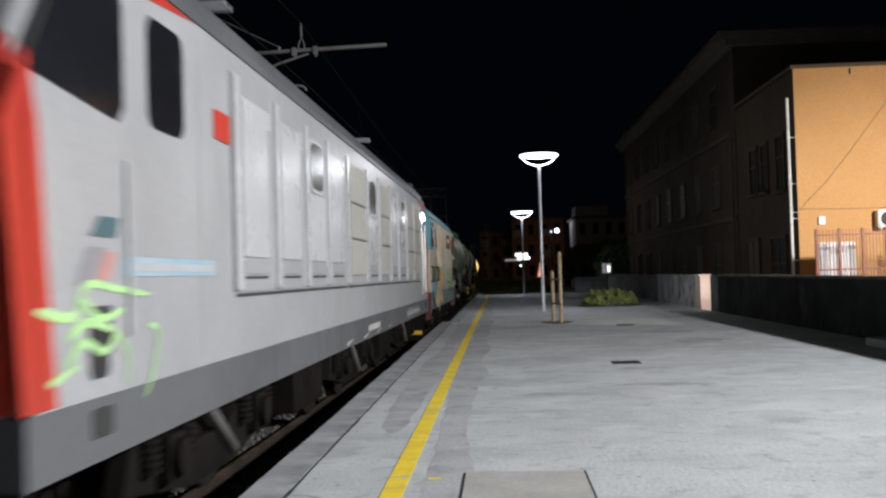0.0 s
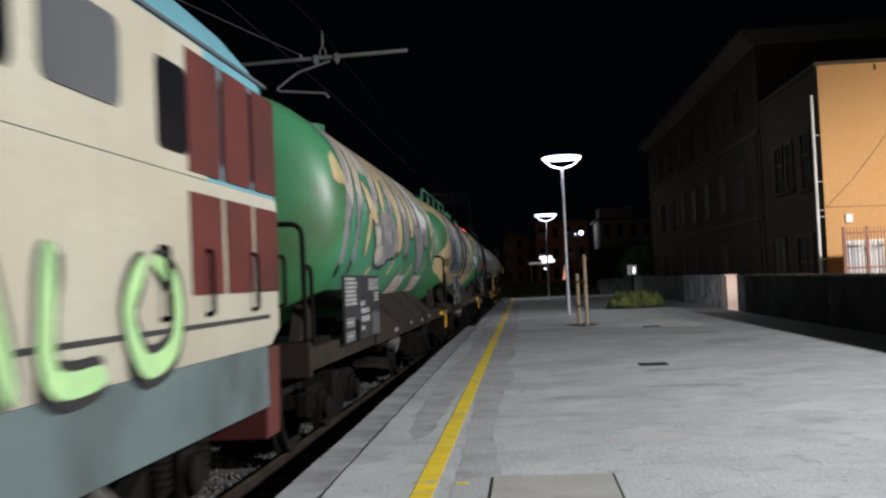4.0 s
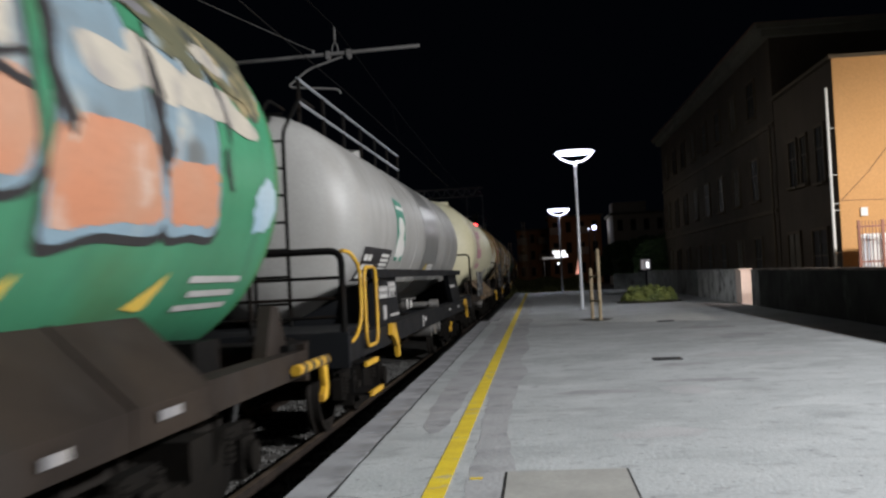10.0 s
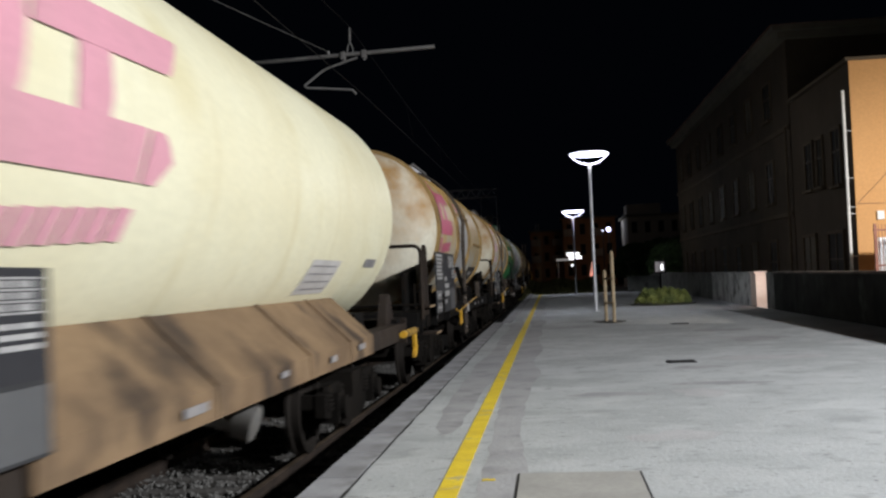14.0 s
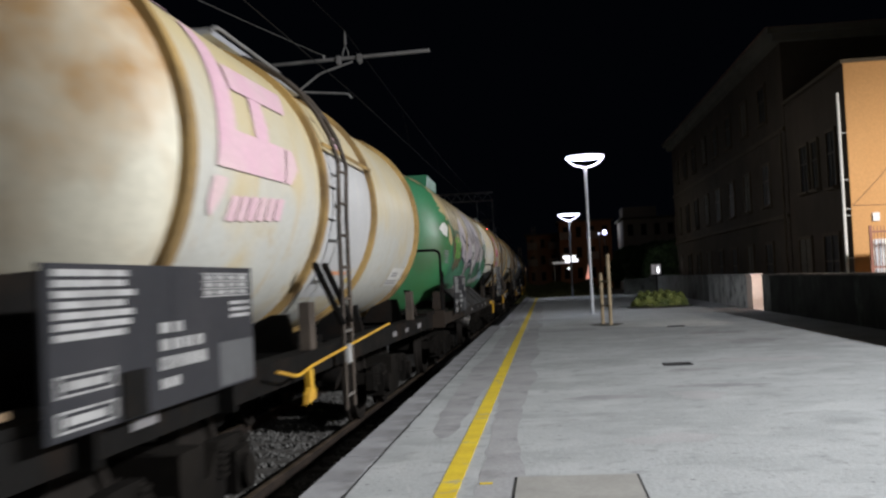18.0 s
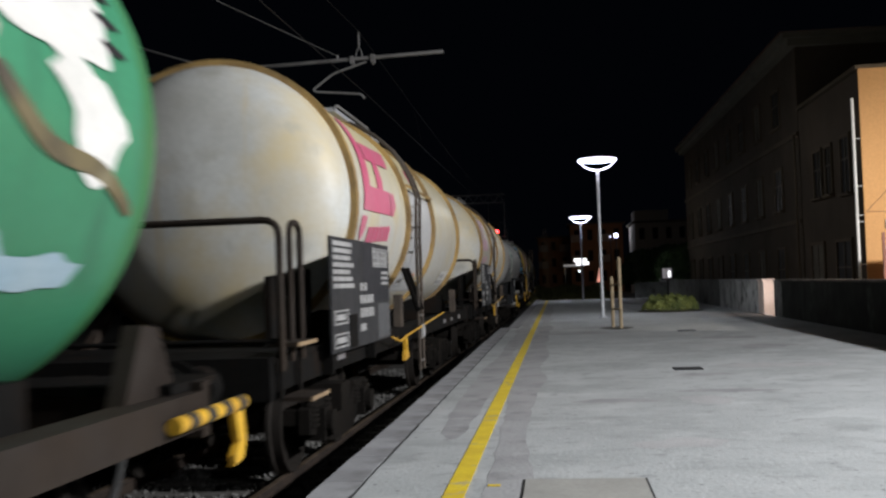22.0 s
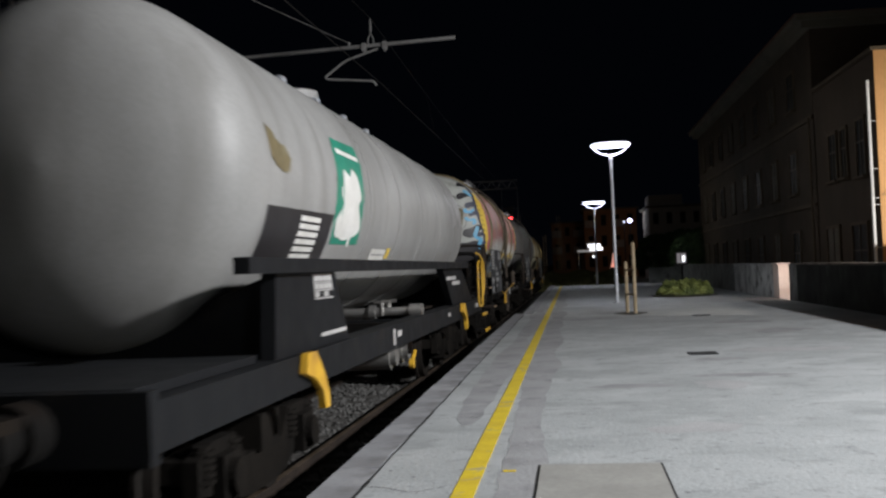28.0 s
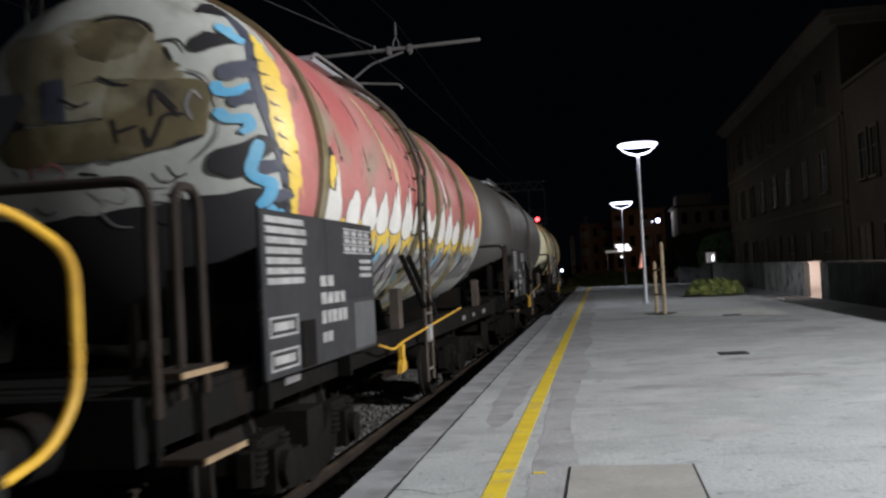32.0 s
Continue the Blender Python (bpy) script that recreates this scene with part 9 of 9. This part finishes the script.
for y0, y1 in ((7.38, 8.06), (8.36, 8.98)):
    flank(loco, "engine_window", dark_glass, soft_rect(y0, 2.60, y1, 3.08, 0.08), HALF + 0.003, "dark engine-room window", 0.010)
flank(loco, "engine_window", loco_grey, soft_rect(9.20, 2.62, 10.0, 3.06, 0.08), HALF + 0.003, "grey blanked engine-room window", 0.010)
for z0, z1 in ((1.70, 2.30), (2.42, 3.14)):
    for y0 in (10.95, 11.62, 12.29):
        flank(loco, "engine_grille", loco_maroon, [(y0, z0), (y0 + 0.58, z0), (y0 + 0.58, z1), (y0, z1)], HALF, "dark brown engine grille", 0.012)
flank(loco, "panel_line", dark_gap, [(5.9, 1.4), (5.93, 1.4), (5.93, 3.1), (5.9, 3.1)], HALF, "", 0.003)
flank(loco, "waist_line", dark_gap, [(1.2, 1.50), (12.6, 1.50), (12.6, 1.53), (1.2, 1.53)], HALF, "", 0.003)
art = FlatCanvas(loco, HALF, 0, "spray_paint", "sprayed lettering")
for shape in ([(1.10, 1.38), (1.40, 1.70), (1.75, 1.72), (2.05, 2.02), (2.25, 2.10), (2.3, 1.6), (2.1, 1.2), (1.95, 0.98), (1.6, 1.02)], [(3.0, 1.60), (2.95, 2.05), (3.25, 2.16), (3.4, 1.8)], [(4.9, 1.60), (5.1, 2.00), (5.6, 2.10), (6.3, 1.98), (6.8, 1.62), (6.2, 1.38), (5.4, 1.40)], [(1.55, 1.24), (2.0, 1.30), (2.1, 0.95), (1.75, 0.92)]):
    art.add("blue", smooth(shape, 5), 1)
# round tan letters in two rows, dark edged
glyphs = ([(2.12, 1.42), (2.10, 1.80), (2.30, 2.08), (2.52, 1.92), (2.40, 1.70), (2.70, 1.44)], [(3.02, 1.86), (3.00, 1.56), (3.25, 1.44), (3.48, 1.62), (3.36, 1.86), (3.10, 1.90)], [(3.74, 1.92), (3.80, 1.50), (4.02, 1.66), (4.18, 1.48), (4.28, 1.90)],
          [(4.55, 1.92), (4.58, 1.50), (4.84, 1.66), (4.92, 1.90)], [(5.30, 1.92), (5.22, 1.56), (5.50, 1.46), (5.72, 1.66), (5.60, 1.90), (5.36, 1.94)], [(6.02, 1.46), (6.10, 1.90), (6.34, 1.76), (6.12, 1.60), (6.42, 1.46)])
lows = ([(1.78, 1.34), (1.92, 1.02), (2.18, 1.02), (2.24, 1.30)], [(2.42, 0.88), (2.52, 1.34), (2.80, 1.30), (2.72, 0.94)], [(3.02, 1.34), (3.08, 0.94), (3.34, 0.96), (3.40, 1.32)], [(3.66, 0.98), (3.80, 1.38), (3.98, 1.08), (4.12, 1.38), (4.22, 1.00)], [(4.50, 1.34), (4.55, 1.00), (4.85, 1.06)])
for k, line in enumerate(glyphs + lows):
    wid = 0.27 if k < 6 else 0.24
    art.add("navy" if k % 3 else "black", stroke([(p + 0.02, q - 0.015) for p, q in line], wid + 0.12, wid + 0.08, 8), 2)
    art.add("tan", stroke(line, wid, wid * 0.85, 8), 3 + k % 2)
    art.add("orange", stroke([(line[1][0] - 0.05, line[1][1] - 0.10), (line[1][0] + 0.10, line[1][1]), (line[1][0] + 0.14, line[1][1] - 0.12)], 0.035, 0.02, 6), 6)
# tall lime letters at the rear
for lines in (([(7.35, 1.36), (7.42, 1.98)], [(7.42, 1.66), (7.95, 1.70)], [(7.92, 1.34), (8.02, 1.94)]), ([(8.30, 1.34), (8.62, 1.96), (8.92, 1.32)], [(8.45, 1.58), (8.80, 1.58)]), ([(9.25, 1.95), (9.22, 1.40), (9.75, 1.36)],), ([(10.25, 1.90), (10.02, 1.64), (10.22, 1.36), (10.62, 1.44), (10.68, 1.74), (10.35, 1.90)],)):
    for line in lines:
        art.add("black", stroke(line, 0.23, 0.20, 8), 1)
        art.add("lime", stroke(line, 0.13, 0.11, 8), 2)
art.done()
couplers(loco, END + 0.05, -0.25)
for y in (3.1, END - 3.1):
    loco_bogie(loco, y)
bm = bmesh.new()
box(bm, 0, END / 2, 0.66, 2.5, 2.9, 0.50)
part("fuel_tank", bm, dark_gear, loco)
for y in (4.8, 7.6, 10.4):
    bm = bmesh.new()
    rod(bm, (0, y, 3.9), (0, y, 4.22), 0.55, 20)
    part("roof_fan", bm, loco_grey, loco, smooth=40)
bm = bmesh.new()
tube(bm, [(0.9, 1.6, 3.92), (0.9, 1.6, 4.08), (0.9, 1.2, 4.12)], 0.05, 8)
part("horn", bm, loco_grey, loco)


floor_dark = material("floor_dark", (0.365, 0.368, 0.376), (0.30, 0.302, 0.31), 0.88, big=1.2, fine=26, bump=0.5, spots=[((0.22, 0.22, 0.225), 2.6, 0.54, 0.74), ((0.40, 0.40, 0.41), 3.4, 0.58, 0.74)])
floor_light = material("floor_light", (0.45, 0.45, 0.455), (0.38, 0.38, 0.385), 0.86, big=1.6, fine=26, bump=0.5)
# ---- single pieces of the platform edge, nearest first ----
edge_meshes = []
rng = random.Random(17)
for k in range(4):
    bm = bmesh.new()
    box(bm, 0, 0, 0, 0.302, 0.986, 0.16)
    bmesh.ops.bevel(bm, geom=bm.edges[:], offset=0.012, segments=1, affect="EDGES")
    for v in bm.verts:
        v.co += Vector((rng.uniform(-0.004, 0.004), rng.uniform(-0.003, 0.003), rng.uniform(-0.003, 0.003)))
    edge_meshes.append(finish(bm, "coping_stone", coping_stone))
for k in range(71):
    y = -3.5 + k
    shift = SETBACK if y > SETBACK_Y else 0.0
    shared("coping_stone", edge_meshes[rng.randrange(4)], platform, pose(EDGE_X + shift + 0.151 + rng.uniform(-0.006, 0.006), y, -0.079 + rng.uniform(-0.003, 0.002), 0, 0, rng.uniform(-0.25, 0.25)))

# old stains, patches and cracks on the platform floor
def floor_patch(outline, mat, name, label, lift=0.0016):
    bm = bmesh.new()
    bm.faces.new([bm.verts.new((x, y, 0)) for x, y in outline])
    bmesh.ops.triangulate(bm, faces=bm.faces[:])
    ob = part(name, bm, mat, platform, label)
    ob.matrix_basis = pose(0, 0, lift)


def strip(x0, x1, y0, y1, seed, wander, n):
    """A long ragged strip along the platform."""
    rng = random.Random(seed)
    ys = [y0 + (y1 - y0) * k / n for k in range(n + 1)]
    return [(x1 + rng.uniform(-wander, wander), y) for y in ys] + [(x0 + rng.uniform(-wander, wander), y) for y in ys[::-1]]


floor_patch(ragged(strip(-0.62, -0.26, 1.5, 48, 31, 0.09, 26), 2, 0.015, 6), floor_dark, "worn_strip", "slightly darker worn strip beside the yellow line")
floor_patch(ragged(strip(-1.16, -0.83, 9, 46, 32, 0.09, 22), 3, 0.015, 6), floor_dark, "worn_strip", "slightly darker worn strip beside the yellow line")
rng = random.Random(33)
for k in range(14):
    x, y = rng.uniform(0.3, 5.6), rng.uniform(5, 28)
    floor_patch(blob(x, y, rng.uniform(0.3, 0.8), rng.uniform(0.15, 0.5), 60 + k, 0.35, 22), floor_light if k % 3 == 0 else floor_dark, "stain", "worn patch on the concrete", 0.0009 + 0.0001 * (k % 5))
floor_patch(strip(-1.402, -1.386, 2, 28.5, 34, 0.008, 130), dark_gap, "crack", "uneven dark crack behind the coping", 0.0030)
for k in range(9):
    y = 3.2 + 2.9 * k + rng.uniform(-0.5, 0.5)
    line = [(-1.40, y), (-1.25, y + rng.uniform(-0.1, 0.1)), (-1.05, y + rng.uniform(-0.2, 0.2)), (-0.85, y + rng.uniform(-0.25, 0.25))]
    floor_patch(stroke(line[:rng.choice((3, 4))], 0.010, 0.004, 5), dark_gap, "crack", "thin crack", 0.0022 + 0.0001 * (k % 4))

# tufts of weed between rail and platform
bm = bmesh.new()
rng = random.Random(23)
for k in range(26):
    x, y = rng.uniform(-1.92, -1.78), rng.choice((8.4, 8.6, 8.5, 12.0, 16.5)) + rng.uniform(-0.25, 0.25)
    for j in range(9):
        a, h = rng.uniform(0, 6.3), rng.uniform(0.05, 0.17)
        b = Vector((x, y, RAIL_Z - 0.16))
        tip = b + Vector((0.05 * math.cos(a), 0.05 * math.sin(a), h))
        bm.faces.new([bm.verts.new(p) for p in (b + Vector((0.006, 0, 0)), b - Vector((0.006, 0, 0)), tip)])
tagged(part("weeds", bm, grass_mat), "thin dry weeds at the foot of the platform", "weeds", kind="stuff")


def motions():
    """All cars run together; every wheelset rolls with them."""
    times = [0.5 * k for k in range(65)]
    for car, c in WAGONS:
        walk(car, [(t, on_track(c - run(t))) for t in times])
    fine = [k / 15 for k in range(481)]
    gone = [run(t) for t in fine]
    for wheel, y, r in TURNING:
        walk(wheel, [(t, pose(0, y, r, math.degrees(s / r))) for t, s in zip(fine, gone)])


motions()
